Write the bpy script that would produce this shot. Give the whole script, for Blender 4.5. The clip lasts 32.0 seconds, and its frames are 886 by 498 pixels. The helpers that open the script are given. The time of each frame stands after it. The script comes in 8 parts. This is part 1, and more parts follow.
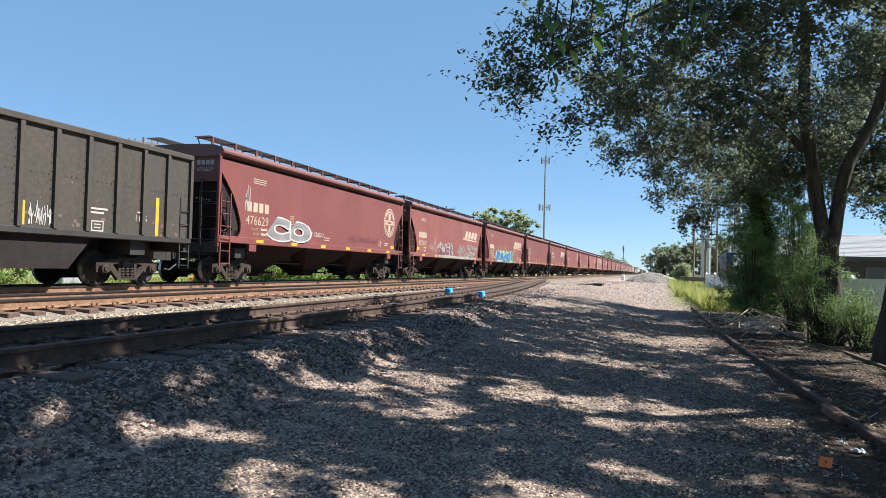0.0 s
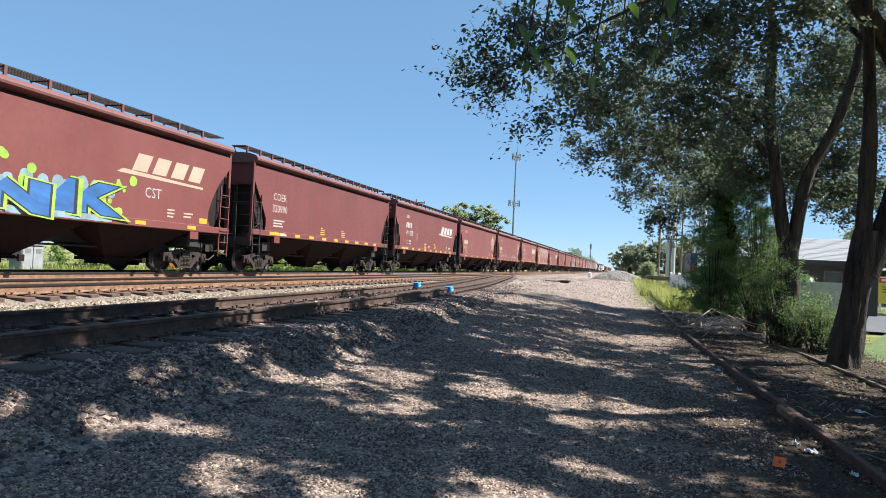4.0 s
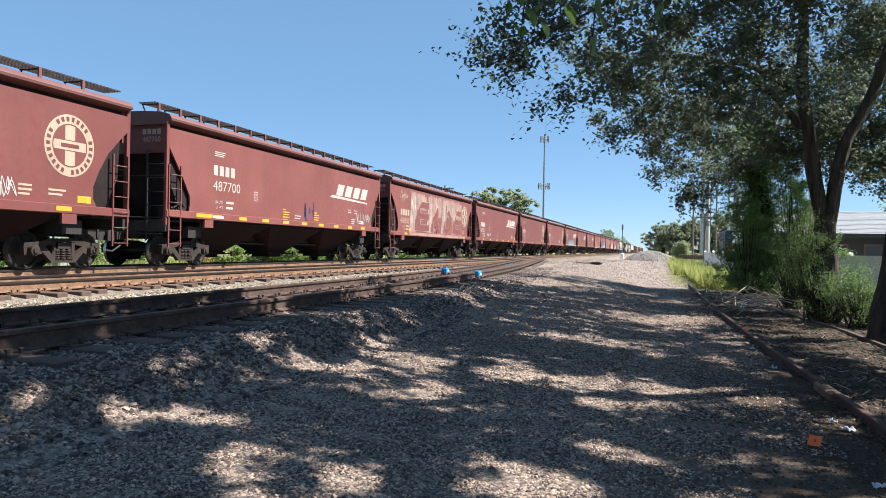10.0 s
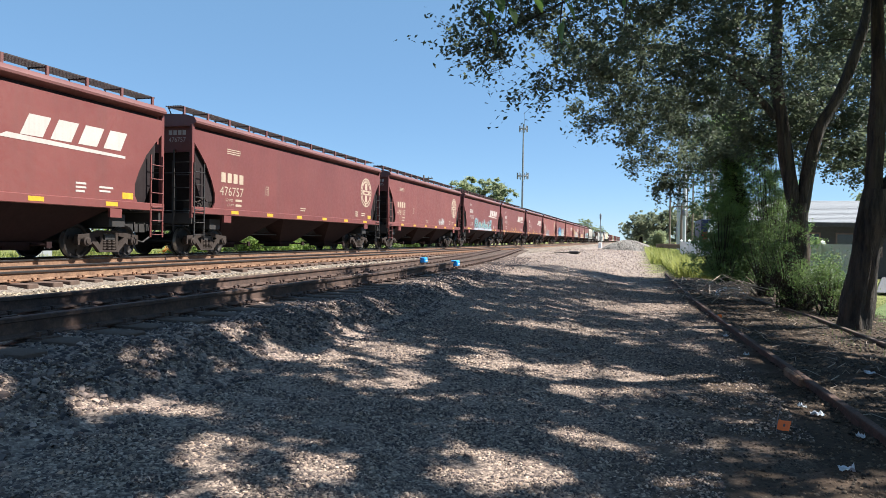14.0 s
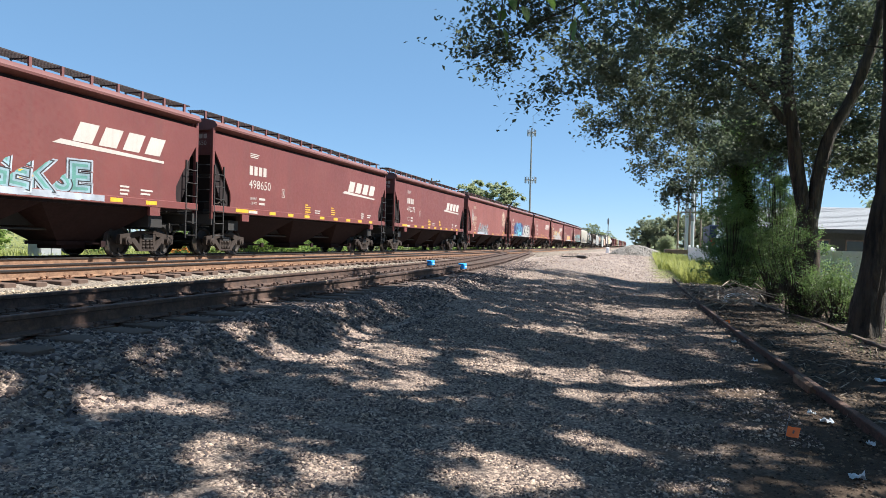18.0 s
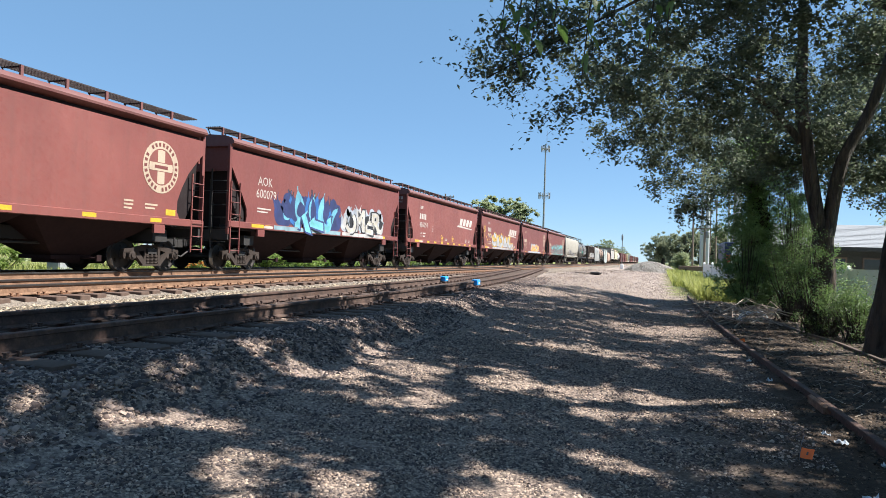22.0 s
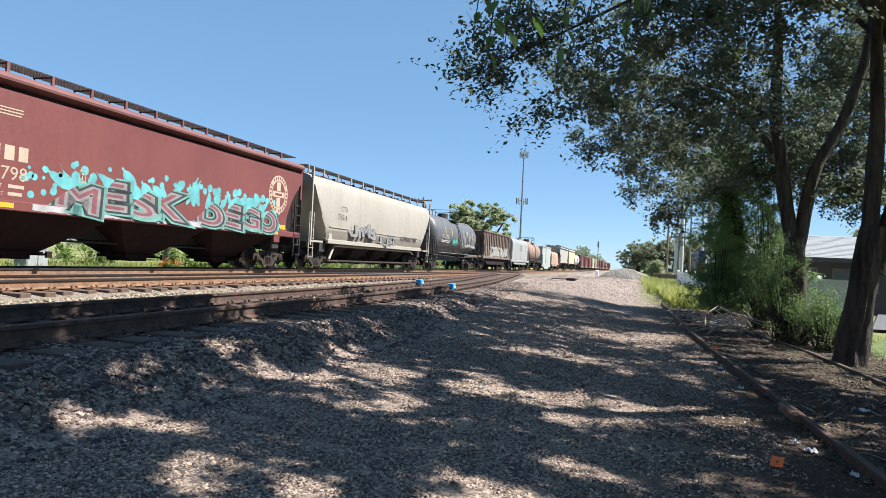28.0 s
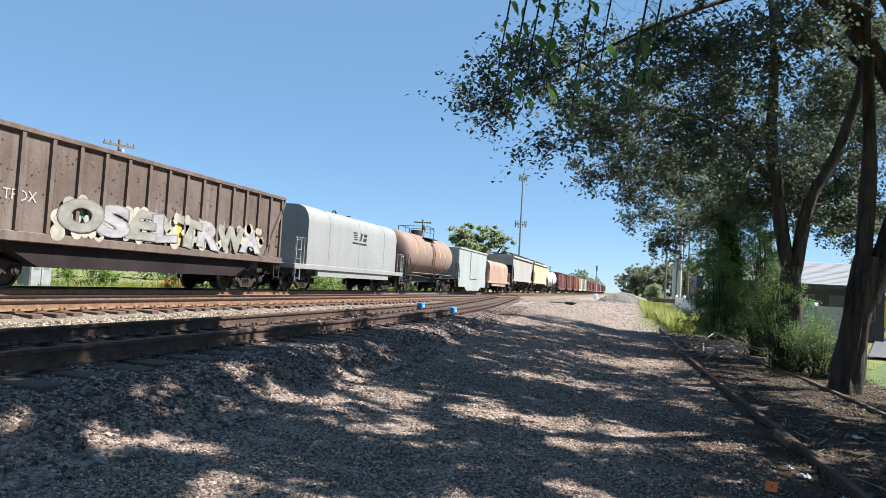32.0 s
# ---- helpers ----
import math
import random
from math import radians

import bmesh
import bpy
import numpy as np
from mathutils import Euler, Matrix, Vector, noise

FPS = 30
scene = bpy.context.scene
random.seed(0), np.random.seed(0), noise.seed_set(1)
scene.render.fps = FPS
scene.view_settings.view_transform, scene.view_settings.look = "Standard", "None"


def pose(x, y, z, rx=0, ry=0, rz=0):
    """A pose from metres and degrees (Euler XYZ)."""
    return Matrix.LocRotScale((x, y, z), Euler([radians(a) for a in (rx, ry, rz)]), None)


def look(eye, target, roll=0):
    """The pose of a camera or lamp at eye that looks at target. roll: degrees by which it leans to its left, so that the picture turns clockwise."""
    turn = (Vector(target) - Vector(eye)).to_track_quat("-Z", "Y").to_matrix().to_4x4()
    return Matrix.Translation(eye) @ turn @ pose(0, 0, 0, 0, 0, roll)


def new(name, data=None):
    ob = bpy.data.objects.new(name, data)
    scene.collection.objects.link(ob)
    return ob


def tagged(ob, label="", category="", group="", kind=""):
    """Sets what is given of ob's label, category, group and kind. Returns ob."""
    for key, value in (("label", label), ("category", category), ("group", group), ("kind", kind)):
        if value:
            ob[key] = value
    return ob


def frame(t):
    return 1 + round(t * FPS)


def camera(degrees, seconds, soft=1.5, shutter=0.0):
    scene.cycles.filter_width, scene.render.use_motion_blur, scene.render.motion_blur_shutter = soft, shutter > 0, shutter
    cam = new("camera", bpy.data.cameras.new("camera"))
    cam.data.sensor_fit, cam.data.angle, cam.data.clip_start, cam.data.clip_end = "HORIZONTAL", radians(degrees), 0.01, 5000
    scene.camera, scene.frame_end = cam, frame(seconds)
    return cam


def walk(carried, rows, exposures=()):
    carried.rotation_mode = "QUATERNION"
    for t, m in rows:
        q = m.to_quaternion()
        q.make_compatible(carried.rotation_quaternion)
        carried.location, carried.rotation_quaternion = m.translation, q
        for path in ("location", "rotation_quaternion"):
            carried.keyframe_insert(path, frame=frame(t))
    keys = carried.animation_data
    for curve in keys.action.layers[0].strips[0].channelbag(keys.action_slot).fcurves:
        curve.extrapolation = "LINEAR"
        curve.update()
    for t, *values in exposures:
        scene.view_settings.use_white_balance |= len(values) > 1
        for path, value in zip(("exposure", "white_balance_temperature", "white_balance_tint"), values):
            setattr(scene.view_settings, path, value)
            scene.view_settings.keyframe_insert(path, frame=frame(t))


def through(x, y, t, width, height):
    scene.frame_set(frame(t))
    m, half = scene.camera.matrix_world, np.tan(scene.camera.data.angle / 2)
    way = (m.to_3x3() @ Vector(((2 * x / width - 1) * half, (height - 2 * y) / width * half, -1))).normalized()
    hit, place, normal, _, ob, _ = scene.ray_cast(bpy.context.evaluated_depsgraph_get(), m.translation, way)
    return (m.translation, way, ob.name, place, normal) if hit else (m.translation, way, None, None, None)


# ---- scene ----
FOV = 64.607
cam = camera(FOV, 32.0, soft=0.7)
EYE = 1.5
# seconds, x, y, z of the hand-held camera about its stand, heading, pitch, roll
PATH = [
    (0.0, -0.087, -0.055, 0.012, 17.14, 1.58, 1.44),
    (0.5, -0.080, -0.045, -0.008, 17.67, 1.35, 1.91),
    (1.0, -0.089, -0.030, -0.005, 18.25, 1.51, 1.94),
    (1.5, -0.103, -0.038, -0.002, 19.28, 1.11, 2.21),
    (2.0, -0.099, -0.139, 0.008, 20.66, 1.35, 2.66),
    (2.5, -0.089, -0.185, 0.015, 20.81, 1.53, 2.92),
    (3.0, -0.088, -0.209, 0.033, 19.68, 1.59, 3.05),
    (3.5, -0.074, -0.203, 0.044, 17.87, 1.34, 2.88),
    (4.0, -0.087, -0.088, 0.045, 14.59, 1.15, 2.75),
    (4.5, -0.065, -0.118, 0.042, 13.90, 1.67, 2.52),
    (6.5, -0.058, -0.204, 0.040, 14.36, 0.48, 3.12),
    (7.0, -0.050, -0.033, 0.029, 13.90, -0.51, 3.02),
    (7.5, -0.045, 0.112, 0.035, 15.31, -0.24, 2.98),
    (8.0, -0.038, 0.041, 0.041, 16.37, -0.66, 2.61),
    (8.5, -0.035, 0.133, 0.012, 15.22, 0.52, 2.31),
    (9.0, -0.009, 0.048, 0.015, 16.33, 1.15, 1.51),
    (9.5, -0.019, 0.033, 0.009, 17.05, 0.32, 1.23),
    (10.0, -0.003, 0.051, 0.018, 17.09, -0.08, 1.06),
    (10.5, -0.006, 0.058, 0.023, 16.68, -0.55, 1.11),
    (11.0, -0.005, 0.072, 0.022, 16.20, -0.32, 2.46),
    (11.5, 0.022, 0.007, 0.014, 17.49, 0.64, 5.02),
    (12.0, 0.035, 0.015, -0.003, 17.13, -0.47, 5.00),
    (12.5, 0.017, 0.056, 0.006, 15.83, -1.01, 3.37),
    (13.0, 0.027, 0.034, 0.009, 15.85, -0.24, 2.39),
    (13.5, 0.027, 0.060, 0.009, 15.43, -0.66, 1.50),
    (14.0, 0.031, 0.072, 0.011, 15.39, -0.88, 0.90),
    (14.5, 0.031, 0.083, 0.006, 15.22, -0.85, 0.70),
    (16.5, 0.022, 0.130, -0.003, 14.98, -1.28, 1.36),
    (17.0, 0.023, 0.109, 0.001, 15.29, -1.11, 1.32),
    (17.5, 0.017, 0.137, -0.002, 15.17, -0.87, 1.44),
    (18.0, 0.020, 0.089, -0.004, 15.97, -0.62, 1.47),
    (18.5, 0.032, 0.045, 0.005, 16.68, -0.31, 1.45),
    (19.0, 0.041, 0.023, 0.008, 16.80, -0.18, 1.44),
    (19.5, 0.038, 0.044, 0.008, 16.31, -0.40, 1.55),
    (20.0, 0.024, 0.136, 0.002, 15.37, -0.51, 1.64),
    (20.5, 0.033, 0.084, 0.013, 15.96, -0.17, 1.64),
    (21.0, 0.027, 0.084, 0.009, 16.14, 0.07, 1.82),
    (21.5, 0.021, 0.087, 0.015, 16.07, 0.14, 1.85),
    (22.0, 0.034, 0.012, 0.029, 17.10, 0.58, 1.79),
    (22.5, 0.041, 0.038, 0.020, 16.87, 0.97, 1.89),
    (23.0, 0.043, 0.033, 0.026, 16.89, 1.36, 1.99),
    (23.5, 0.046, 0.027, 0.032, 17.02, 1.57, 1.97),
    (24.0, 0.047, 0.036, 0.023, 16.56, 2.11, 2.11),
    (24.5, 0.051, 0.019, 0.023, 16.84, 1.93, 2.32),
    (25.0, 0.055, -0.001, 0.018, 17.10, 1.64, 2.39),
    (25.5, 0.058, 0.023, 0.010, 16.61, 1.28, 2.53),
    (27.5, 0.039, 0.128, 0.013, 14.73, 0.74, 2.71),
    (28.0, 0.040, 0.106, 0.012, 15.25, 0.97, 2.78),
    (28.5, 0.053, 0.051, 0.010, 16.27, 1.45, 2.72),
    (29.0, 0.065, -0.043, 0.059, 17.04, 1.17, 2.72),
    (29.5, 0.031, -0.095, 0.056, 15.16, 1.61, 3.03),
    (30.0, 0.007, -0.172, 0.051, 14.65, 1.70, 2.98),
    (30.5, 0.002, -0.238, 0.063, 14.94, 2.66, 2.85),
    (31.0, -0.030, -0.167, 0.048, 13.13, 2.82, 3.07),
    (31.5, 0.001, -0.206, 0.068, 15.14, 2.44, 2.89),
    (32.0, 0.020, -0.196, 0.072, 15.21, 2.75, 3.33),
]


def camera_pose(x, y, z, heading, pitch, roll):
    a, b = radians(heading), radians(pitch)
    eye = Vector((x, y, EYE + z))
    way = Vector((-math.sin(a) * math.cos(b), math.cos(a) * math.cos(b), math.sin(b)))
    return look(eye, eye + way * 10, roll)


walk(cam, [(t, camera_pose(*row)) for t, *row in PATH])


# ---- daylight: a clear late-morning sky, the sun high over the trees on the right ----
SUN_HEIGHT, SUN_SIDE = 50.0, 15.0      # degrees above the horizon; degrees from across the track towards ahead
sun_way = Vector((math.cos(radians(SUN_HEIGHT)) * math.cos(radians(SUN_SIDE)),
                  math.cos(radians(SUN_HEIGHT)) * math.sin(radians(SUN_SIDE)), math.sin(radians(SUN_HEIGHT))))
world = bpy.data.worlds.new("sky")
scene.world = world
world.use_nodes = True
wn = world.node_tree.nodes
sky = wn.new("ShaderNodeTexSky")
sky.sky_type = "NISHITA"
sky.sun_disc = False
sky.sun_elevation = radians(SUN_HEIGHT)
sky.sun_rotation = radians(90 - SUN_SIDE)
sky.air_density, sky.dust_density, sky.ozone_density = 0.7, 0.0, 2.6
wn["Background"].inputs["Strength"].default_value = 0.081
haze = wn.new("ShaderNodeMix")      # thin even haze over the clear sky
haze.data_type = "RGBA"
haze.inputs["Factor"].default_value = 0.66
haze_in, haze_out = [s for s in haze.inputs if s.type == "RGBA"], [s for s in haze.outputs if s.type == "RGBA"][0]
haze_in[1].default_value = (1.05, 1.90, 2.68, 1)
world.node_tree.links.new(sky.outputs["Color"], haze_in[0])
world.node_tree.links.new(haze_out, wn["Background"].inputs["Color"])
sun_data = bpy.data.lights.new("sun", "SUN")
sun_data.energy, sun_data.angle, sun_data.color = 5.0, radians(0.53), (1.0, 0.91, 0.77)
sun = new("sun", sun_data)
sun.matrix_world = look(sun_way * 60, (0, 0, 0))
scene.view_settings.exposure = 1.45
scene.view_settings.use_white_balance = True
scene.view_settings.white_balance_temperature = 5880

# ---- mesh building ----
class Form:
    """Collects vertices and faces of one mesh; each face may name a material slot."""

    def __init__(self):
        self.v, self.f, self.m, self.slot = [], [], [], 0

    def add(self, verts, faces):
        n = len(self.v)
        self.v += [tuple(p) for p in verts]
        self.f += [tuple(n + i for i in face) for face in faces]
        self.m += [self.slot] * len(faces)
        return self

    def box(self, x0, x1, y0, y1, z0, z1, turn=None, at=None):
        p = [Vector((x, y, z)) for z in (z0, z1) for y in (y0, y1) for x in (x0, x1)]
        if turn is not None:
            c = Vector(at) if at is not None else Vector(((x0 + x1) / 2, (y0 + y1) / 2, (z0 + z1) / 2))
            p = [turn @ (q - c) + c for q in p]
        return self.add(p, [(0, 2, 3, 1), (4, 5, 7, 6), (0, 1, 5, 4), (2, 6, 7, 3), (0, 4, 6, 2), (1, 3, 7, 5)])

    def soft_box(self, x0, x1, y0, y1, z0, z1, b):
        """A box with its upright and top edges chamfered."""
        ring = lambda s, z: [(x0 + s + b, y0 + s, z), (x1 - s - b, y0 + s, z), (x1 - s, y0 + s + b, z), (x1 - s, y1 - s - b, z),
                             (x1 - s - b, y1 - s, z), (x0 + s + b, y1 - s, z), (x0 + s, y1 - s - b, z), (x0 + s, y0 + s + b, z)]
        rings = [ring(b, z0), ring(0, z0 + b), ring(0, z1 - b), ring(b, z1)]
        return self.loft(rings, caps=True)

    def loft(self, rings, caps=False, closed=True):
        n, k = len(rings[0]), len(rings)
        faces = []
        for i in range(k - 1):
            for j in range(n if closed else n - 1):
                a, b = i * n + j, i * n + (j + 1) % n
                faces.append((a, b, b + n, a + n))
        if caps:
            faces += [tuple(reversed(range(n))), tuple(range((k - 1) * n, k * n))]
        return self.add([p for r in rings for p in r], faces)

    def tube(self, path, radius, sides=6, caps=True):
        """A round bar along a path; radius is one number or one per point."""
        path = [Vector(p) for p in path]
        radii = radius if isinstance(radius, (list, tuple)) else [radius] * len(path)
        rings, u = [], None
        for i, p in enumerate(path):
            d = (path[min(i + 1, len(path) - 1)] - path[max(i - 1, 0)]).normalized()
            if u is None:
                u = d.orthogonal().normalized()
            u = (u - d * u.dot(d)).normalized()
            w = d.cross(u)
            rings.append([p + (u * math.cos(2 * math.pi * j / sides) + w * math.sin(2 * math.pi * j / sides)) * radii[i] for j in range(sides)])
        return self.loft(rings, caps=caps)

    def prism(self, outline, axis, a, b):
        """A flat outline pushed from a to b along an axis. Outline: (y, z) for x, (x, z) for y, (x, y) for z."""
        place = {"x": lambda p, s: (s, p[0], p[1]), "y": lambda p, s: (p[0], s, p[1]), "z": lambda p, s: (p[0], p[1], s)}[axis]
        area = sum(p[0] * q[1] - q[0] * p[1] for p, q in zip(outline, outline[1:] + outline[:1]))
        if (area < 0) != (axis == "y"):
            outline = outline[::-1]
        return self.loft([[place(p, min(a, b)) for p in outline], [place(p, max(a, b)) for p in outline]], caps=True)

    def lathe(self, profile, centre, axis, sides=24):
        """Turns (radius, along) pairs round an axis through centre."""
        c = Vector(centre)
        e = {"x": (Vector((0, 1, 0)), Vector((0, 0, 1)), Vector((1, 0, 0))), "y": (Vector((0, 0, 1)), Vector((1, 0, 0)), Vector((0, 1, 0))),
             "z": (Vector((1, 0, 0)), Vector((0, 1, 0)), Vector((0, 0, 1)))}[axis]
        rings = [[c + (e[0] * math.cos(2 * math.pi * j / sides) + e[1] * math.sin(2 * math.pi * j / sides)) * r + e[2] * s for j in range(sides)] for r, s in profile]
        return self.loft(rings, caps=True)

    def mesh(self, name, *materials, smooth=True):
        me = bpy.data.meshes.new(name)
        me.from_pydata(self.v, [], self.f)
        for m in materials:
            me.materials.append(m)
        if len(materials) > 1:
            me.polygons.foreach_set("material_index", self.m)
        if smooth:
            me.polygons.foreach_set("use_smooth", [True] * len(me.polygons))
            me.set_sharp_from_angle(angle=radians(38))
        me.update()
        return me


def thing(name, label, category, at=(0, 0, 0), group="", kind=""):
    """An Empty at a thing's base, for its parts."""
    ob = new(name)
    ob.empty_display_size = 0.3
    ob.location = at
    return tagged(ob, label, category, group, kind)


def part(name, data, parent, label="", at=None, materials=()):
    """Links a Form or a mesh as one object under a thing or a part."""
    me = data.mesh(name, *materials) if isinstance(data, Form) else data
    ob = new(name, me)
    ob.parent = parent
    if at is not None:
        ob.matrix_basis = at if isinstance(at, Matrix) else Matrix.Translation(at)
    return tagged(ob, label)


def cloud_mesh(name, base_verts, base_faces, places, turns, sizes, material):
    """Many small copies of one shape, joined: places (n,3), turns (n,3,3), sizes (n,) or (n,3)."""
    bv = np.asarray(base_verts, float)
    sizes = np.asarray(sizes, float)
    if sizes.ndim == 1:
        sizes = np.repeat(sizes[:, None], 3, 1)
    v = np.einsum("nij,nkj->nki", turns, bv[None] * sizes[:, None, :]) + np.asarray(places)[:, None, :]
    n, k = v.shape[:2]
    loops = np.concatenate([np.array(f) for f in base_faces])
    counts = np.array([len(f) for f in base_faces])
    all_loops = (loops[None] + (np.arange(n) * k)[:, None]).ravel()
    all_counts = np.tile(counts, n)
    me = bpy.data.meshes.new(name)
    me.vertices.add(n * k)
    me.vertices.foreach_set("co", v.ravel())
    me.loops.add(len(all_loops))
    me.loops.foreach_set("vertex_index", all_loops)
    me.polygons.add(len(all_counts))
    me.polygons.foreach_set("loop_start", np.concatenate([[0], np.cumsum(all_counts)[:-1]]))
    me.materials.append(material)
    me.update()
    return me


def random_turns(rng, n, tilt=math.pi):
    """Rotation matrices: any turn about z, leant by up to tilt."""
    a, b, c = rng.uniform(0, 2 * math.pi, n), rng.uniform(-tilt, tilt, n), rng.uniform(-tilt, tilt, n)
    ca, sa, cb, sb, cc, sc = np.cos(a), np.sin(a), np.cos(b), np.sin(b), np.cos(c), np.sin(c)
    z, o = np.zeros(n), np.ones(n)
    rz = np.stack([np.stack([ca, -sa, z], 1), np.stack([sa, ca, z], 1), np.stack([z, z, o], 1)], 1)
    ry = np.stack([np.stack([cb, z, sb], 1), np.stack([z, o, z], 1), np.stack([-sb, z, cb], 1)], 1)
    rx = np.stack([np.stack([o, z, z], 1), np.stack([z, cc, -sc], 1), np.stack([z, sc, cc], 1)], 1)
    return rz @ ry @ rx


# ---- materials ----
class Nodes:
    def __init__(self, name):
        self.mat = bpy.data.materials.new(name)
        self.mat.use_nodes = True
        self.t = self.mat.node_tree
        self.b = self.t.nodes["Principled BSDF"]

    def n(self, kind, **values):
        node = self.t.nodes.new("ShaderNode" + kind)
        for key, value in values.items():
            node.inputs[key.replace("_", " ")].default_value = value
        return node

    def link(self, a, b):
        self.t.links.new(a, b)

    def coords(self, scale=(1, 1, 1), space="Object"):
        c, m = self.n("TexCoord"), self.n("Mapping")
        m.inputs["Scale"].default_value = scale
        self.link(c.outputs[space], m.inputs["Vector"])
        return m.outputs["Vector"]

    def noise(self, scale, detail=4, rough=0.6, stretch=(1, 1, 1), space="Object", lo=0.35, hi=0.65):
        x = self.n("TexNoise", Scale=scale, Detail=detail, Roughness=rough)
        self.link(self.coords(stretch, space), x.inputs["Vector"])
        r = self.n("MapRange", From_Min=lo, From_Max=hi)
        self.link(x.outputs["Fac"], r.inputs["Value"])
        return r.outputs["Result"]

    def mix(self, fac, a, b, blend="MIX"):
        m = self.t.nodes.new("ShaderNodeMix")
        m.data_type, m.blend_type = "RGBA", blend
        for socket, value in ((m.inputs[0], fac), (m.inputs[6], a), (m.inputs[7], b)):
            if isinstance(value, bpy.types.NodeSocket):
                self.link(value, socket)
            elif isinstance(value, (int, float)):
                socket.default_value = value
            else:
                socket.default_value = (*value, 1)
        return m.outputs[2]

    def math(self, op, a, b=0.0):
        m = self.t.nodes.new("ShaderNodeMath")
        m.operation = op
        for socket, value in ((m.inputs[0], a), (m.inputs[1], b)):
            if isinstance(value, bpy.types.NodeSocket):
                self.link(value, socket)
            else:
                socket.default_value = value
        return m.outputs[0]

    def bump(self, height, strength=0.3, distance=0.01):
        b = self.n("Bump", Strength=strength, Distance=distance)
        self.link(height, b.inputs["Height"])
        self.link(b.outputs["Normal"], self.b.inputs["Normal"])

    def done(self, colour, rough=0.7, metal=0.0, spec=None):
        for socket, value in ((self.b.inputs["Base Color"], colour), (self.b.inputs["Roughness"], rough)):
            if isinstance(value, bpy.types.NodeSocket):
                self.link(value, socket)
            else:
                socket.default_value = (*value, 1) if isinstance(value, tuple) else value
        self.b.inputs["Metallic"].default_value = metal
        if spec is not None:
            self.b.inputs["Specular IOR Level"].default_value = spec
        return self.mat


def paint(name, base, dirt=(0.05, 0.035, 0.03), wear=0.35, rough=0.55, scale=1.0, streak=0.3, metal=0.0, fade=None):
    """Weathered paint: faded patches, streaks that run down, fine grime."""
    k = Nodes(name)
    big = k.noise(0.35 * scale, 3, 0.6, lo=0.3, hi=0.7)
    fine = k.noise(9 * scale, 5, 0.65, lo=0.3, hi=0.75)
    runs = k.noise(1.0 * scale, 4, 0.7, (2.2, 2.2, 0.12), lo=0.48, hi=0.75)
    pale = fade or tuple(min(1, c * 1.25 + 0.02) for c in base)
    c = k.mix(k.math("MULTIPLY", big, 0.75), base, pale)
    c = k.mix(k.math("MULTIPLY", runs, streak), c, dirt)
    c = k.mix(k.math("MULTIPLY", fine, wear * 0.5), c, dirt)
    k.bump(fine, 0.08, 0.004)
    r = k.n("MapRange", To_Min=rough - 0.1, To_Max=min(1, rough + 0.2))
    k.link(fine, r.inputs["Value"])
    return k.done(c, r.outputs["Result"], metal)


def rust(name, a=(0.12, 0.055, 0.03), b=(0.26, 0.12, 0.06), rough=0.85, scale=6.0):
    k = Nodes(name)
    c = k.mix(k.noise(scale, 6, 0.7), a, b)
    c = k.mix(k.math("MULTIPLY", k.noise(scale * 6, 4), 0.5), c, tuple(x * 0.45 for x in a))
    k.bump(k.noise(scale * 8, 4), 0.25, 0.003)
    return k.done(c, rough, 0.1)


def plain(name, base, rough=0.6, metal=0.0, vary=0.2, scale=8.0):
    k = Nodes(name)
    c = k.mix(k.noise(scale, 5), tuple(x * (1 - vary) for x in base), tuple(min(1, x * (1 + vary)) for x in base))
    return k.done(c, rough, metal)


def leaf(name, dark, light, through=0.35):
    """Leaves: each one its own green, some light coming through."""
    k = Nodes(name)
    g = k.n("NewGeometry")
    big = k.noise(0.5, 2)
    c = k.mix(g.outputs["Random Per Island"], dark, light)
    c = k.mix(k.math("MULTIPLY", big, 0.35), c, tuple(x * 0.7 for x in dark))
    k.done(c, 0.5, 0, 0.25)
    tr = k.n("BsdfTranslucent")
    k.link(k.mix(0.55, c, tuple(min(1, x * 1.8) for x in light)), tr.inputs["Color"])
    mix = k.n("MixShader", Fac=through)
    k.link(k.b.outputs[0], mix.inputs[1])
    k.link(tr.outputs[0], mix.inputs[2])
    k.link(mix.outputs[0], k.t.nodes["Material Output"].inputs["Surface"])
    return k.mat


def bark(name, a=(0.030, 0.023, 0.018), b=(0.12, 0.092, 0.070)):
    k = Nodes(name)
    ridge = k.noise(9, 5, 0.7, (1, 1, 0.16), lo=0.38, hi=0.62)
    c = k.mix(ridge, a, b)
    c = k.mix(k.math("MULTIPLY", k.noise(1.2, 3), 0.22), c, (0.07, 0.068, 0.05))
    k.bump(ridge, 0.9, 0.04)
    return k.done(c, 0.95)


def stones(name, a, b, c0):
    """Loose stones: each its own grey or tan."""
    k = Nodes(name)
    g = k.n("NewGeometry")
    r = g.outputs["Random Per Island"]
    c = k.mix(k.math("POWER", r, 2.1), a, tuple(min(0.8, x * 1.42) for x in b))
    own = k.math("FRACT", k.math("MULTIPLY", r, 17.3))
    c = k.mix(k.math("MULTIPLY", own, 0.5), c, (1.0, 0.83, 0.67), "MULTIPLY")
    c = k.mix(k.math("MULTIPLY", k.noise(30, 4), 0.22), c, c0)
    k.bump(k.noise(60, 4), 0.3, 0.004)
    return k.done(c, 0.92)


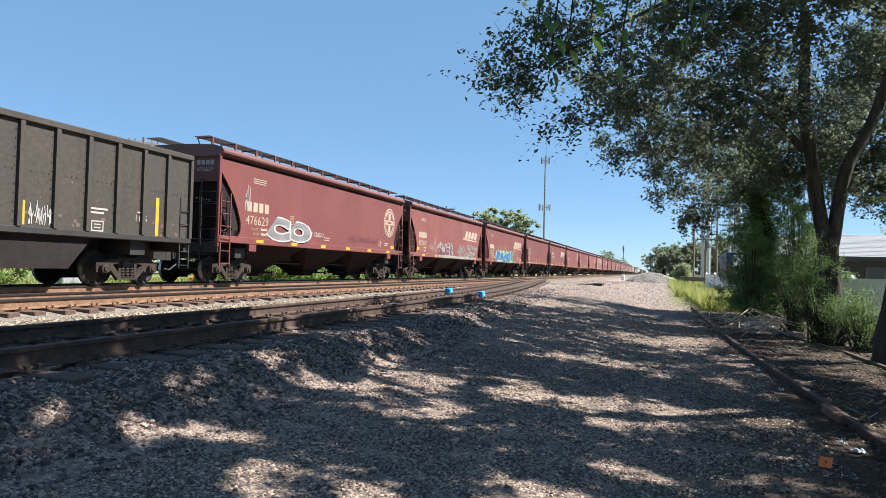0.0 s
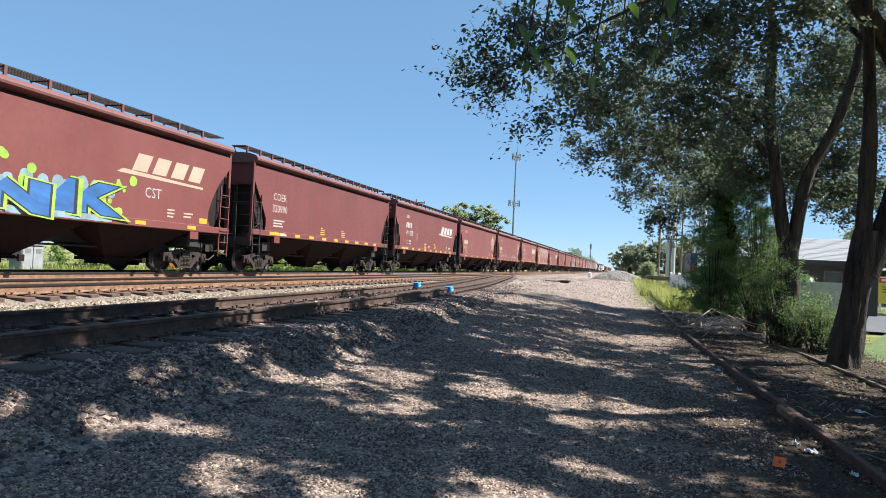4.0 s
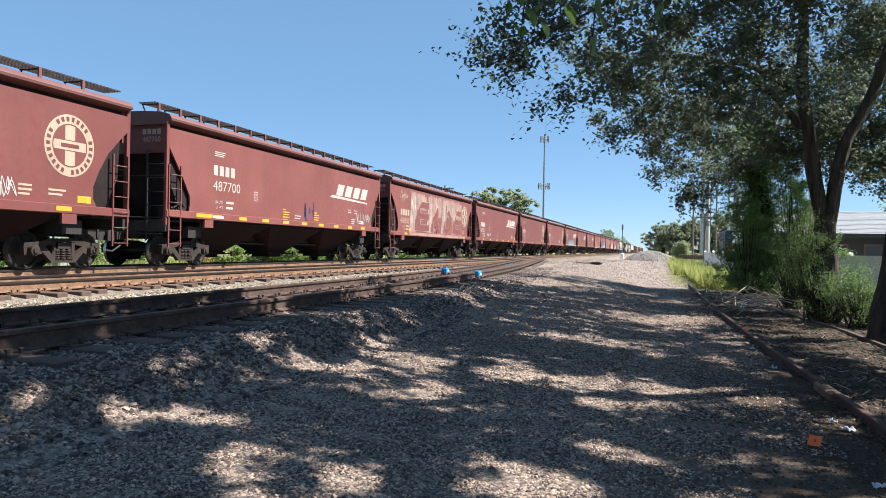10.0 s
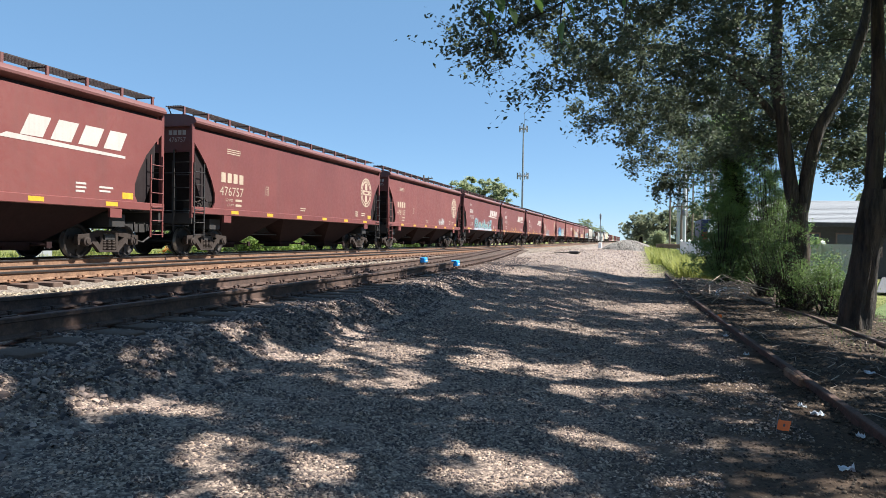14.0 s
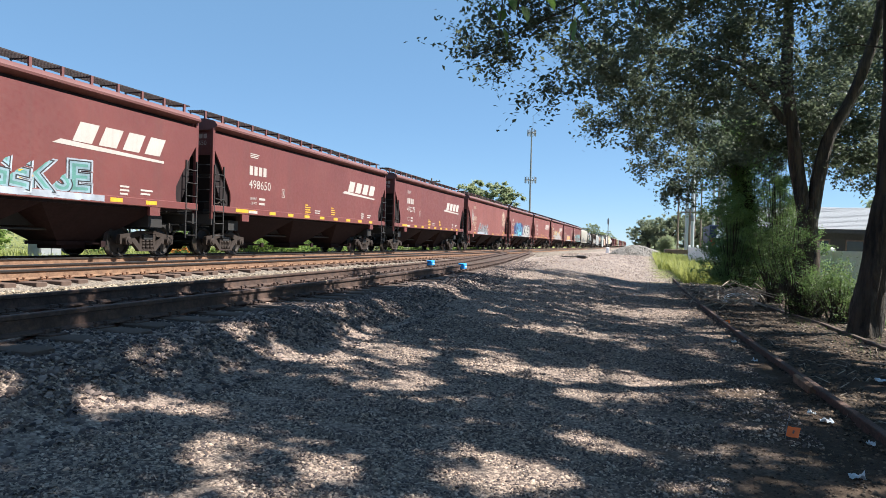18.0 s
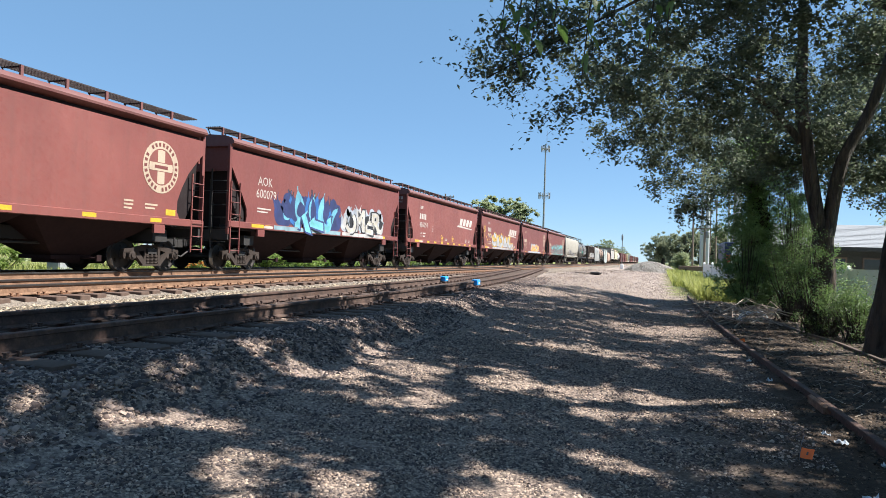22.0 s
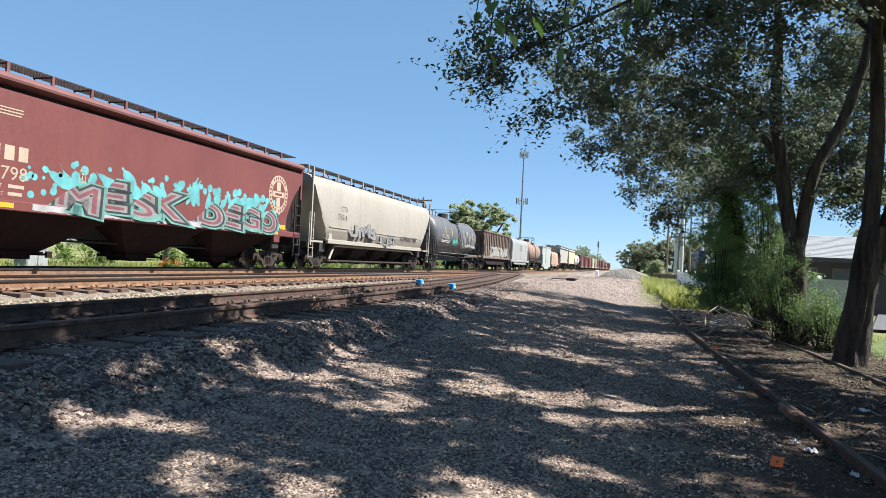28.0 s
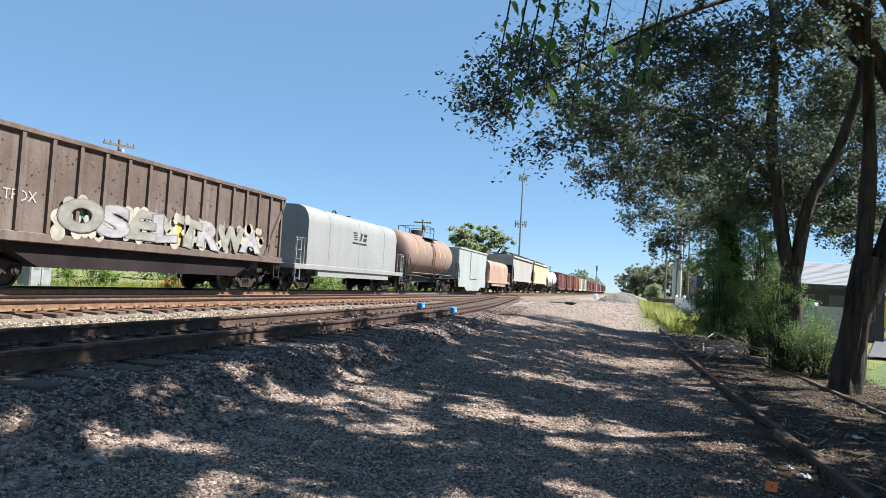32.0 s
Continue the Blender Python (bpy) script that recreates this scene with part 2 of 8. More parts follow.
def ground_material():
    """Gravel lot, ballast, dirt strip and grass, each in its place on the one sheet of ground."""
    k = Nodes("ground")
    sep = k.n("SeparateXYZ")
    k.link(k.n("TexCoord").outputs["Object"], sep.inputs[0])
    x, y = sep.outputs[0], sep.outputs[1]

    def vor(scale):
        v = k.n("TexVoronoi", Scale=scale)
        k.link(k.coords(), v.inputs["Vector"])
        return v

    v1, v2 = vor(34), vor(75)
    grains = k.mix(0.5, v1.outputs["Color"], v2.outputs["Color"])
    bw = k.n("RGBToBW")
    k.link(grains, bw.inputs[0])
    crisp = k.n("MapRange", From_Min=0.22, From_Max=0.82)
    k.link(bw.outputs[0], crisp.inputs["Value"])
    joints = k.n("MapRange", From_Min=0.25, From_Max=0.62)
    k.link(v1.outputs["Distance"], joints.inputs["Value"])
    grey = k.mix(crisp.outputs["Result"], (0.036, 0.028, 0.029), (0.600, 0.470, 0.365))
    grey = k.mix(k.math("MULTIPLY", joints.outputs["Result"], 0.5), grey, (0.031, 0.026, 0.025))
    grey = k.mix(k.math("MULTIPLY", k.noise(0.45, 4), 0.4), grey, (0.333, 0.247, 0.202))
    grey = k.mix(k.math("MULTIPLY", k.noise(3.0, 4), 0.25), grey, (0.070, 0.053, 0.045))
    wobble = k.math("MULTIPLY", k.math("SUBTRACT", k.noise(0.35, 4, lo=0.2, hi=0.8), 0.5), 2.4)
    xw = k.math("ADD", x, wobble)

    def ramp(value, lo, hi):
        r = k.n("MapRange", From_Min=lo, From_Max=hi)
        k.link(value, r.inputs["Value"])
        return r.outputs["Result"]

    grey = k.mix(k.math("MULTIPLY", ramp(y, 16, 34), 0.45), grey, (0.385, 0.325, 0.295))      # paler far lot: dust, and the open sun's brightness put into the colour
    ballast = k.mix(crisp.outputs["Result"], (0.085, 0.071, 0.058), (0.36, 0.30, 0.24))
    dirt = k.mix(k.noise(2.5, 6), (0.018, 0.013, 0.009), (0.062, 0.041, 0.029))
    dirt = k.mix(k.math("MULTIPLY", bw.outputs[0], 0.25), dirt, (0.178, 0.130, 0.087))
    grass = k.mix(k.noise(1.5, 6), (0.092, 0.118, 0.029), (0.227, 0.244, 0.076))
    grass = k.mix(k.math("MULTIPLY", k.noise(0.12, 3), 0.6), grass, (0.269, 0.260, 0.109))
    c = k.mix(ramp(x, -7.2, -6.4), ballast, grey)
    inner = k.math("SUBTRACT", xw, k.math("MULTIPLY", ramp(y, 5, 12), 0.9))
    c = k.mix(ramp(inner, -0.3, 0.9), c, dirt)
    far_grass = k.math("MULTIPLY", ramp(k.math("ADD", y, k.math("MULTIPLY", wobble, 3)), 30, 36), ramp(xw, 0.4, 1.2))
    c = k.mix(far_grass, c, grass)
    c = k.mix(ramp(xw, 5.0, 6.2), c, grass)
    c = k.mix(ramp(xw, -19.5, -18.2), grass, c)
    k.bump(bw.outputs[0], 1.0, 0.045)
    return k.done(c, 0.95, 0, 0.2)

M_GROUND = ground_material()
M_STONE = stones("lot_stones", (0.044, 0.034, 0.037), (0.368, 0.290, 0.226), (0.080, 0.061, 0.056))
M_SHOULDER = stones("shoulder_stones", (0.030, 0.023, 0.025), (0.265, 0.206, 0.176), (0.052, 0.040, 0.039))
M_BALLAST = stones("ballast_stones", (0.074, 0.062, 0.046), (0.311, 0.258, 0.189), (0.148, 0.111, 0.074))
M_RAIL = rust("rail_rust", (0.126, 0.068, 0.040), (0.290, 0.168, 0.098))
# siding rust: the trees' shade is put into the colour
M_RAIL_DARK = rust("old_rail_rust", (0.046, 0.030, 0.025), (0.128, 0.076, 0.055))
M_RAIL_SUNK = rust("sunk_rail_rust", (0.045, 0.027, 0.021), (0.125, 0.068, 0.048))
# rail heads: the train's dark reflection is put into the steel's colour
M_RAIL_TOP = plain("rail_polished", (0.060, 0.052, 0.048), 0.34, 0.6, 0.15)
M_TIE = paint("tie_wood", (0.075, 0.048, 0.034), (0.028, 0.021, 0.017), 0.5, 0.9, 3.0, 0.3)
M_TIE_MAIN = paint("sunned_tie_wood", (0.078, 0.046, 0.033), (0.030, 0.021, 0.017), 0.6, 0.9, 3.0, 0.4, fade=(0.115, 0.074, 0.054))
M_PLATE = rust("tie_plate_rust", (0.111, 0.048, 0.022), (0.222, 0.104, 0.052))
M_REDS = [paint("hopper_red_a", (0.122, 0.029, 0.025), wear=0.16, streak=0.22, fade=(0.172, 0.052, 0.044)),
          paint("hopper_red_b", (0.106, 0.025, 0.023), wear=0.16, streak=0.22, fade=(0.152, 0.043, 0.037)),
          paint("hopper_red_c", (0.133, 0.035, 0.029), wear=0.16, streak=0.25, fade=(0.215, 0.068, 0.056))]
M_ROOF_RED = paint("roof_red", (0.117, 0.040, 0.037), wear=0.3, fade=(0.158, 0.068, 0.061))
# underbody grime with the deep shade below the cars put into the colour
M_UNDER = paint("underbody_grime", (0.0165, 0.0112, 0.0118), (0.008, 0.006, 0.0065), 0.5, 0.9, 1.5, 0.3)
# grimy red bays, their colour lowered to hold the sill's shade
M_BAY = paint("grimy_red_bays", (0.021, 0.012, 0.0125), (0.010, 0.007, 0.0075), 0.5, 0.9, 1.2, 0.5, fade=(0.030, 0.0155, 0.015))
M_BLACK = paint("black_steel", (0.020, 0.019, 0.019), (0.06, 0.05, 0.042), 0.4, 0.6, 2.0, 0.2)
M_TRUCK = paint("truck_steel", (0.030, 0.021, 0.017), (0.008, 0.006, 0.005), 0.6, 0.85, 5.0, 0.3)
for m, s in ((M_UNDER, 0.08), (M_BAY, 0.1), (M_TRUCK, 0.2), (M_BLACK, 0.25)):
    m.node_tree.nodes["Principled BSDF"].inputs["Specular IOR Level"].default_value = s
M_WHEEL = plain("wheel_steel", (0.022, 0.018, 0.016), 0.6, 0.4, 0.4, 4)
M_TREAD = plain("wheel_tread", (0.45, 0.43, 0.41), 0.3, 0.9, 0.1)
M_GRATE = plain("running_board_steel", (0.05, 0.04, 0.04), 0.6, 0.5, 0.3)
M_CREAMMARK = paint("cream_lettering", (0.320, 0.258, 0.188), (0.181, 0.090, 0.070), 0.45, 0.6, 2.0, 0.3)
M_WHITEMARK = paint("white_lettering", (0.348, 0.320, 0.292), (0.209, 0.118, 0.097), 0.35, 0.6, 2.0, 0.25)
M_YELLOW = plain("reflector_yellow", (0.501, 0.292, 0.021), 0.4, 0.0, 0.15)
M_COAL = paint("grey_brown_steel", (0.040, 0.033, 0.028), (0.018, 0.015, 0.014), 0.6, 0.8, 1.2, 0.5, fade=(0.056, 0.045, 0.036))
M_CREAM = paint("cream_paint", (0.278, 0.254, 0.212), (0.125, 0.097, 0.077), 0.4, 0.55, 0.8, 0.3, fade=(0.320, 0.299, 0.258))
M_CREAM_DIRTY = paint("cream_paint_dirty", (0.175, 0.152, 0.125), (0.085, 0.062, 0.048), 0.5, 0.6, 1.0, 0.45, fade=(0.235, 0.21, 0.18))
M_TANK = paint("tank_black", (0.058, 0.060, 0.067), (0.120, 0.113, 0.108), 0.3, 0.5, 0.8, 0.25, fade=(0.088, 0.092, 0.100))
M_GONDOLA = paint("gondola_brown", (0.080, 0.054, 0.043), (0.045, 0.022, 0.013), 0.7, 0.85, 1.5, 0.7, fade=(0.185, 0.150, 0.130))
M_SILVER = paint("coil_car_grey", (0.215, 0.22, 0.215), (0.14, 0.13, 0.12), 0.35, 0.5, 0.7, 0.35, fade=(0.26, 0.265, 0.26))
M_ORANGE = paint("faded_orange_tank", (0.19, 0.085, 0.046), (0.20, 0.18, 0.165), 0.7, 0.7, 0.5, 0.6, fade=(0.22, 0.165, 0.135))
M_SEAGREY = paint("grey_green_paint", (0.25, 0.275, 0.265), (0.14, 0.14, 0.13), 0.35, 0.55, 0.6, 0.3)
M_TAN = paint("tan_paint", (0.27, 0.18, 0.13), (0.13, 0.08, 0.055), 0.5, 0.7, 0.8, 0.45)
M_GREYHOP = paint("grey_hopper", (0.264, 0.251, 0.237), (0.118, 0.097, 0.084), 0.4, 0.65, 0.8, 0.35)
M_YELLOWHOP = paint("pale_yellow_hopper", (0.37, 0.31, 0.205), (0.2, 0.15, 0.10), 0.4, 0.65, 0.8, 0.35)
M_WHITETANK = paint("white_tank", (0.501, 0.494, 0.487), (0.244, 0.209, 0.188), 0.3, 0.5, 0.8, 0.3)
M_MAROON = paint("maroon_boxcar", (0.118, 0.031, 0.030), wear=0.5)
M_BARK = bark("bark", (0.008, 0.006, 0.005), (0.066, 0.046, 0.033))
M_LEAF = leaf("elm_leaves", (0.034, 0.046, 0.033), (0.108, 0.128, 0.078), 0.45)
M_IVY = leaf("ivy_leaves", (0.075, 0.120, 0.050), (0.190, 0.285, 0.095), 0.4)
M_SHRUB = leaf("shrub_leaves", (0.036, 0.064, 0.022), (0.120, 0.178, 0.054), 0.4)
M_WEED = leaf("weed_blades", (0.148, 0.177, 0.037), (0.311, 0.325, 0.097), 0.4)
# far foliage: distance haze is put into these paler, greyer greens
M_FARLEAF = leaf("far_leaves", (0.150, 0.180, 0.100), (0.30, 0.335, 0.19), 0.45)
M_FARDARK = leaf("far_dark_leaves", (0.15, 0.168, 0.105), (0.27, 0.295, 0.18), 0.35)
M_DRY = plain("dry_sticks", (0.30, 0.245, 0.19), 0.9, 0, 0.35, 5)
M_VINYL = plain("white_vinyl", (0.86, 0.86, 0.85), 0.5, 0, 0.05, 2)
M_CABINET = plain("cabinet_grey", (0.27, 0.285, 0.30), 0.5, 0.1, 0.12, 3)
M_WHITESTEEL = plain("white_steel", (0.407, 0.421, 0.436), 0.4, 0.1, 0.06, 1)
M_GALV = plain("galvanised_steel", (0.222, 0.230, 0.244), 0.5, 0.5, 0.15, 2)
M_POLE = paint("pole_wood", (0.16, 0.12, 0.09), (0.06, 0.05, 0.04), 0.4, 0.9, 2.0, 0.4)
M_WALL = paint("dark_siding", (0.033, 0.031, 0.031), (0.018, 0.018, 0.018), 0.3, 0.8, 1.0, 0.2)
M_SHINGLE = paint("pale_shingles", (0.221, 0.230, 0.243), (0.145, 0.145, 0.149), 0.5, 0.9, 3.0, 0.25)
M_GLASS = plain("dark_window", (0.02, 0.022, 0.026), 0.08, 0, 0.1)
M_ASPHALT = plain("asphalt", (0.075, 0.077, 0.082), 0.9, 0, 0.25, 12)
M_CONCRETE = plain("concrete", (0.311, 0.296, 0.266), 0.9, 0, 0.15, 4)
M_LAWN = plain("lawn", (0.074, 0.107, 0.026), 0.95, 0, 0.4, 5)
M_FLAG = plain("orange_flag", (0.85, 0.16, 0.015), 0.5, 0, 0.1)
M_BLUE = plain("bright_blue_plastic", (0.03, 0.28, 0.72), 0.4, 0, 0.15)
M_LITTER = plain("pale_litter", (0.52, 0.54, 0.56), 0.6, 0, 0.25, 20)
M_NAVY = plain("navy_steel", (0.02, 0.03, 0.075), 0.5, 0.2, 0.2)
M_SIGNYEL = plain("sign_yellow", (0.74, 0.55, 0.08), 0.5, 0, 0.05)
M_SIGNRED = plain("sign_red", (0.60, 0.05, 0.03), 0.5, 0, 0.05)
M_SIGNBLUE = plain("banner_blue", (0.06, 0.20, 0.55), 0.5, 0, 0.1)
M_PILE = stones("pile_stones", (0.10, 0.094, 0.087), (0.24, 0.225, 0.205), (0.14, 0.13, 0.12))
M_BROWN = paint("rusty_brown_steel", (0.11, 0.066, 0.048), wear=0.6)
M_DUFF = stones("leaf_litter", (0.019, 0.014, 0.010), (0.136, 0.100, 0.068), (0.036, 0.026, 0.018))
M_BRIGHT = leaf("young_leaves", (0.035, 0.066, 0.016), (0.10, 0.17, 0.038), 0.4)
M_BUSH = leaf("bush_leaves", (0.085, 0.135, 0.030), (0.215, 0.29, 0.072), 0.4)

# ---- the ground: gravel lot, three tracks on their ballast, a dirt strip under the trees ----
X_TRAIN, X_MAIN, RAIL_Z = -15.06, -10.95, 0.83


def x_siding(y):
    """The middle of the siding next to the lot, which bends away to join the main line."""
    bend = max(0.0, min(y, 34.0) - 8.0)
    return -5.5 - 0.0023 * bend ** 2 - 0.1196 * max(0.0, y - 34.0)


def step(a, b, v):
    u = min(1.0, max(0.0, (v - a) / (b - a)))
    return u * u * (3 - 2 * u)


def height(x, y):
    rise = 0.33 + 0.28 * step(4, 30, y) + 0.02 * math.sin(y * 0.6)
    lot = rise * step(0.9 - 5.2, 0.9, 0.9 - 5.2 + (0.9 - x)) if x < 0.9 else 0.0
    lot += step(38, 90, y) * (0.55 - lot) * step(6, -1, x)
    edge = max(x_siding(y) + 1.45, X_MAIN + 1.9)
    z = lot + (0.62 - lot) * step(edge + 0.85, edge + 0.02, x) if lot < 0.62 else lot
    z -= 0.06 * step(X_MAIN + 1.05, X_MAIN + 1.5, x) * step(x_siding(y) - 1.15, x_siding(y) - 1.6, x)      # trough of ballast between the tracks
    if x < -16.6:
        z = 0.62 - 0.45 * step(-16.6, -18.6, x)
    if x > 4.5:
        z = -0.12 * step(4.5, 7, x)
    dip = abs(noise.noise((x * 0.9, y * 0.9, 0))) * 0.05 + noise.noise((x * 3.1, y * 3.1, 4)) * 0.018
    return z + (dip - 0.02 if -60 < x < 30 and y < 80 else 0)


def spread(points):
    """Coordinates from (start, step) pairs to the last start."""
    out = []
    for (a, s), (b, _) in zip(points, points[1:]):
        n = max(1, round((b - a) / s))
        out += [a + (b - a) * i / n for i in range(n)]
    return out + [points[-1][0]]


gx = spread([(-3000, 500), (-500, 100), (-100, 20), (-40, 2), (-20, 0.5), (-9, 0.2), (5, 0.5), (12, 3), (40, 20), (100, 100), (500, 500), (3000, 1)])
gy = spread([(-600, 100), (-100, 20), (-20, 2), (-2, 0.25), (24, 0.5), (50, 2), (100, 10), (300, 60), (900, 300), (3600, 1)])
gv = [(x, y, height(x, y)) for y in gy for x in gx]
gf = [(j * len(gx) + i, j * len(gx) + i + 1, (j + 1) * len(gx) + i + 1, (j + 1) * len(gx) + i) for j in range(len(gy) - 1) for i in range(len(gx) - 1)]
ground = new("ground", Form().add(gv, gf).mesh("ground", M_GROUND))
tagged(ground, "grey gravel lot with dirt strip and rough grass", "ground", kind="structure")

STONE_V = [(-.5, -.42, -.36), (.46, -.5, -.4), (.5, .4, -.34), (-.4, .5, -.4), (-.34, -.3, .4), (.3, -.4, .34), (.4, .28, .42), (-.3, .36, .3)]
STONE_F = [(4, 5, 6, 7), (0, 1, 5, 4), (1, 2, 6, 5), (2, 3, 7, 6), (3, 0, 4, 7)]


def scatter(name, label, material, zones, seed):
    """Loose stones on the ground: zones of (x0, x1, y0, y1, how many, smallest, largest)."""
    rng = np.random.default_rng(seed)
    pts, sizes = [], []
    for x0, x1, y0, y1, count, lo, hi in zones:
        for _ in range(count):
            y = rng.uniform(y0, y1)
            bend = x_siding(y) + 5.5 if x1 < -2.5 else 0.0
            x = rng.uniform(x0, x1) + bend
            if x < X_MAIN + 1.7:
                continue
            s = lo + (hi - lo) * rng.random() ** 2.2
            pts.append((x, y, height(x, y) + s * 0.12))
            sizes.append((s * rng.uniform(0.8, 1.3), s * rng.uniform(0.7, 1.1), s * rng.uniform(0.3, 0.65)))
    ob = new(name, cloud_mesh(name, STONE_V, STONE_F, np.array(pts), random_turns(rng, len(pts), 0.7), np.array(sizes), material))
    return tagged(ob, label, "gravel", kind="stuff")


scatter("loose_gravel", "loose grey gravel stones on the lot", M_STONE,
        [(-4.2, 0.6, 2.6, 6.0, 62000, 0.006, 0.026), (-4.4, 1.4, 6.0, 11.0, 40000, 0.008, 0.032), (-4.4, 1.6, 11, 24, 16000, 0.016, 0.046), (-6.0, 1.6, 24, 46, 8000, 0.02, 0.055), (-7.5, 1.2, 46, 82, 4500, 0.03, 0.08)], 3)
scatter("shoulder_ballast", "dark purple-grey ballast stones on the siding's shoulder", M_SHOULDER,
        [(-4.7, -3.1, 2.0, 12.0, 15000, 0.016, 0.056), (-4.6, -3.3, 12.0, 34.0, 9000, 0.025, 0.07)], 6)
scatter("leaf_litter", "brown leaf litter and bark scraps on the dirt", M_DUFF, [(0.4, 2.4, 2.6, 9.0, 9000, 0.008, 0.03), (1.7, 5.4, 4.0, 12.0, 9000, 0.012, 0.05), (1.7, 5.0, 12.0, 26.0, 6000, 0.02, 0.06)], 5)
scatter("ballast", "pale tan crushed-stone ballast between the tracks", M_BALLAST,
        [(-9.3, -6.7, 3.0, 16.0, 14000, 0.025, 0.07), (-9.0, -6.9, 16.0, 45.0, 7000, 0.03, 0.08), (-6.1, -4.9, 2.0, 22.0, 3500, 0.02, 0.06)], 4)

# ---- tracks ----
RAIL_SECTION = [(-.073, 0), (.073, 0), (.073, .012), (.014, .035), (.010, .125), (.036, .135), (.037, .165), (.030, .172), (-.030, .172), (-.037, .165), (-.036, .135), (-.010, .125), (-.014, .035), (-.073, .012)]


def rail_form(path, top):
    """A rail along (x, y) points, its head at height top."""
    f = Form()
    rings = []
    for i, (x, y) in enumerate(path):
        p, q = path[max(i - 1, 0)], path[min(i + 1, len(path) - 1)]
        d = Vector((q[0] - p[0], q[1] - p[1], 0)).normalized()
        s = Vector((d.y, -d.x, 0))
        rings.append([Vector((x, y, top - 0.172)) + s * a + Vector((0, 0, b)) for a, b in RAIL_SECTION])
    f.loft(rings, caps=True)
    n = len(RAIL_SECTION)
    for i in range(len(path) - 1):
        for j in (5, 6, 7, 8, 9):
            f.m[i * n + j] = 1
    return f


def track(name, label, xs, y0, y1, stepping, rail_mat, top_mat):
    tr = thing(name, label, "railway track", kind="structure")
    ys = spread([(y0, stepping), (y1, 1)])
    for side in (-0.7535, 0.7535):
        part("rail", rail_form([(xs(y) + side, y) for y in ys], RAIL_Z), tr, materials=(rail_mat, top_mat))
    return tr


def tie_mesh(name, half, material):
    f = Form()
    f.soft_box(-half, half, -0.115, 0.115, -0.17, 0, 0.012)
    return f.mesh(name, material)


def plate_mesh(material):
    f = Form()
    f.box(-0.19, 0.19, -0.095, 0.095, 0, 0.014)
    for x in (-0.12, 0.12):
        for y in (-0.06, 0.06):
            f.box(x - 0.012, x + 0.012, y - 0.012, y + 0.012, 0.014, 0.05)
            f.box(x - 0.02, x + 0.02, y - 0.018, y + 0.018, 0.045, 0.058)
    f.box(-0.115, -0.08, -0.11, 0.11, 0.014, 0.05)
    return f.mesh("tie_plate", material)


train_track = track("far_track", "straight main-line track under the train", lambda y: X_TRAIN, -440, 900, 40, M_RAIL, M_RAIL_TOP)
main_track = track("main_track", "rusty-sided main-line track on wooden ties", lambda y: X_MAIN, -440, 900, 40, M_RAIL, M_RAIL_TOP)
siding = track("siding_track", "siding rails in shade-darkened rust, bending away to join the main line", x_siding, -10, 67, 1.5, M_RAIL_DARK, M_RAIL_DARK)
far_ties = Form()
for i in range(170):
    far_ties.box(X_TRAIN - 1.3, X_TRAIN + 1.3, -6 + i * 0.56 - 0.11, -6 + i * 0.56 + 0.11, 0.5, 0.652)
tagged(part("ties", far_ties, train_track, "dark wooden ties", materials=(M_TIE,)), kind="stuff")

# ---- the train ----
G = {n: plain("spray_" + n, c, 0.6, 0, 0.26, 2.2) for n, c in {
    "blue": (0.022, 0.090, 0.254), "sky": (0.105, 0.284, 0.374), "teal": (0.090, 0.284, 0.299), "silver": (0.269, 0.261, 0.269), "white": (0.330, 0.318, 0.308),
    "black": (0.015, 0.015, 0.017), "lime": (0.224, 0.351, 0.045), "gold": (0.449, 0.284, 0.045), "pink": (0.187, 0.090, 0.082), "navy": (0.018, 0.026, 0.090),
    "bone": (0.359, 0.329, 0.269), "orange": (0.524, 0.194, 0.038), "mauve": (0.180, 0.150, 0.180), "jade": (0.045, 0.269, 0.224), "grey": (0.150, 0.143, 0.143), "plum": (0.128, 0.038, 0.045), "sage": (0.209, 0.202, 0.172), "seafoam": (0.075, 0.187, 0.165), "haze": (0.254, 0.277, 0.314), "chalk": (0.20, 0.20, 0.205), "wash": (0.235, 0.175, 0.145), "steel": (0.16, 0.235, 0.27), "blush": (0.27, 0.155, 0.13), "worn": (0.299, 0.277, 0.224)}.items()}
SIDE = 1.60
STORE = {}


def stored(key, make):
    """One mesh for all parts that are alike."""
    if key not in STORE:
        STORE[key] = make()
    return STORE[key]


def sides(point, mirror=True):
    return [point] + ([(-point[0], *point[1:])] if mirror else [])


def wheelset_mesh():
    f = Form()
    prof = [(0.09, -0.085), (0.12, -0.075), (0.13, -0.03), (0.36, -0.012), (0.395, -0.06), (0.452, -0.062), (0.457, 0.052), (0.48, 0.056), (0.483, 0.072), (0.40, 0.076), (0.36, 0.03), (0.13, 0.05), (0.09, 0.08)]
    for s in (-1, 1):
        n0 = len(f.f)
        f.lathe([(r, s * -a) for r, a in (prof if s > 0 else prof)], (s * 0.765, 0, 0), "x", 28)
        for i in range(28):
            f.m[n0 + 5 * 28 + i] = 1
        for i in range(3):
            a = 2.1 * i + 0.4
            f.box(s * 0.80 - 0.012, s * 0.80 + 0.012, 0.27 * math.cos(a) - 0.05, 0.27 * math.cos(a) + 0.05, 0.27 * math.sin(a) - 0.03, 0.27 * math.sin(a) + 0.03)
    f.tube([(-1.08, 0, 0), (1.08, 0, 0)], 0.075, 12)
    return f.mesh("wheelset", M_WHEEL, M_TREAD)


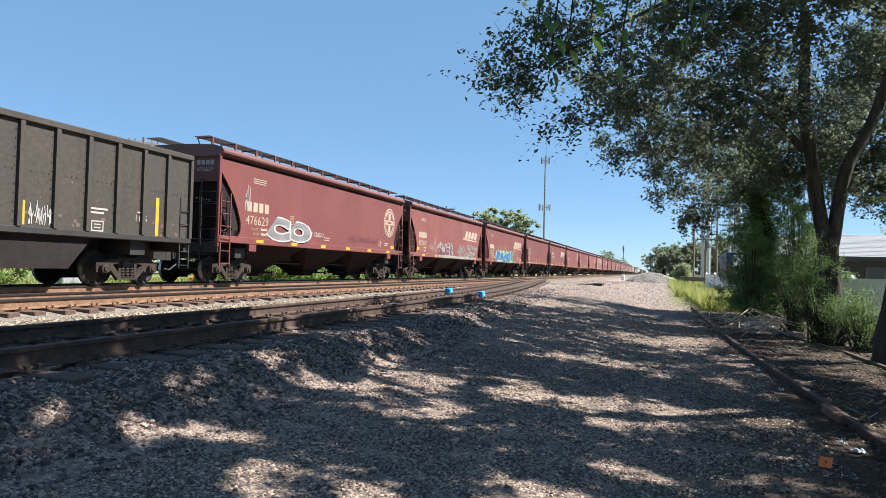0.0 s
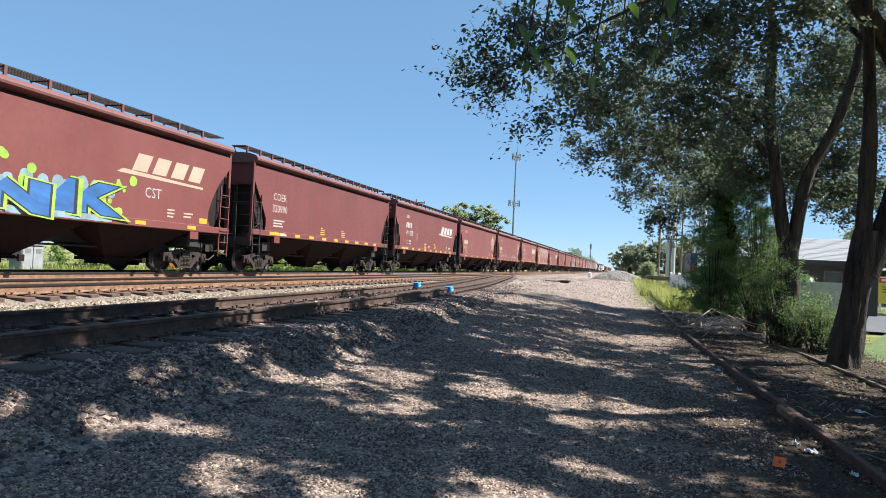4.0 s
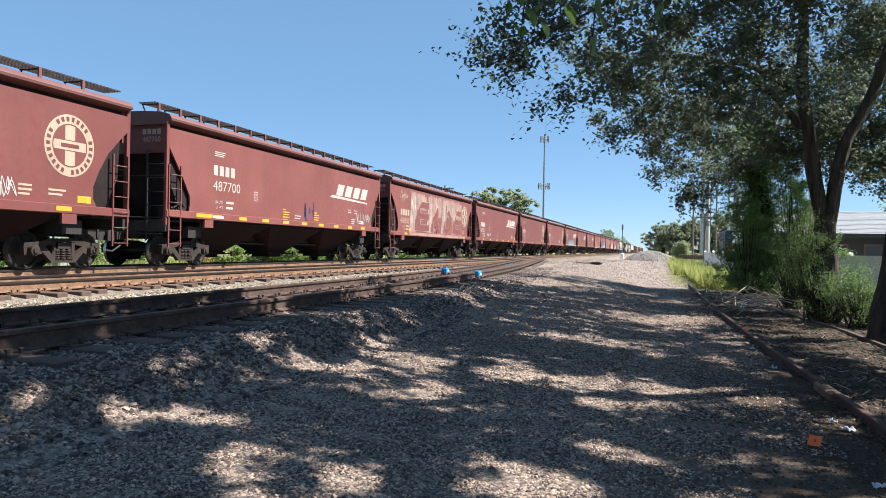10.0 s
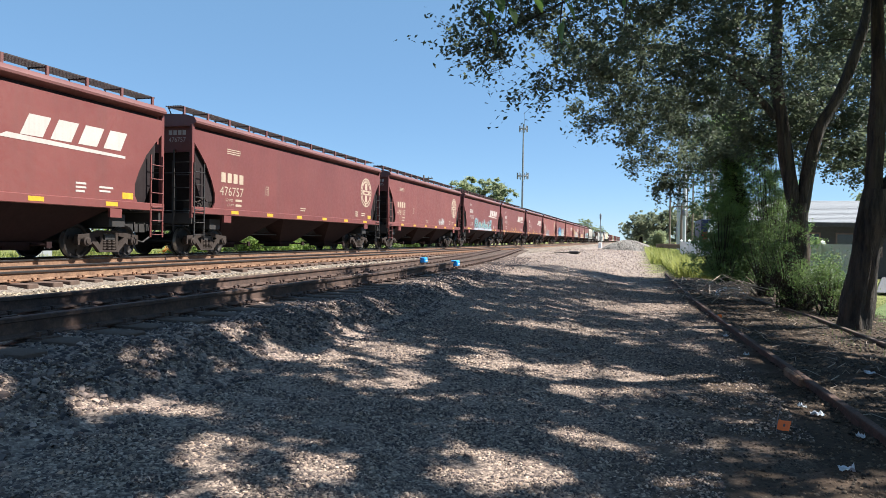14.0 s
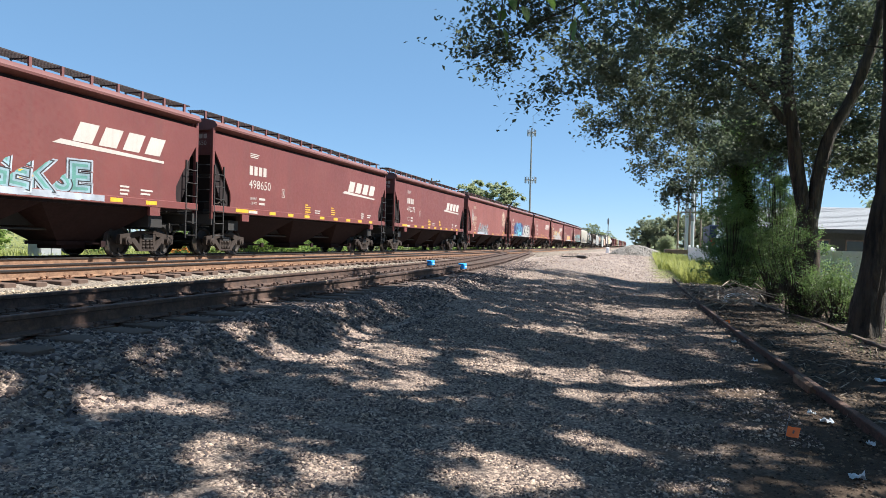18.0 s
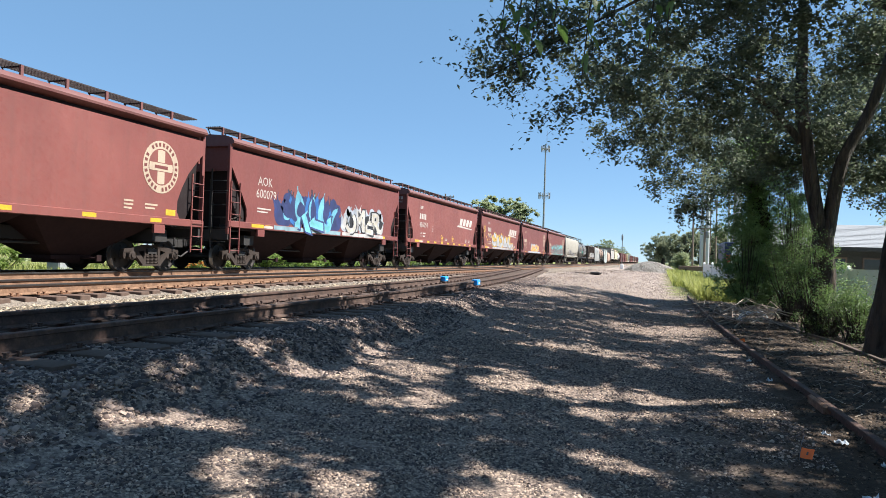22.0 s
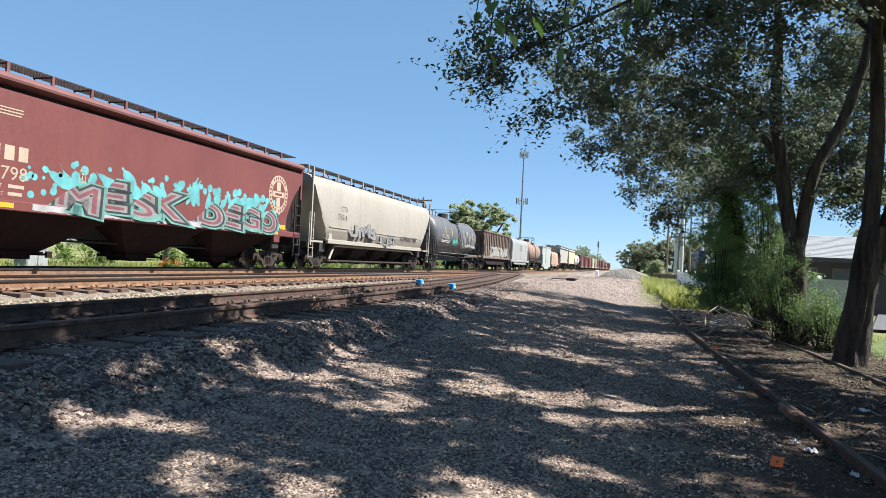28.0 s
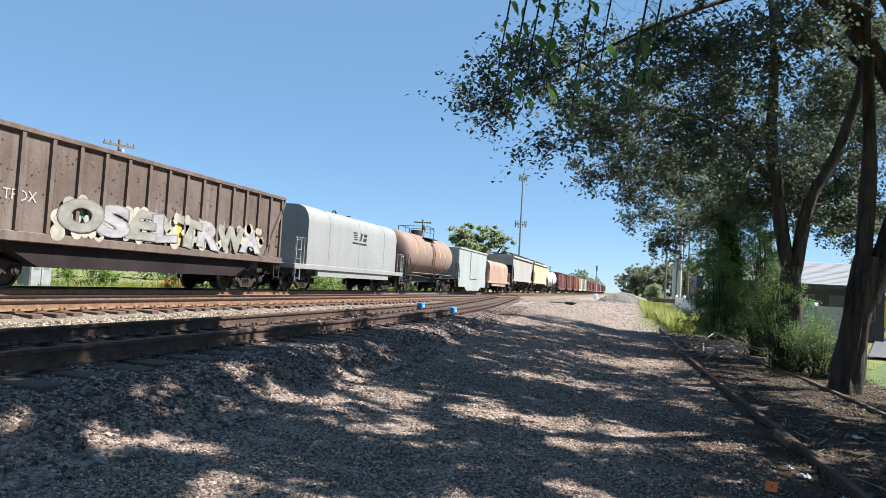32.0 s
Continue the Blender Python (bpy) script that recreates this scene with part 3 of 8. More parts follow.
def side_frame_mesh():
    f = Form()
    for s in (-1, 1):
        f.prism([(s * 0.34, 0.60), (s * 0.34, 0.74), (s * 0.80, 0.66), (s * 1.13, 0.63), (s * 1.15, 0.53), (s * 0.72, 0.53)], "x", -0.06, 0.06)
        f.prism([(s * 1.15, 0.55), (s * 1.13, 0.36), (s * 1.07, 0.36), (s * 1.04, 0.52), (s * 0.74, 0.52), (s * 0.71, 0.36), (s * 0.64, 0.38), (s * 0.68, 0.57)], "x", -0.055, 0.055)
        f.prism([(s * 0.70, 0.58), (s * 0.66, 0.44), (s * 0.36, 0.17), (s * 0.26, 0.17), (s * 0.26, 0.27), (s * 0.56, 0.56)], "x", -0.06, 0.06)
        f.box(-0.05, 0.05, s * 0.29 - 0.05, s * 0.29 + 0.05, 0.24, 0.66)
        f.lathe([(0.05, 0.0), (0.115, 0.0), (0.125, 0.05), (0.125, 0.16), (0.08, 0.17), (0.07, 0.2)], (-0.02, s * 0.89, 0.457), "x", 14)
        for k in range(3):
            f.box(0.135, 0.165, s * 0.89 - 0.015 + 0.055 * math.cos(k * 2.1), s * 0.89 + 0.015 + 0.055 * math.cos(k * 2.1), 0.442 + 0.055 * math.sin(k * 2.1), 0.472 + 0.055 * math.sin(k * 2.1))
    f.box(-0.06, 0.06, -0.36, 0.36, 0.66, 0.75)
    f.box(-0.06, 0.06, -0.38, 0.38, 0.155, 0.215)
    return f.mesh("side_frame", M_TRUCK)


def spring_mesh():
    f = Form()
    for y in (-0.17, 0.0, 0.17):
        f.lathe([(0.05, 0.21), (0.06, 0.21)] + [(0.078 if i % 2 else 0.058, 0.22 + 0.021 * i) for i in range(13)] + [(0.05, 0.5)], (0, y, 0), "z", 10)
    return f.mesh("spring", M_TRUCK)


def bolster_mesh():
    f = Form()
    f.prism([(-1.10, 0.50), (-1.10, 0.64), (-0.5, 0.68), (0.5, 0.68), (1.10, 0.64), (1.10, 0.50), (0.5, 0.36), (-0.5, 0.36)], "y", -0.19, 0.19)
    f.tube([(-0.8, -0.55, 0.32), (0.8, -0.55, 0.32)], 0.035, 6).tube([(-0.8, 0.55, 0.32), (0.8, 0.55, 0.32)], 0.035, 6)
    f.lathe([(0.2, 0.66), (0.2, 0.86)], (0, 0, 0), "z", 12)
    return f.mesh("truck", M_BLACK)


WHEELSETS = []


def add_truck(car, y):
    tr = part("truck", stored("bolster", bolster_mesh), car, at=(0, y, 0))
    for s in (-1, 1):
        part("side_frame", stored("side_frame", side_frame_mesh), tr, at=pose(s * 1.03, 0, 0, 0, 0, 0 if s > 0 else 180))
        tagged(part("spring_nest", stored("spring", spring_mesh), tr, at=(s * 1.04, 0, 0)), kind="stuff")
    for s in (-0.89, 0.89):
        w = part("wheelset", stored("wheelset", wheelset_mesh), tr, at=(0, s, 0.4565))
        WHEELSETS.append((w, s))
    return tr


def coupler_mesh():
    f = Form()
    f.box(-0.11, 0.11, 0, 0.45, 0.76, 0.98)
    f.prism([(-0.16, 0.40), (0.10, 0.40), (0.17, 0.52), (0.16, 0.70), (0.06, 0.72), (0.03, 0.58), (-0.06, 0.55), (-0.15, 0.66), (-0.20, 0.52)], "z", 0.72, 1.0)
    f.tube([(-0.3, 0.1, 0.78), (-0.32, 0.35, 0.6), (-0.25, 0.6, 0.42), (-0.15, 0.72, 0.45)], 0.03, 6)
    f.tube([(-1.2, 0.05, 0.95), (0.0, 0.2, 0.98), (0.9, 0.08, 0.98)], 0.016, 5)
    return f.mesh("coupler", M_BLACK)


def add_couplers(car, half):
    part("coupler", stored("coupler", coupler_mesh), car, at=(0, half - 0.05, 0))
    part("coupler", stored("coupler", coupler_mesh), car, at=pose(0, -half + 0.05, 0, 0, 0, 180))


def ladder_mesh(mat, z0, z1, width, stile_top=None):
    """A ladder in the x=0 plane, stiles along z, rungs along y."""
    f = Form()
    for y in (0, width):
        f.box(-0.02, 0.02, y - 0.022, y + 0.022, z0, z1 if y == 0 else (stile_top or z1))
    z = z0 + 0.08
    while z < z1 - 0.05:
        f.tube([(0.0, 0, z), (0.045, 0.02, z), (0.045, width - 0.02, z), (0.0, width, z)] if z < (stile_top or z1) else [(0, -0.02, z), (0, 0.02, z)], 0.014, 6)
        z += 0.40
    return f.mesh("ladder", mat)


# ---- marks on the cars: thin paint films on the side facing the lot ----
TO_SIDE = Matrix(((0, 0, 1, 0), (1, 0, 0, 0), (0, 1, 0, 0), (0, 0, 0, 1)))


def film(outlines, material, x, name):
    """Flat painted outlines (y, z) at a distance x from the middle of the car."""
    f = Form()
    for i, o in enumerate(outlines):
        a = sum(p[0] * q[1] - q[0] * p[1] for p, q in zip(o, o[1:] + o[:1]))
        o = o if a > 0 else o[::-1]
        f.add([(x + 0.00016 * (i % 8), *p) for p in o], [tuple(range(len(o)))])
    return f.mesh(name, material, smooth=False)


def lettering(car, text, y, z, size, material, x=SIDE, name="lettering", wide=1.0):
    cu = bpy.data.curves.new("text", "FONT")
    cu.body, cu.size, cu.resolution_u = text, size, 2
    tmp = bpy.data.objects.new("text", cu)
    me = bpy.data.meshes.new_from_object(tmp)
    bpy.data.objects.remove(tmp)
    me.materials.clear()
    me.materials.append(material)
    return tagged(part(name, me, car, at=Matrix.Translation((x + 0.005, y, z)) @ TO_SIDE @ Matrix.Diagonal((wide, 1, 1, 1))), kind="stuff")


def bars(car, y, z, widths, height, gap, material, x=SIDE, name="data_mark"):
    out = []
    for i, w in enumerate(widths):
        z1 = z - i * (height + gap)
        out.append([(y, z1), (y + w, z1), (y + w, z1 - height), (y, z1 - height)])
    return tagged(part(name, film(out, material, x + 0.005, name), car), kind="stuff")


def name_blocks(car, y, z, h, material, slant=0.0, x=SIDE, w=0.36, fill=0.70):
    """A four-piece company mark as plain blocks."""
    for i in range(4):
        a, b, s = y + i * w, y + i * w + w * fill, slant * h
        part("mark_block", film([[(a, z), (b, z), (b + s, z + h), (a + s, z + h)]], material, x + 0.005, "mark_block"), car)


def wedge_mark(car, y, z, material, x=SIDE, scale=1.0):
    name_blocks(car, y + 0.35, z + 0.10, 0.50 * scale, material, 0.5, x, 0.86 * scale, 0.74)
    part("underline", film([[(y, z + 0.10), (y + 3.75 * scale, z - 0.02), (y + 3.75 * scale, z - 0.09), (y - 0.25, z - 0.02)]], material, x + 0.005, "underline"), car)


def round_mark(car, y, z, r, material, x=SIDE):
    n = 40
    at = lambda rr, a: (y + rr * math.sin(a), z + rr * math.cos(a))
    angles = [2 * math.pi * i / n for i in range(n)]
    ring = Form().add([(x + 0.005, *at(rr, a)) for rr in (r, r * 0.70) for a in angles], [(i, n + i, n + (i + 1) % n, (i + 1) % n) for i in range(n)])
    part("round_emblem", ring.mesh("round_emblem", material, smooth=False), car, "cream ring emblem")
    w, l, band = r * 0.20, r * 0.66, r * 0.15
    bow = lambda v: math.sqrt(max(0.0, l * l - v * v))
    out = [[(y - w, z + band + 0.02), (y + w, z + band + 0.02), (y + w, z + bow(w)), (y, z + l), (y - w, z + bow(w))], [(y - w, z - bow(w)), (y, z - l), (y + w, z - bow(w)), (y + w, z - band - 0.02), (y - w, z - band - 0.02)],
            [(y - bow(band), z - band), (y + bow(band), z - band), (y + l, z), (y + bow(band), z + band), (y - bow(band), z + band), (y - l, z)]]
    for o in out:
        part("emblem_bar", film([o], material, x + 0.005, "emblem_bar"), car, "cream bar of the emblem's cross")
    dark = []
    for i in range(26):
        a = 2 * math.pi * (i + 0.2) / 26
        b = a + 0.13
        if i % 9 != 4:
            dark.append([at(r * 0.93, a), at(r * 0.93, b), at(r * 0.78, b), at(r * 0.78, a)])
    dark.append([(y - l * 0.55, z - band * 0.4), (y + l * 0.55, z - band * 0.4), (y + l * 0.55, z + band * 0.4), (y - l * 0.55, z + band * 0.4)])
    tagged(part("ring_pattern", film(dark, M_REDS[1], x + 0.009, "ring_pattern"), car), kind="stuff")


def scrawl(rng):
    """Abstract bent strokes in a unit cell: no characters."""
    out = []
    for _ in range(rng.choice((2, 3, 3))):
        n = rng.choice((3, 4, 5))
        a, b = rng.uniform(0, 1), rng.choice((0.0, 1.0))
        path = [(a, b)]
        for k in range(n - 1):
            b = rng.uniform(0.55, 1.0) if b < 0.5 else rng.uniform(0.0, 0.45)
            a = min(1.05, max(-0.05, a + rng.uniform(-0.45, 0.55)))
            path.append((a, b))
        out.append(path)
    return out



def thick(path, w):
    """Convex pieces for a stroke of width w along a path."""
    out = []
    for p, q in zip(path, path[1:]):
        p, q = Vector(p), Vector(q)
        d = (q - p).normalized()
        s = Vector((-d.y, d.x)) * w / 2
        d *= w * 0.35
        e = d * 0.4
        out.append([tuple(v) for v in (p - s * 0.6 - d, p - s - e * 0, q - s + e * 0, q - s * 0.6 + d, q + s * 0.6 + d, q + s, p + s, p + s * 0.6 - d)])
    return out


def curl(path, per=4):
    """A rounded path through flat points."""
    pts = [path[0]] + list(path) + [path[-1]]
    out = []
    for p0, p1, p2, p3 in zip(pts, pts[1:], pts[2:], pts[3:]):
        for k in range(per):
            t = k / per
            out.append(tuple(0.5 * (2 * b + (c - a) * t + (2 * a - 5 * b + 4 * c - d) * t * t + (3 * b - a - 3 * c + d) * t ** 3) for a, b, c, d in zip(p0, p1, p2, p3)))
    return out + [path[-1]]


def blade(p, q, w, bend, grow=0.0):
    """A curved stroke that swells in the middle and ends in points."""
    p, q = Vector(p), Vector(q)
    d = q - p
    s = Vector((-d.y, d.x)).normalized()
    e = d.normalized() * grow * 1.6
    left, right = [], []
    for i in range(9):
        t = i / 8
        c = p - e + (d + 2 * e) * t + s * bend * d.length * 4 * t * (1 - t)
        half_w = (w * 0.5 * (0.22 + 0.78 * math.sin(math.pi * min(1, t * 1.15) ** 0.8) if t * 1.15 < 1 else w * 0.11)) + grow
        left.append(tuple(c + s * half_w))
        right.append(tuple(c - s * half_w))
    return left + right[::-1]


def blobs(rng, y0, y1, z0, z1, n, lo, hi):
    out = []
    for _ in range(n):
        y, z, r = rng.uniform(y0, y1), rng.uniform(z0, z1), rng.uniform(lo, hi)
        out.append([(y + r * rng.uniform(0.93, 1.07) * math.cos(a), z + r * rng.uniform(0.85, 1.0) * math.sin(a)) for a in [2 * math.pi * i / 14 for i in range(14)]])
    return out


def graffiti(car, y0, y1, z0, z1, letters, fill, edge, seed, cloud=None, weight=0.30, second=None, lean=0.12, x=SIDE, rim=1.35, shine_lines=True):
    """A spray-painted piece: soft cloud, thick outlined strokes, fill, highlights."""
    rng = random.Random(seed)
    w, h = (y1 - y0) / letters, z1 - z0
    if cloud:
        tagged(part("graffiti_cloud", film(blobs(rng, y0 + 0.1, y1 - 0.1, z0 + 0.25 * h, z1 - 0.2 * h, letters * 10, 0.14 * h, 0.34 * h), cloud, x + 0.004, "graffiti_cloud"), car, "spray-painted cloud"), kind="stuff")
    outer, inner, shine = [], [], []
    g = weight * h * (rim - 1.0) * 0.5
    for i in range(letters):
        top, low = rng.uniform(0.88, 1.0), rng.uniform(0.0, 0.08)
        for path in scrawl(rng):
            pts = [(y0 + w * (i + 0.10 + 0.80 * a + lean * b), z0 + h * (low + (top - low) * (0.10 + 0.80 * b))) for a, b in path]
            for p, q in zip(pts, pts[1:]):
                bend, k = rng.uniform(-0.22, 0.22), rng.uniform(0.8, 1.3)
                outer.append(blade(p, q, weight * h * k, bend, g))
                inner.append(blade(p, q, weight * h * k, bend))
            shine += thick([(a + 0.03, b + 0.06 * h) for a, b in pts[:2]], weight * h * 0.07)
    floor_z = z0 - 0.03
    outer, inner = [[[(a, max(b, floor_z)) for a, b in o] for o in group] for group in (outer, inner)]
    tagged(part("graffiti_outline", film(outer, edge, x + 0.007, "graffiti_outline"), car, "spray-painted outline"), kind="stuff")
    half = [o for i, o in enumerate(inner) if not second or i % 3]
    tagged(part("graffiti_fill", film(half, fill, x + 0.010, "graffiti_fill"), car, "spray-painted fill"), kind="stuff")
    if second:
        tagged(part("graffiti_fill", film([o for i, o in enumerate(inner) if i % 3 == 0], second, x + 0.012, "graffiti_fill"), car, "second spray colour"), kind="stuff")
    if shine_lines:
        tagged(part("graffiti_shine", film(shine, G["white"], x + 0.014, "graffiti_shine"), car), kind="stuff")


def glyph(char, offset, material):
    """One block letter as a flat mesh, swollen by offset, one unit high."""
    cu = bpy.data.curves.new("text", "FONT")
    cu.body, cu.size, cu.resolution_u, cu.offset = char, 1.4, 4, offset
    tmp = bpy.data.objects.new("text", cu)
    me = bpy.data.meshes.new_from_object(tmp)
    bpy.data.objects.remove(tmp)
    me.materials.clear()
    me.materials.append(material)
    return me


def extent(me):
    xs, ys = [v.co.x for v in me.vertices], [v.co.y for v in me.vertices]
    return min(xs), max(xs), min(ys), max(ys)


def spray_word(car, word, y0, y1, z0, z1, fill, edge, seed, cloud=None, shine=None, x=SIDE, rim=None, tilt=6, lean=0.10, fat=0.075, line=0.045, wave=0.06, second=None):
    """A readable sprayed word: fat letters that crowd one another, with an outline and a rim, each leaning its own way."""
    rng = random.Random(seed)
    h = z1 - z0
    plain_shapes = [extent(glyph(ch, fat, fill)) if ch != " " else (0, 0.35, 0, 1) for ch in word]
    widths = [(b - a) ** 0.45 * rng.uniform(0.92, 1.1) for a, b, c, d in plain_shapes]
    k = (y1 - y0) / sum(widths)
    if cloud:
        tagged(part("graffiti_cloud", film(blobs(rng, y0 - 0.1, y1 + 0.1, z0 + 0.15 * h, z1 - 0.12 * h, len(word) * 12, 0.12 * h, 0.30 * h), cloud, x + 0.001, "graffiti_cloud"), car, "spray-painted cloud"), kind="stuff")
    y = y0
    for i, ch in enumerate(word):
        w = widths[i] * k
        if ch != " ":
            a, b, c, d = plain_shapes[i]
            tall, low = h * rng.uniform(0.86, 1.0), h * rng.uniform(0.0, wave)
            sx, sz = w * 1.10 / (b - a), tall / (d - c)
            put = Matrix.Translation((x, y - 0.05 * w, z0 + low)) @ TO_SIDE @ Matrix.Rotation(radians(rng.uniform(-tilt, tilt)), 4, "Z") @ Matrix(((1, rng.uniform(0.4, 1.2) * lean, 0, 0), (0, 1, 0, 0), (0, 0, 1, 0), (0, 0, 0, 1))) @ Matrix.Diagonal((sx, sz, 1, 1)) @ Matrix.Translation((-a, -c, 0))
            tone = second if second and i % 2 else fill
            layers = ([("letter_rim", fat + 0.04 + 1.5 * line, rim, 0.0026)] if rim else []) + [("letter_outline", fat + line, edge, 0.0034), ("letter", fat - 0.01, tone, 0.0042)] + ([("letter_shine", fat - 0.085, shine, 0.0050)] if shine else [])
            for name, offset, material, out in layers:
                part(name, glyph(ch, offset, material), car, at=Matrix.Translation((out + 0.0002 * (i % 3), 0, 0)) @ put)
        y += w


def spray_fan(car, y0, y1, z0, z1, n, fills, edge, seed, x=SIDE):
    """A burst of pointed curved blades behind a sprayed word."""
    rng = random.Random(seed)
    h, mid = z1 - z0, (y0 + y1) / 2
    sets = [[] for _ in fills]
    rims = []
    for i in range(n):
        u = (i + rng.uniform(0.2, 0.8)) / n
        foot = (mid + (y0 + (y1 - y0) * u - mid) * 0.82, z0 + h * rng.uniform(-0.02, 0.25))
        tip = (y0 + (y1 - y0) * u + rng.uniform(-0.12, 0.12) * h, z0 + h * rng.uniform(0.55, 1.0) * (1 - 0.35 * abs(2 * u - 1)))
        w, bend = rng.uniform(0.22, 0.42) * h, rng.uniform(-0.25, 0.25)
        rims.append([(a, max(b, z0 - 0.02)) for a, b in blade(foot, tip, w, bend, 0.03)])
        sets[i % len(fills)].append([(a, max(b, z0 - 0.02)) for a, b in blade(foot, tip, w, bend)])
    tagged(part("graffiti_outline", film(rims, edge, x - 0.0005, "graffiti_outline"), car, "spray-painted outline"), kind="stuff")
    for k, (group, material) in enumerate(zip(sets, fills)):
        tagged(part("graffiti_fill", film(group, material, x + 0.0009 + 0.0002 * k, "graffiti_fill"), car, "spray-painted blades"), kind="stuff")


def sill_wash(car, y0, y1, material, seed, x=SIDE + 0.034, up=0.0):
    """Overspray along the sill under a piece."""
    rng = random.Random(seed)
    out, y = [], y0
    while y < y1:
        w = rng.uniform(0.2, 0.7)
        out.append([(y, 1.37 + up + rng.uniform(0, 0.03)), (min(y + w, y1), 1.37 + up + rng.uniform(0, 0.03)), (min(y + w, y1), 1.54 + up), (y, 1.54 + up)])
        y += w
    tagged(part("sill_overspray", film(out, material, x, "sill_overspray"), car, "pale overspray on the sill"), kind="stuff")


def tag(car, y0, y1, z0, z1, n, material, seed, w=0.03, x=SIDE):
    """A scribbled tag of thin strokes."""
    rng = random.Random(seed)
    out, step_w = [], (y1 - y0) / n
    for i in range(n):
        for path in scrawl(rng):
            out += thick(curl([(y0 + step_w * (i + 1.0 * a), z0 + (z1 - z0) * (b * rng.uniform(0.7, 1.1))) for a, b in path]), w)
    tagged(part("tag", film(out, material, x + 0.006, "tag"), car, "scribbled spray tag"), kind="stuff")


# ---- covered hopper ----
def hopper_shell(half, kind):
    """Outline of a side sheet, (y, z), cut back at both ends over the trucks."""
    cut = [(0.10, 4.00), (0.10, 3.60), (0.38, 3.34), (0.78, 2.93), (1.08, 2.45), (1.26, 2.05), (1.26, 1.75), (1.12, 1.52)] if kind == "A" else \
          [(0.10, 4.00), (0.13, 3.43), (0.42, 3.05), (0.78, 2.55), (1.06, 2.12), (1.08, 1.85), (1.0, 1.52)]
    front = [(-half + a, b) for a, b in cut]
    return front + [(-y, z) for y, z in reversed(front)]


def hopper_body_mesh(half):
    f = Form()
    # near-black fill behind the cut-back ends, shade held in its colour
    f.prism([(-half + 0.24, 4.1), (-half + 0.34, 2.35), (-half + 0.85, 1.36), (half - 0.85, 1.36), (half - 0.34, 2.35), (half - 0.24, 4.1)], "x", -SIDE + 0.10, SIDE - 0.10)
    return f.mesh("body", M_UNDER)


def side_sheet_mesh(half, kind, red):
    f = Form()
    f.prism(hopper_shell(half, kind), "x", SIDE - 0.05, SIDE)
    return f.mesh("side_sheet", red)


def sill_mesh(half, red, up):
    f = Form()
    f.soft_box(SIDE - 0.10, SIDE + 0.03, -half + 0.02, half - 0.02, 1.34 + up, 1.56 + up, 0.015)
    for s in (-1, 1):
        f.box(SIDE - 0.06, SIDE + 0.02, s * (half - 2.0) - 0.22, s * (half - 2.0) + 0.22, 1.10 + up, 1.34 + up)
    return f.mesh("side_sill", red)


def roof_mesh(half, roof):
    f = Form()
    sec = [(1.70, 4.20), (1.71, 4.26), (1.62, 4.38), (1.34, 4.46), (0.75, 4.50), (0, 4.51)]
    sec = sec + [(-x, z) for x, z in sec[::-1][1:]]
    f.prism(sec + [(-1.46, 4.10), (1.46, 4.10)], "y", -half + 0.05, half - 0.05)
    return f.mesh("roof", roof)


def hatch_mesh(half):
    f = Form()
    f.prism([(-0.40, 4.46), (-0.40, 4.58), (-0.3, 4.64), (0.3, 4.64), (0.40, 4.58), (0.40, 4.46)], "y", -half + 0.8, half - 0.8)
    for i in range(14):
        y = -half + 1.2 + i * (2 * half - 2.4) / 13
        f.box(-0.44, 0.44, y - 0.035, y + 0.035, 4.55, 4.67)
    return f.mesh("hatch_trough", M_GRATE)


def running_board_mesh(half, posts_mat, spacing):
    f = Form()
    for i in range(7):
        x = 0.66 + i * 0.085
        f.box(x, x + 0.035, -half - 0.05, half + 0.05, 4.70, 4.735)
    y = -half + 0.1
    while y < half:
        f.box(0.64, 1.24, y - 0.025, y + 0.025, 4.675, 4.70)
        f.slot = 1
        f.box(1.20, 1.25, y - 0.04, y + 0.04, 4.38, 4.72)
        f.slot = 0
        f.tube([(0.66, y, 4.68), (0.78, y, 4.44)], 0.018, 5)
        y += spacing
    return f.mesh("running_board", M_GRATE, posts_mat)


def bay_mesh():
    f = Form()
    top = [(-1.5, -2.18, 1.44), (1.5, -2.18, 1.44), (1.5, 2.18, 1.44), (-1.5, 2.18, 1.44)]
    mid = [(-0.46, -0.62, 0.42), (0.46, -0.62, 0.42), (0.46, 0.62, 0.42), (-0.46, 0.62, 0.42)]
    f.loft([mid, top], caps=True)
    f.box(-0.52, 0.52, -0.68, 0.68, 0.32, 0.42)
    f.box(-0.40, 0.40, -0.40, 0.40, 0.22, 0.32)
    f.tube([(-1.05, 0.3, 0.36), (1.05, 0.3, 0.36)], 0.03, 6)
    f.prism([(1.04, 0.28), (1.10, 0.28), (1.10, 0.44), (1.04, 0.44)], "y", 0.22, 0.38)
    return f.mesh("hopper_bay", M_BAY)


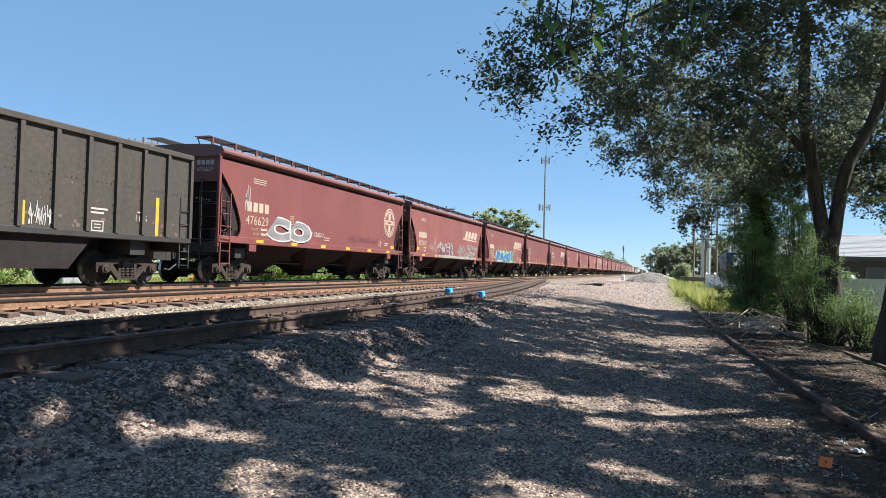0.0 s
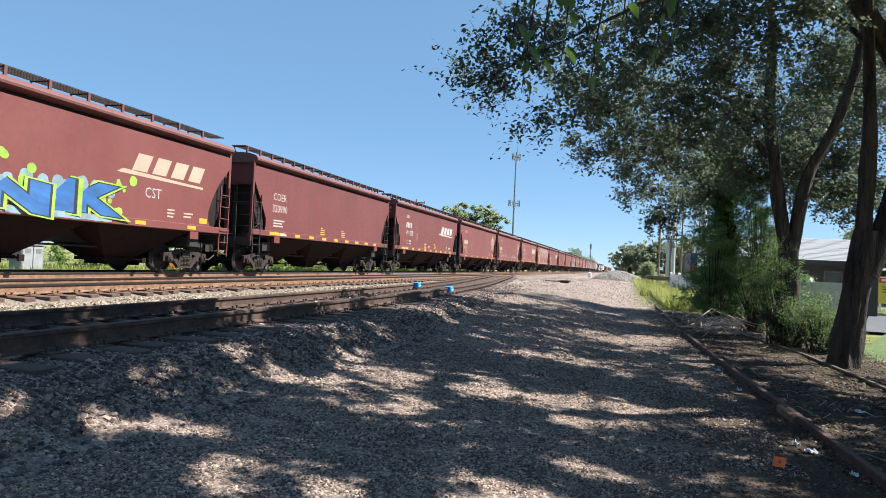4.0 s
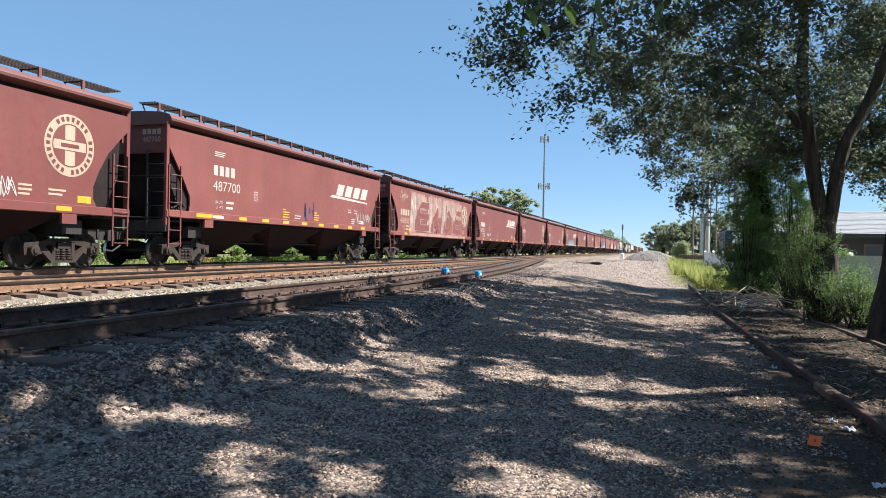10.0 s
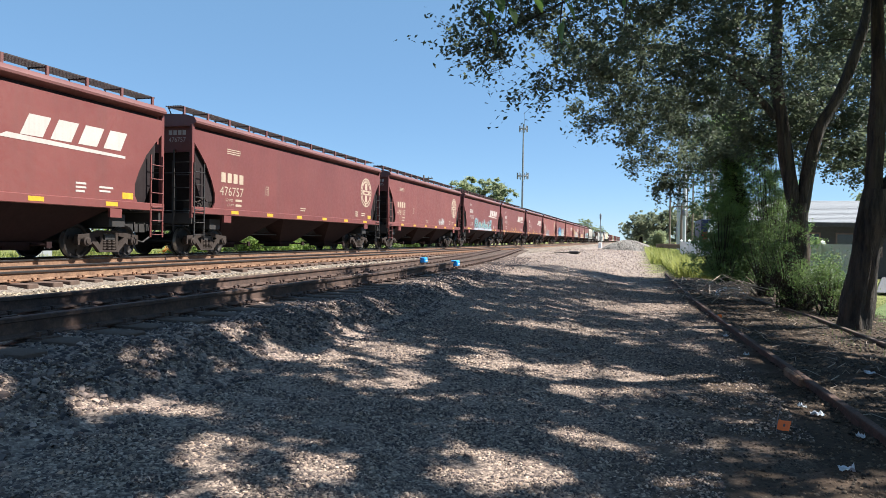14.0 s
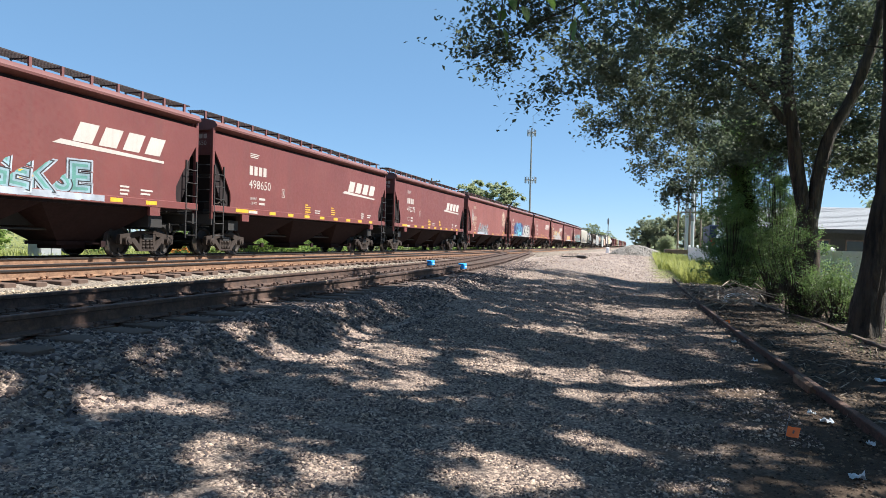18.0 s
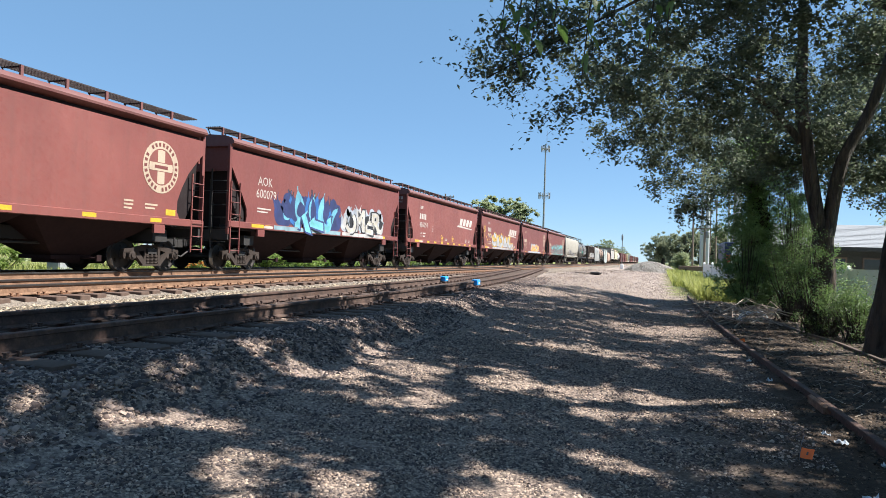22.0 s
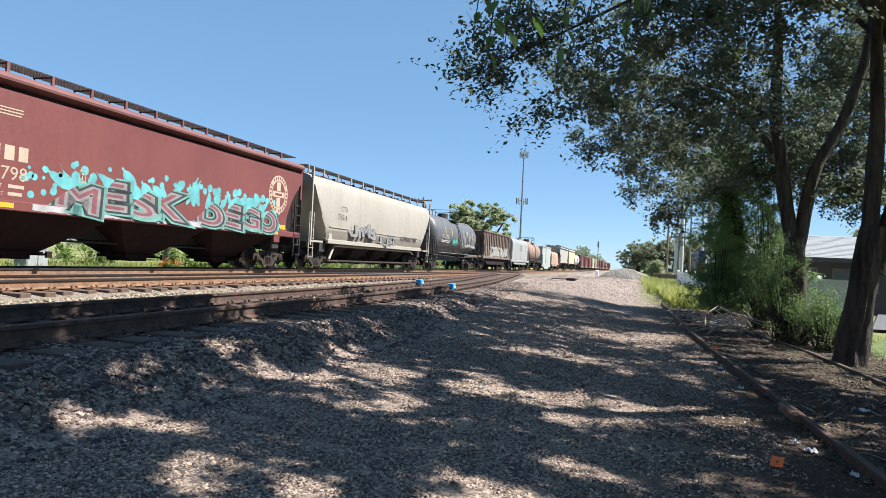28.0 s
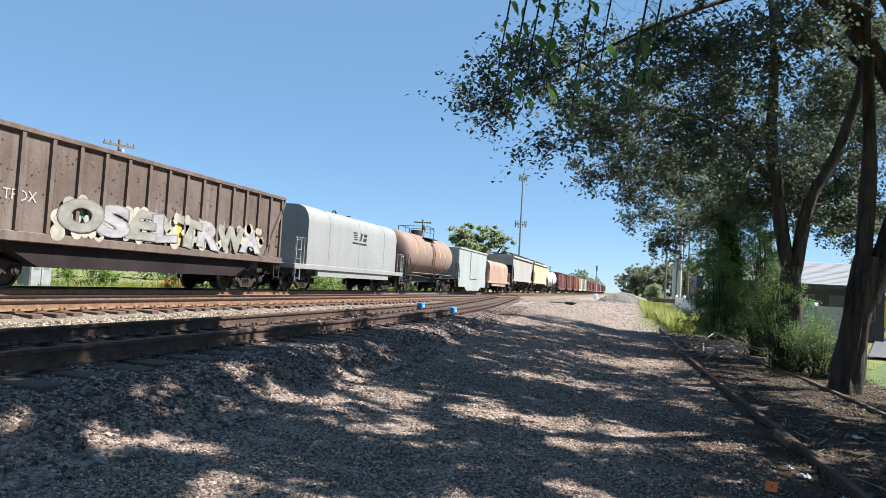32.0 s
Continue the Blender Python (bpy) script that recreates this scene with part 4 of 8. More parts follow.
def frame_mesh(half):
    f = Form()
    f.box(-0.32, 0.32, -half + 0.1, half - 0.1, 0.80, 1.12)
    for s in (-1, 1):
        f.box(-1.58, 1.58, s * (half - 0.12) - 0.10, s * (half - 0.12) + 0.10, 1.02, 1.34)
        f.box(-1.35, 1.35, s * (half - 1.65) - 0.3, s * (half - 1.65) + 0.3, 0.86, 1.2)
        f.box(-1.5, 1.5, s * (half - 0.5) - 0.28, s * (half - 0.5) + 0.28, 1.30, 1.335)
        for x in (-0.7, 0.7):
            f.box(x - 0.05, x + 0.05, min(s * (half - 0.3), s * (half - 0.4)), max(s * (half - 0.3), s * (half - 0.4)), 1.3, 3.2)
        f.tube([(0.9, s * (half - 0.75), 1.5), (0.9, s * (half - 1.25), 1.5)], 0.16, 10)
    f.tube([(0.55, -half + 2, 0.72), (0.55, half - 2, 0.72)], 0.03, 6)
    return f.mesh("centre_sill", M_BLACK)


def brake_mesh():
    f = Form()
    f.tube([(0, -0.3, 0), (0, 0.25, 0)], 0.14, 12)
    f.box(-0.1, 0.15, 0.3, 0.62, -0.14, 0.16)
    f.tube([(0.1, 0.3, 0.1), (0.2, 0.0, 0.24), (0.15, -0.3, 0.1)], 0.025, 6)
    f.box(-0.15, 0.12, -0.6, -0.42, -0.1, 0.1)
    return f.mesh("brake_gear", M_TRUCK)


def post_mesh(red):
    return Form().soft_box(-0.05, 0.05, -0.06, 0.06, 1.2, 4.16, 0.01).mesh("corner_post", red)


def hand_rail_mesh(mat):
    f = Form()
    f.tube([(-1.55, 0, 2.62), (1.55, 0, 2.62)], 0.016, 6)
    f.tube([(-1.55, 0, 1.42), (1.55, 0, 1.42)], 0.016, 6)
    for x in (-0.55, 0.95):
        f.box(x - 0.02, x + 0.02, -0.02, 0.02, 0.75, 3.35)
    for i in range(6):
        f.tube([(0.95, -0.02, 0.95 + i * 0.4), (1.52, -0.02, 0.95 + i * 0.4)], 0.013, 5)
    return f.mesh("end_rail", mat)


def hopper(label, half, kind, tone, roof=None, group="grain hopper cars"):
    red = M_REDS[tone] if isinstance(tone, int) else tone
    roof = roof or (M_ROOF_RED if isinstance(tone, int) else tone)
    k = (half, kind, red.name)
    car = thing("covered_hopper_car", label, "freight car", group=group)
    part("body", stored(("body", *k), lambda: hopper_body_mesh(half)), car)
    for s in (1, -1):
        turn = pose(0, 0, 0, 0, 0, 0 if s > 0 else 180)
        part("side_sheet", stored(("sheet", *k), lambda: side_sheet_mesh(half, kind, red)), car, at=turn)
        part("side_sill", stored(("sill", half, red.name, kind), lambda: sill_mesh(half, red, 0.0 if kind == "A" else 0.09)), car, at=turn)
        part("running_board", stored(("board", half, roof.name, kind), lambda: running_board_mesh(half, roof, 1.28 if kind == "A" else 0.95)), car, at=turn)
        part("end_rail", stored(("end_rail", red.name), lambda: hand_rail_mesh(M_BLACK)), car, at=pose(0, s * (half + 0.01), 0, 0, 0, 180 if s > 0 else 0))
        for e in (1, -1):
            part("corner_post", stored(("post", red.name), lambda: post_mesh(red)), car, at=(s * (SIDE - 0.05), e * (half - 0.07), 0))
            part("ladder", stored(("ladder", red.name), lambda: ladder_mesh(red if kind == "A" else M_BLACK, 0.58, 2.95, 0.52)), car, at=pose(s * (SIDE + 0.02), e * (half - 0.10), 0, 0, 0, 0 if e < 0 else 0) @ pose(0, 0 if e < 0 else -0.52, 0))
    for e in (0, 180):
        part("end_sheet", stored(("end_sheet", red.name), lambda: Form().box(-SIDE + 0.08, SIDE - 0.08, -0.03, 0.03, 3.30, 4.14).mesh("end_sheet", red)), car, at=pose(0, (-1 if e == 0 else 1) * (half - 0.20), 0))
        part("end_step", stored(("end_step", red.name), lambda: Form().box(-0.9, 0.9, -0.03, 0.03, 3.28, 3.38).mesh("end_step", red)), car, at=pose(0, (-1 if e == 0 else 1) * (half - 0.14), 0))
    part("roof", stored(("roof", *k), lambda: roof_mesh(half, roof)), car)
    part("hatch_trough", stored(("hatch", half), lambda: hatch_mesh(half)), car)
    part("centre_sill", stored(("frame", half), lambda: frame_mesh(half)), car)
    for y in (-4.36, 0, 4.36):
        part("hopper_bay", stored("bay", bay_mesh), car, at=(0, y * (half / 8.3), 0))
    part("brake_gear", stored("brake", brake_mesh), car, at=(1.35, -half + 0.75, 1.62))
    for s in (-1, 1):
        add_truck(car, s * (half - 1.62))
    add_couplers(car, half)
    return car


def reflectors(car, half, n=6, z=1.40, x=SIDE + 0.03):
    strip = stored(("strip", x, z), lambda: film([[(0, z), (0.45, z), (0.45, z + 0.11), (0, z + 0.11)]], M_YELLOW, x + 0.004, "reflector_strip"))
    for i in range(n):
        part("reflector_strip", strip, car, at=(0, -half + 2.2 + i * (2 * half - 4.6) / (n - 1), 0))


def long_strip(car, half):
    """The long yellow and white strip at the leading end of the sill."""
    z, x = 1.49, SIDE + 0.035
    part("reflector_strip", stored(("long", half), lambda: film([[(-half + 1.35, z), (-half + 2.15, z), (-half + 2.15, z + 0.12), (-half + 1.35, z + 0.12)]], M_YELLOW, x, "reflector_strip")), car)
    part("reflector_strip", stored(("pale", half), lambda: film([[(-half + 2.17, z), (-half + 2.75, z), (-half + 2.75, z + 0.09), (-half + 2.17, z + 0.09)]], M_WHITEMARK, x, "reflector_strip")), car, "pale strip")


def end_mark_mesh():
    """The small company mark on a car's end, as plain blocks."""
    f = Form()
    for i in range(4):
        f.add([(i * 0.17, 0, 0), (i * 0.17 + 0.13, 0, 0), (i * 0.17 + 0.13, 0.15, 0), (i * 0.17, 0.15, 0)], [(0, 1, 2, 3)])
    return f.mesh("end_mark", M_WHITEMARK, smooth=False)


def red_hopper(label, number, half, kind, tone, mark, serif=True):
    """A red grain hopper with its number, data lines and company mark."""
    car = hopper(label, half, kind, tone)
    m = M_CREAMMARK if serif else M_WHITEMARK
    u = lambda v: v - half
    if kind == "A":
        name_blocks(car, u(1.62), 2.46, 0.33, m, w=0.37)
        lettering(car, number, u(1.55), 2.02, 0.44, m, wide=1.1)
        lettering(car, "LD LMT", u(1.9), 1.83, 0.13, m), lettering(car, "LT WT", u(2.0), 1.66, 0.13, m)
        bars(car, u(2.5), 1.92, (0.42, 0.38), 0.08, 0.09, m)
        a, b = (2.95, 1.59) if number == "478881" else (1.30, 1.72) if number == "482410" else (2 * half - 1.75, 1.62)
        part("yellow_patch", film([[(u(a), b), (u(a + 0.42), b), (u(a + 0.42), b + 0.17), (u(a), b + 0.17)]], M_YELLOW, SIDE + 0.004, "yellow_patch"), car)
    else:
        if number:
            name_blocks(car, u(2.22), 2.86, 0.32, m, w=0.31)
            lettering(car, number, u(2.2), 2.38, 0.45, m, wide=1.12)
        lettering(car, "LD LMT", u(2.3), 1.98, 0.13, m), lettering(car, "LT WT", u(2.35), 1.81, 0.13, m)
        bars(car, u(2.9), 2.07, (0.42, 0.38), 0.08, 0.09, m)
        bars(car, u(2.25), 3.62, (0.6, 0.55, 0.5), 0.03, 0.03, m)
        bars(car, u(6.5), 2.05, (0.25, 0.5, 0.45, 0.5, 0.4), 0.045, 0.05, M_YELLOW, name="warning_mark")
        bars(car, u(9.0), 2.05, (0.25, 0.4, 0.45, 0.4), 0.045, 0.05, M_YELLOW, name="warning_mark")
    end = Matrix.Translation((0, -half + 0.164, 0)) @ Matrix.Rotation(radians(90), 4, "X")
    if number:
        cu = stored(("end", number), lambda: glyph(number, 0.0, M_WHITEMARK))
        part("end_number", cu, car, at=end @ Matrix.Translation((0.62, 3.62, 0)) @ Matrix.Scale(0.15, 4))
        part("end_mark", stored("end_mark", lambda: end_mark_mesh()), car, at=end @ Matrix.Translation((0.62, 3.84, 0)))
    a, b = u(4.55), 2.52
    box = [(a, b, a + 0.22, b - 0.02), (a, b - 0.30, a + 0.22, b - 0.32), (a, b, a + 0.02, b - 0.32), (a + 0.20, b, a + 0.22, b - 0.32), (a + 0.07, b - 0.08, a + 0.15, b - 0.12), (a + 0.09, b - 0.14, a + 0.12, b - 0.25)]
    tagged(part("plate_mark", film([[(p, q), (r, q), (r, s), (p, s)] for p, q, r, s in box], m, SIDE + 0.005, "plate_mark"), car), kind="stuff")
    bars(car, u(2 * half - 3.4), 1.95, (0.35, 0.35, 0.3), 0.05, 0.05, m)
    bars(car, u(2 * half - 2.6), 1.90, (0.5, 0.4), 0.05, 0.05, m)
    bars(car, u(7.4), 1.85, (0.5, 0.45), 0.04, 0.05, m)
    if mark == "round":
        round_mark(car, u(2 * half - 2.0), 2.96, 0.74, M_CREAMMARK)
    elif mark == "wedge":
        wedge_mark(car, u(2 * half - 5.4), 2.80, m)
    reflectors(car, half, 6 if kind == "A" else 9, 1.40 if kind == "A" else 1.49)
    if kind == "B":
        long_strip(car, half)
    else:
        bars(car, u(1.95), 3.62, (0.85, 0.85, 0.8), 0.03, 0.04, m)
    return car


HA, HB = 8.36, 7.92
CARS = []      # (car, distance of its front end along the track at the start, length)


def place(car, front, half):
    CARS.append((car, front + half))
    return car


def build_hoppers():
    L = "red covered grain hopper car with cream marks"
    c = place(red_hopper(L + " and grey tags", "476629", HA, "A", 0, "round"), 19.04, HA)
    spray_word(c, "CO", -5.5, -2.4, 1.56, 2.4, G["grey"], G["white"], 11, fat=0.11, line=0.07)
    tag(c, 1.4, 5.2, 1.72, 2.12, 12, G["plum"], 10, 0.02)
    lettering(c, "IY CBSOUL", -2.2, 1.84, 0.26, G["white"], name="tag")
    tag(c, -7.0, -6.6, 2.5, 3.3, 2, G["white"], 13, 0.03)
    c = place(red_hopper(L + ", pink and grey graffiti", "482410", HA, "A", 2, "wedge"), 36.9, HA)
    tag(c, -5.0, -3.0, 1.65, 2.3, 14, G["blush"], 14, 0.016), tag(c, -4.8, -3.2, 1.75, 2.2, 10, G["blush"], 54, 0.014)
    spray_word(c, "SOER", -3.0, 0.1, 1.56, 2.32, M_REDS[1], G["black"], 15, G["sage"], rim=G["silver"], line=0.03, fat=0.05)
    spray_word(c, "GRDC", 1.3, 5.6, 1.56, 2.42, G["pink"], G["seafoam"], 16, line=0.06)
    sill_wash(c, -3.0, 6.0, G["sage"], 17)
    lettering(c, "MSP", 6.15, 2.02, 0.42, G["white"], name="tag")
    c = place(red_hopper(L + ", blue and lime graffiti", "476102", HA, "A", 0, "wedge"), 54.9, HA)
    spray_word(c, "PANIK", -4.5, 2.9, 1.56, 2.42, G["blue"], G["black"], 17, G["steel"], rim=G["lime"], tilt=2, line=0.03, fat=0.115, lean=0.15, wave=0.02)
    sill_wash(c, -4.3, 2.6, G["steel"], 18)
    tagged(part("lime_spray", film(blobs(random.Random(5), -5.8, 3.4, 1.6, 2.75, 40, 0.05, 0.16), G["lime"], SIDE + 0.005, "lime_spray"), c, "lime spray drops"), kind="stuff")
    lettering(c, "CST", 3.9, 2.2, 0.42, G["white"], name="tag")
    c = place(hopper("dark red covered hopper car with small white lettering", HB - 0.25, "B", 1), 73.12, HB - 0.25)
    lettering(c, "COER", -6.1, 2.86, 0.42, M_WHITEMARK), lettering(c, "320990", -6.15, 2.40, 0.42, M_WHITEMARK)
    bars(c, -6.0, 2.1, (0.9, 0.7, 0.8), 0.05, 0.06, M_WHITEMARK), reflectors(c, HB - 0.25, 9, 1.49), long_strip(c, HB - 0.25)
    bars(c, -1.6, 2.05, (0.25, 0.5, 0.45, 0.5), 0.045, 0.05, M_YELLOW, name="warning_mark")
    bars(c, 0.8, 2.05, (0.25, 0.5, 0.45, 0.5), 0.045, 0.05, M_YELLOW, name="warning_mark")
    place(red_hopper(L + " and slanted mark", "491288", HB, "B", 1, "wedge", False), 89.7, HB)
    place(red_hopper(L + " and round emblem", "473993", HA, "A", 0, "round"), 106.8, HA)
    c = place(red_hopper(L + " and white tags", "476551", HA, "A", 0, "round"), 124.65, HA)
    lettering(c, "WERK OPBRK", -5.0, 1.78, 0.46, G["silver"], name="tag", wide=0.95)
    graffiti(c, -2.3, 0.6, 1.58, 2.35, 4, M_REDS[0], G["silver"], 21, None, 0.09)
    tag(c, 0.7, 4.9, 1.62, 2.1, 12, G["white"], 22, 0.02)
    c = place(red_hopper(L + " and slanted mark", "487700", HB + 0.1, "B", 2, "wedge", False), 142.8, HB + 0.1)
    tag(c, 0.2, 1.0, 1.7, 2.4, 2, G["navy"], 23, 0.06)
    tag(c, 5.1, 5.6, 1.8, 2.25, 3, G["white"], 61, 0.02), tag(c, 5.9, 6.7, 1.85, 2.3, 5, G["white"], 62, 0.018)
    bars(c, 4.2, 2.35, (0.35, 0.4), 0.04, 0.07, M_WHITEMARK), bars(c, 4.9, 2.35, (0.35, 0.35), 0.04, 0.07, M_WHITEMARK)
    part("pale_plate", film([[(5.65, 1.74), (6.0, 1.74), (6.0, 1.86), (5.65, 1.86)]], G["white"], SIDE + 0.004, "pale_plate"), c, "pale card stuck to the side")
    c = place(red_hopper("red covered grain hopper car, tall faded white overpaint", "478881", HA, "A", 2, "none"), 160.2, HA)
    brush = random.Random(24)
    wash, pale, bright, base = [], [], [], []
    for y0, y1, count, floor in ((-5.05, -4.0, 44, 1.58), (-3.95, -2.3, 20, 2.9), (-1.95, -1.0, 34, 1.58), (-0.95, 0.9, 18, 2.6), (1.0, 1.95, 34, 1.58), (2.0, 3.4, 16, 2.7), (3.4, 4.25, 32, 1.58), (4.3, 5.6, 16, 2.7)):
        for i in range(count // 4):
            y, w = y0 + (y1 - y0) * (i + 0.5) * 4 / count, (y1 - y0) * brush.uniform(0.35, 0.62) * 4 / count
            levels = [floor + (brush.uniform(3.72, 3.92) - floor) * j / 6 for j in range(7)]
            mid = [(y - 0.30 * ((3.9 - z) / 2.3) ** 2, z) for z in levels]
            base.append([(p - w * brush.uniform(0.8, 1.1), z) for p, z in mid] + [(p + w * brush.uniform(0.8, 1.1), z) for p, z in reversed(mid)])
        for i in range(count):
            y, w = brush.uniform(y0, y1), brush.uniform(0.012, 0.055)
            top, low = brush.uniform(3.6, 3.95), floor + 0.5 * brush.random() ** 3
            sway = [brush.uniform(-0.03, 0.03) for _ in range(7)]
            mid = [(y - 0.30 * ((top - z) / 2.3) ** 2 + sway[j], z) for j, z in enumerate(low + (top - low) * j / 6 for j in range(7))]
            thick = [0.25] + [brush.uniform(0.6, 1.2) for _ in range(5)] + [0.3]
            (wash if i % 5 < 3 else pale if i % 5 == 3 else bright).append([(p - w * k, z) for (p, z), k in zip(mid, thick)] + [(p + w * k, z) for (p, z), k in reversed(list(zip(mid, thick)))])
    tagged(part("thin_wash", film(base, G["blush"], SIDE + 0.0001, "thin_wash"), c, "thin pinkish white overpaint"), kind="stuff")
    tagged(part("bright_streaks", film(bright, G["worn"], SIDE + 0.0012, "bright_streaks"), c, "brighter drips in the overpaint"), kind="stuff")
    tagged(part("white_wash", film(wash, G["wash"], SIDE + 0.0005, "white_wash"), c, "streaky faded white overpaint"), kind="stuff")
    tagged(part("pink_wash", film(pale, G["blush"], SIDE + 0.0008, "pink_wash"), c, "streaky thin overpaint"), kind="stuff")
    for k, (ch, a, b, z0, z1) in enumerate((("E", -4.3, -1.9, 1.66, 3.45), ("R", -1.4, 0.5, 1.62, 3.6), ("D", 1.3, 2.9, 1.62, 3.5), ("E", 3.4, 5.3, 1.64, 3.4))):
        spray_word(c, ch, a, b, z0, z1, M_REDS[2], G["wash"], 24 + k, tilt=1, lean=0.04, fat=0.06, line=0.010, wave=0)
    sill_wash(c, -5.4, 6.0, G["blush"], 25)
    tag(c, -7.0, -6.0, 3.2, 3.9, 2, G["blush"], 26, 0.06)
    round_mark(c, HA * 2 - 2.0 - HA, 2.96, 0.74, M_CREAMMARK)
    c = place(red_hopper(L + " and a silver tag", "480922", HA + 0.05, "A", 0, "wedge", False), 178.25, HA + 0.05)
    graffiti(c, -4.85, -3.4, 1.6, 2.1, 3, G["silver"], G["grey"], 25, None, 0.16)
    place(red_hopper(L + " and round emblem", "476757", HA, "A", 1, "round"), 196.4, HA)
    c = place(red_hopper(L + " and a white tag", "478105", HA, "A", 0, "round"), 214.5, HA)
    tag(c, 2.0, 3.5, 1.65, 2.1, 4, G["white"], 26, 0.06)
    c = place(red_hopper(L + " and sky-blue graffiti", "497650", HB - 0.14, "B", 1, "wedge", False), 232.4, HB - 0.14)
    spray_word(c, "SHVRANGEKSE", -3.7, 3.3, 1.62, 2.46, G["steel"], G["black"], 27, shine=G["seafoam"], rim=G["haze"], line=0.035)
    sill_wash(c, -4.2, 3.8, G["haze"], 28, up=0.09)
    place(red_hopper(L + " and slanted mark", "498650", HB, "B", 1, "wedge", False), 248.7, HB)
    place(red_hopper(L + " and slanted mark", "492278", HB - 0.05, "B", 1, "wedge", False), 265.92, HB - 0.05)
    c = place(red_hopper(L + " and grey-white graffiti", "478837", HA - 0.05, "A", 2, "round"), 282.95, HA - 0.05)
    spray_word(c, "KOEX", -4.5, -1.0, 1.56, 2.34, G["grey"], G["black"], 28, rim=G["haze"], line=0.05)
    sill_wash(c, -4.9, -1.0, G["haze"], 29)
    tag(c, -6.9, -6.3, 2.3, 3.5, 2, G["white"], 29, 0.03)
    c = place(hopper("red covered hopper car with navy, sky-blue and bone-white graffiti", HB - 0.1, "B", 0), 300.86, HB - 0.1)
    lettering(c, "AOK", -6.1, 3.0, 0.45, M_WHITEMARK), lettering(c, "600079", -6.2, 2.55, 0.45, M_WHITEMARK)
    bars(c, -6.1, 2.2, (0.9, 0.7), 0.05, 0.06, M_WHITEMARK), reflectors(c, HB - 0.1, 9, 1.49), long_strip(c, HB - 0.1)
    spray_fan(c, -5.1, 0.8, 1.62, 3.5, 26, (G["navy"], G["blue"], G["navy"], G["sky"], G["navy"]), G["black"], 30)
    rng = random.Random(44)
    tagged(part("graffiti_cloud", film(blobs(rng, -4.7, 0.4, 1.82, 2.75, 60, 0.18, 0.34), G["navy"], SIDE + 0.0002, "graffiti_cloud"), c, "dark blue painted ground"), kind="stuff")
    tagged(part("graffiti_cloud", film(blobs(rng, 1.1, 5.3, 1.85, 2.65, 60, 0.18, 0.36), G["haze"], SIDE + 0.0003, "graffiti_cloud"), c, "pale painted ground"), kind="stuff")
    spray_word(c, "RLS", -3.4, -0.4, 1.64, 3.15, G["sky"], G["navy"], 30, shine=G["teal"], lean=0.25, tilt=12, line=0.05)
    spray_fan(c, 0.7, 5.7, 1.62, 3.1, 24, (G["haze"], G["white"], G["black"]), G["haze"], 32)
    spray_word(c, "OMER", 1.1, 5.3, 1.64, 2.85, G["white"], G["black"], 31, shine=G["bone"], line=0.06)
    sill_wash(c, -5.0, 0.6, G["steel"], 33, up=0.09), sill_wash(c, 0.8, 5.6, G["white"], 34, up=0.09)
    place(red_hopper(L + " and slanted mark", "486094", HB, "B", 2, "wedge", False), 317.85, HB)
    c = place(red_hopper(L + ", gold and silver graffiti", "497260", HB + 0.02, "B", 0, "wedge", False), 335.1, HB + 0.02)
    spray_word(c, "CaDaR", -4.3, 3.3, 1.66, 2.78, G["haze"], G["black"], 32, G["gold"], shine=G["silver"], rim=G["gold"], line=0.03, fat=0.11, tilt=4)
    spray_word(c, "BA", 3.4, 5.0, 1.64, 2.12, G["silver"], G["black"], 33, rim=G["gold"])
    tagged(part("gold_spray", film(blobs(random.Random(34), -6.6, 5.6, 1.6, 2.75, 60, 0.03, 0.10), G["gold"], SIDE + 0.004, "gold_spray"), c, "gold spray drops"), kind="stuff")
    sill_wash(c, -4.2, 4.8, G["silver"], 35, up=0.09), lettering(c, "BA", -7.15, 2.75, 0.75, G["gold"], name="tag", wide=0.8), lettering(c, "F", -6.85, 2.3, 0.5, G["gold"], name="tag")
    c = place(red_hopper(L + " and orange graffiti", "474398", HA, "A", 1, "round"), 352.25, HA)
    spray_word(c, "SWOP", -2.8, 2.4, 1.56, 2.35, G["orange"], G["bone"], 33, G["haze"], shine=G["gold"], line=0.05)
    sill_wash(c, -4.4, 3.6, G["haze"], 37)
    c = place(red_hopper(L + ", turquoise and grey graffiti", "471798", HA, "A", 1, "round"), 370.2, HA)
    drops = random.Random(38)
    flames = blobs(drops, -5.0, 6.4, 2.1, 2.75, 70, 0.06, 0.17) + blobs(drops, -5.5, -4.5, 1.75, 2.45, 14, 0.04, 0.11) + blobs(drops, 5.8, 6.6, 1.5, 2.3, 10, 0.08, 0.2)
    tagged(part("graffiti_cloud", film(flames, G["teal"], SIDE + 0.001, "graffiti_cloud"), c, "turquoise spray-painted flames"), kind="stuff")
    spray_fan(c, -5.0, 6.4, 2.0, 2.95, 24, (G["teal"],), G["teal"], 39)
    spray_word(c, "MESK DEGO", -4.5, 6.1, 1.54, 2.40, G["grey"], G["black"], 34, shine=G["plum"], rim=G["seafoam"], line=0.06, tilt=5, lean=0.25)
    sill_wash(c, -5.2, 6.2, G["silver"], 40)


build_hoppers()

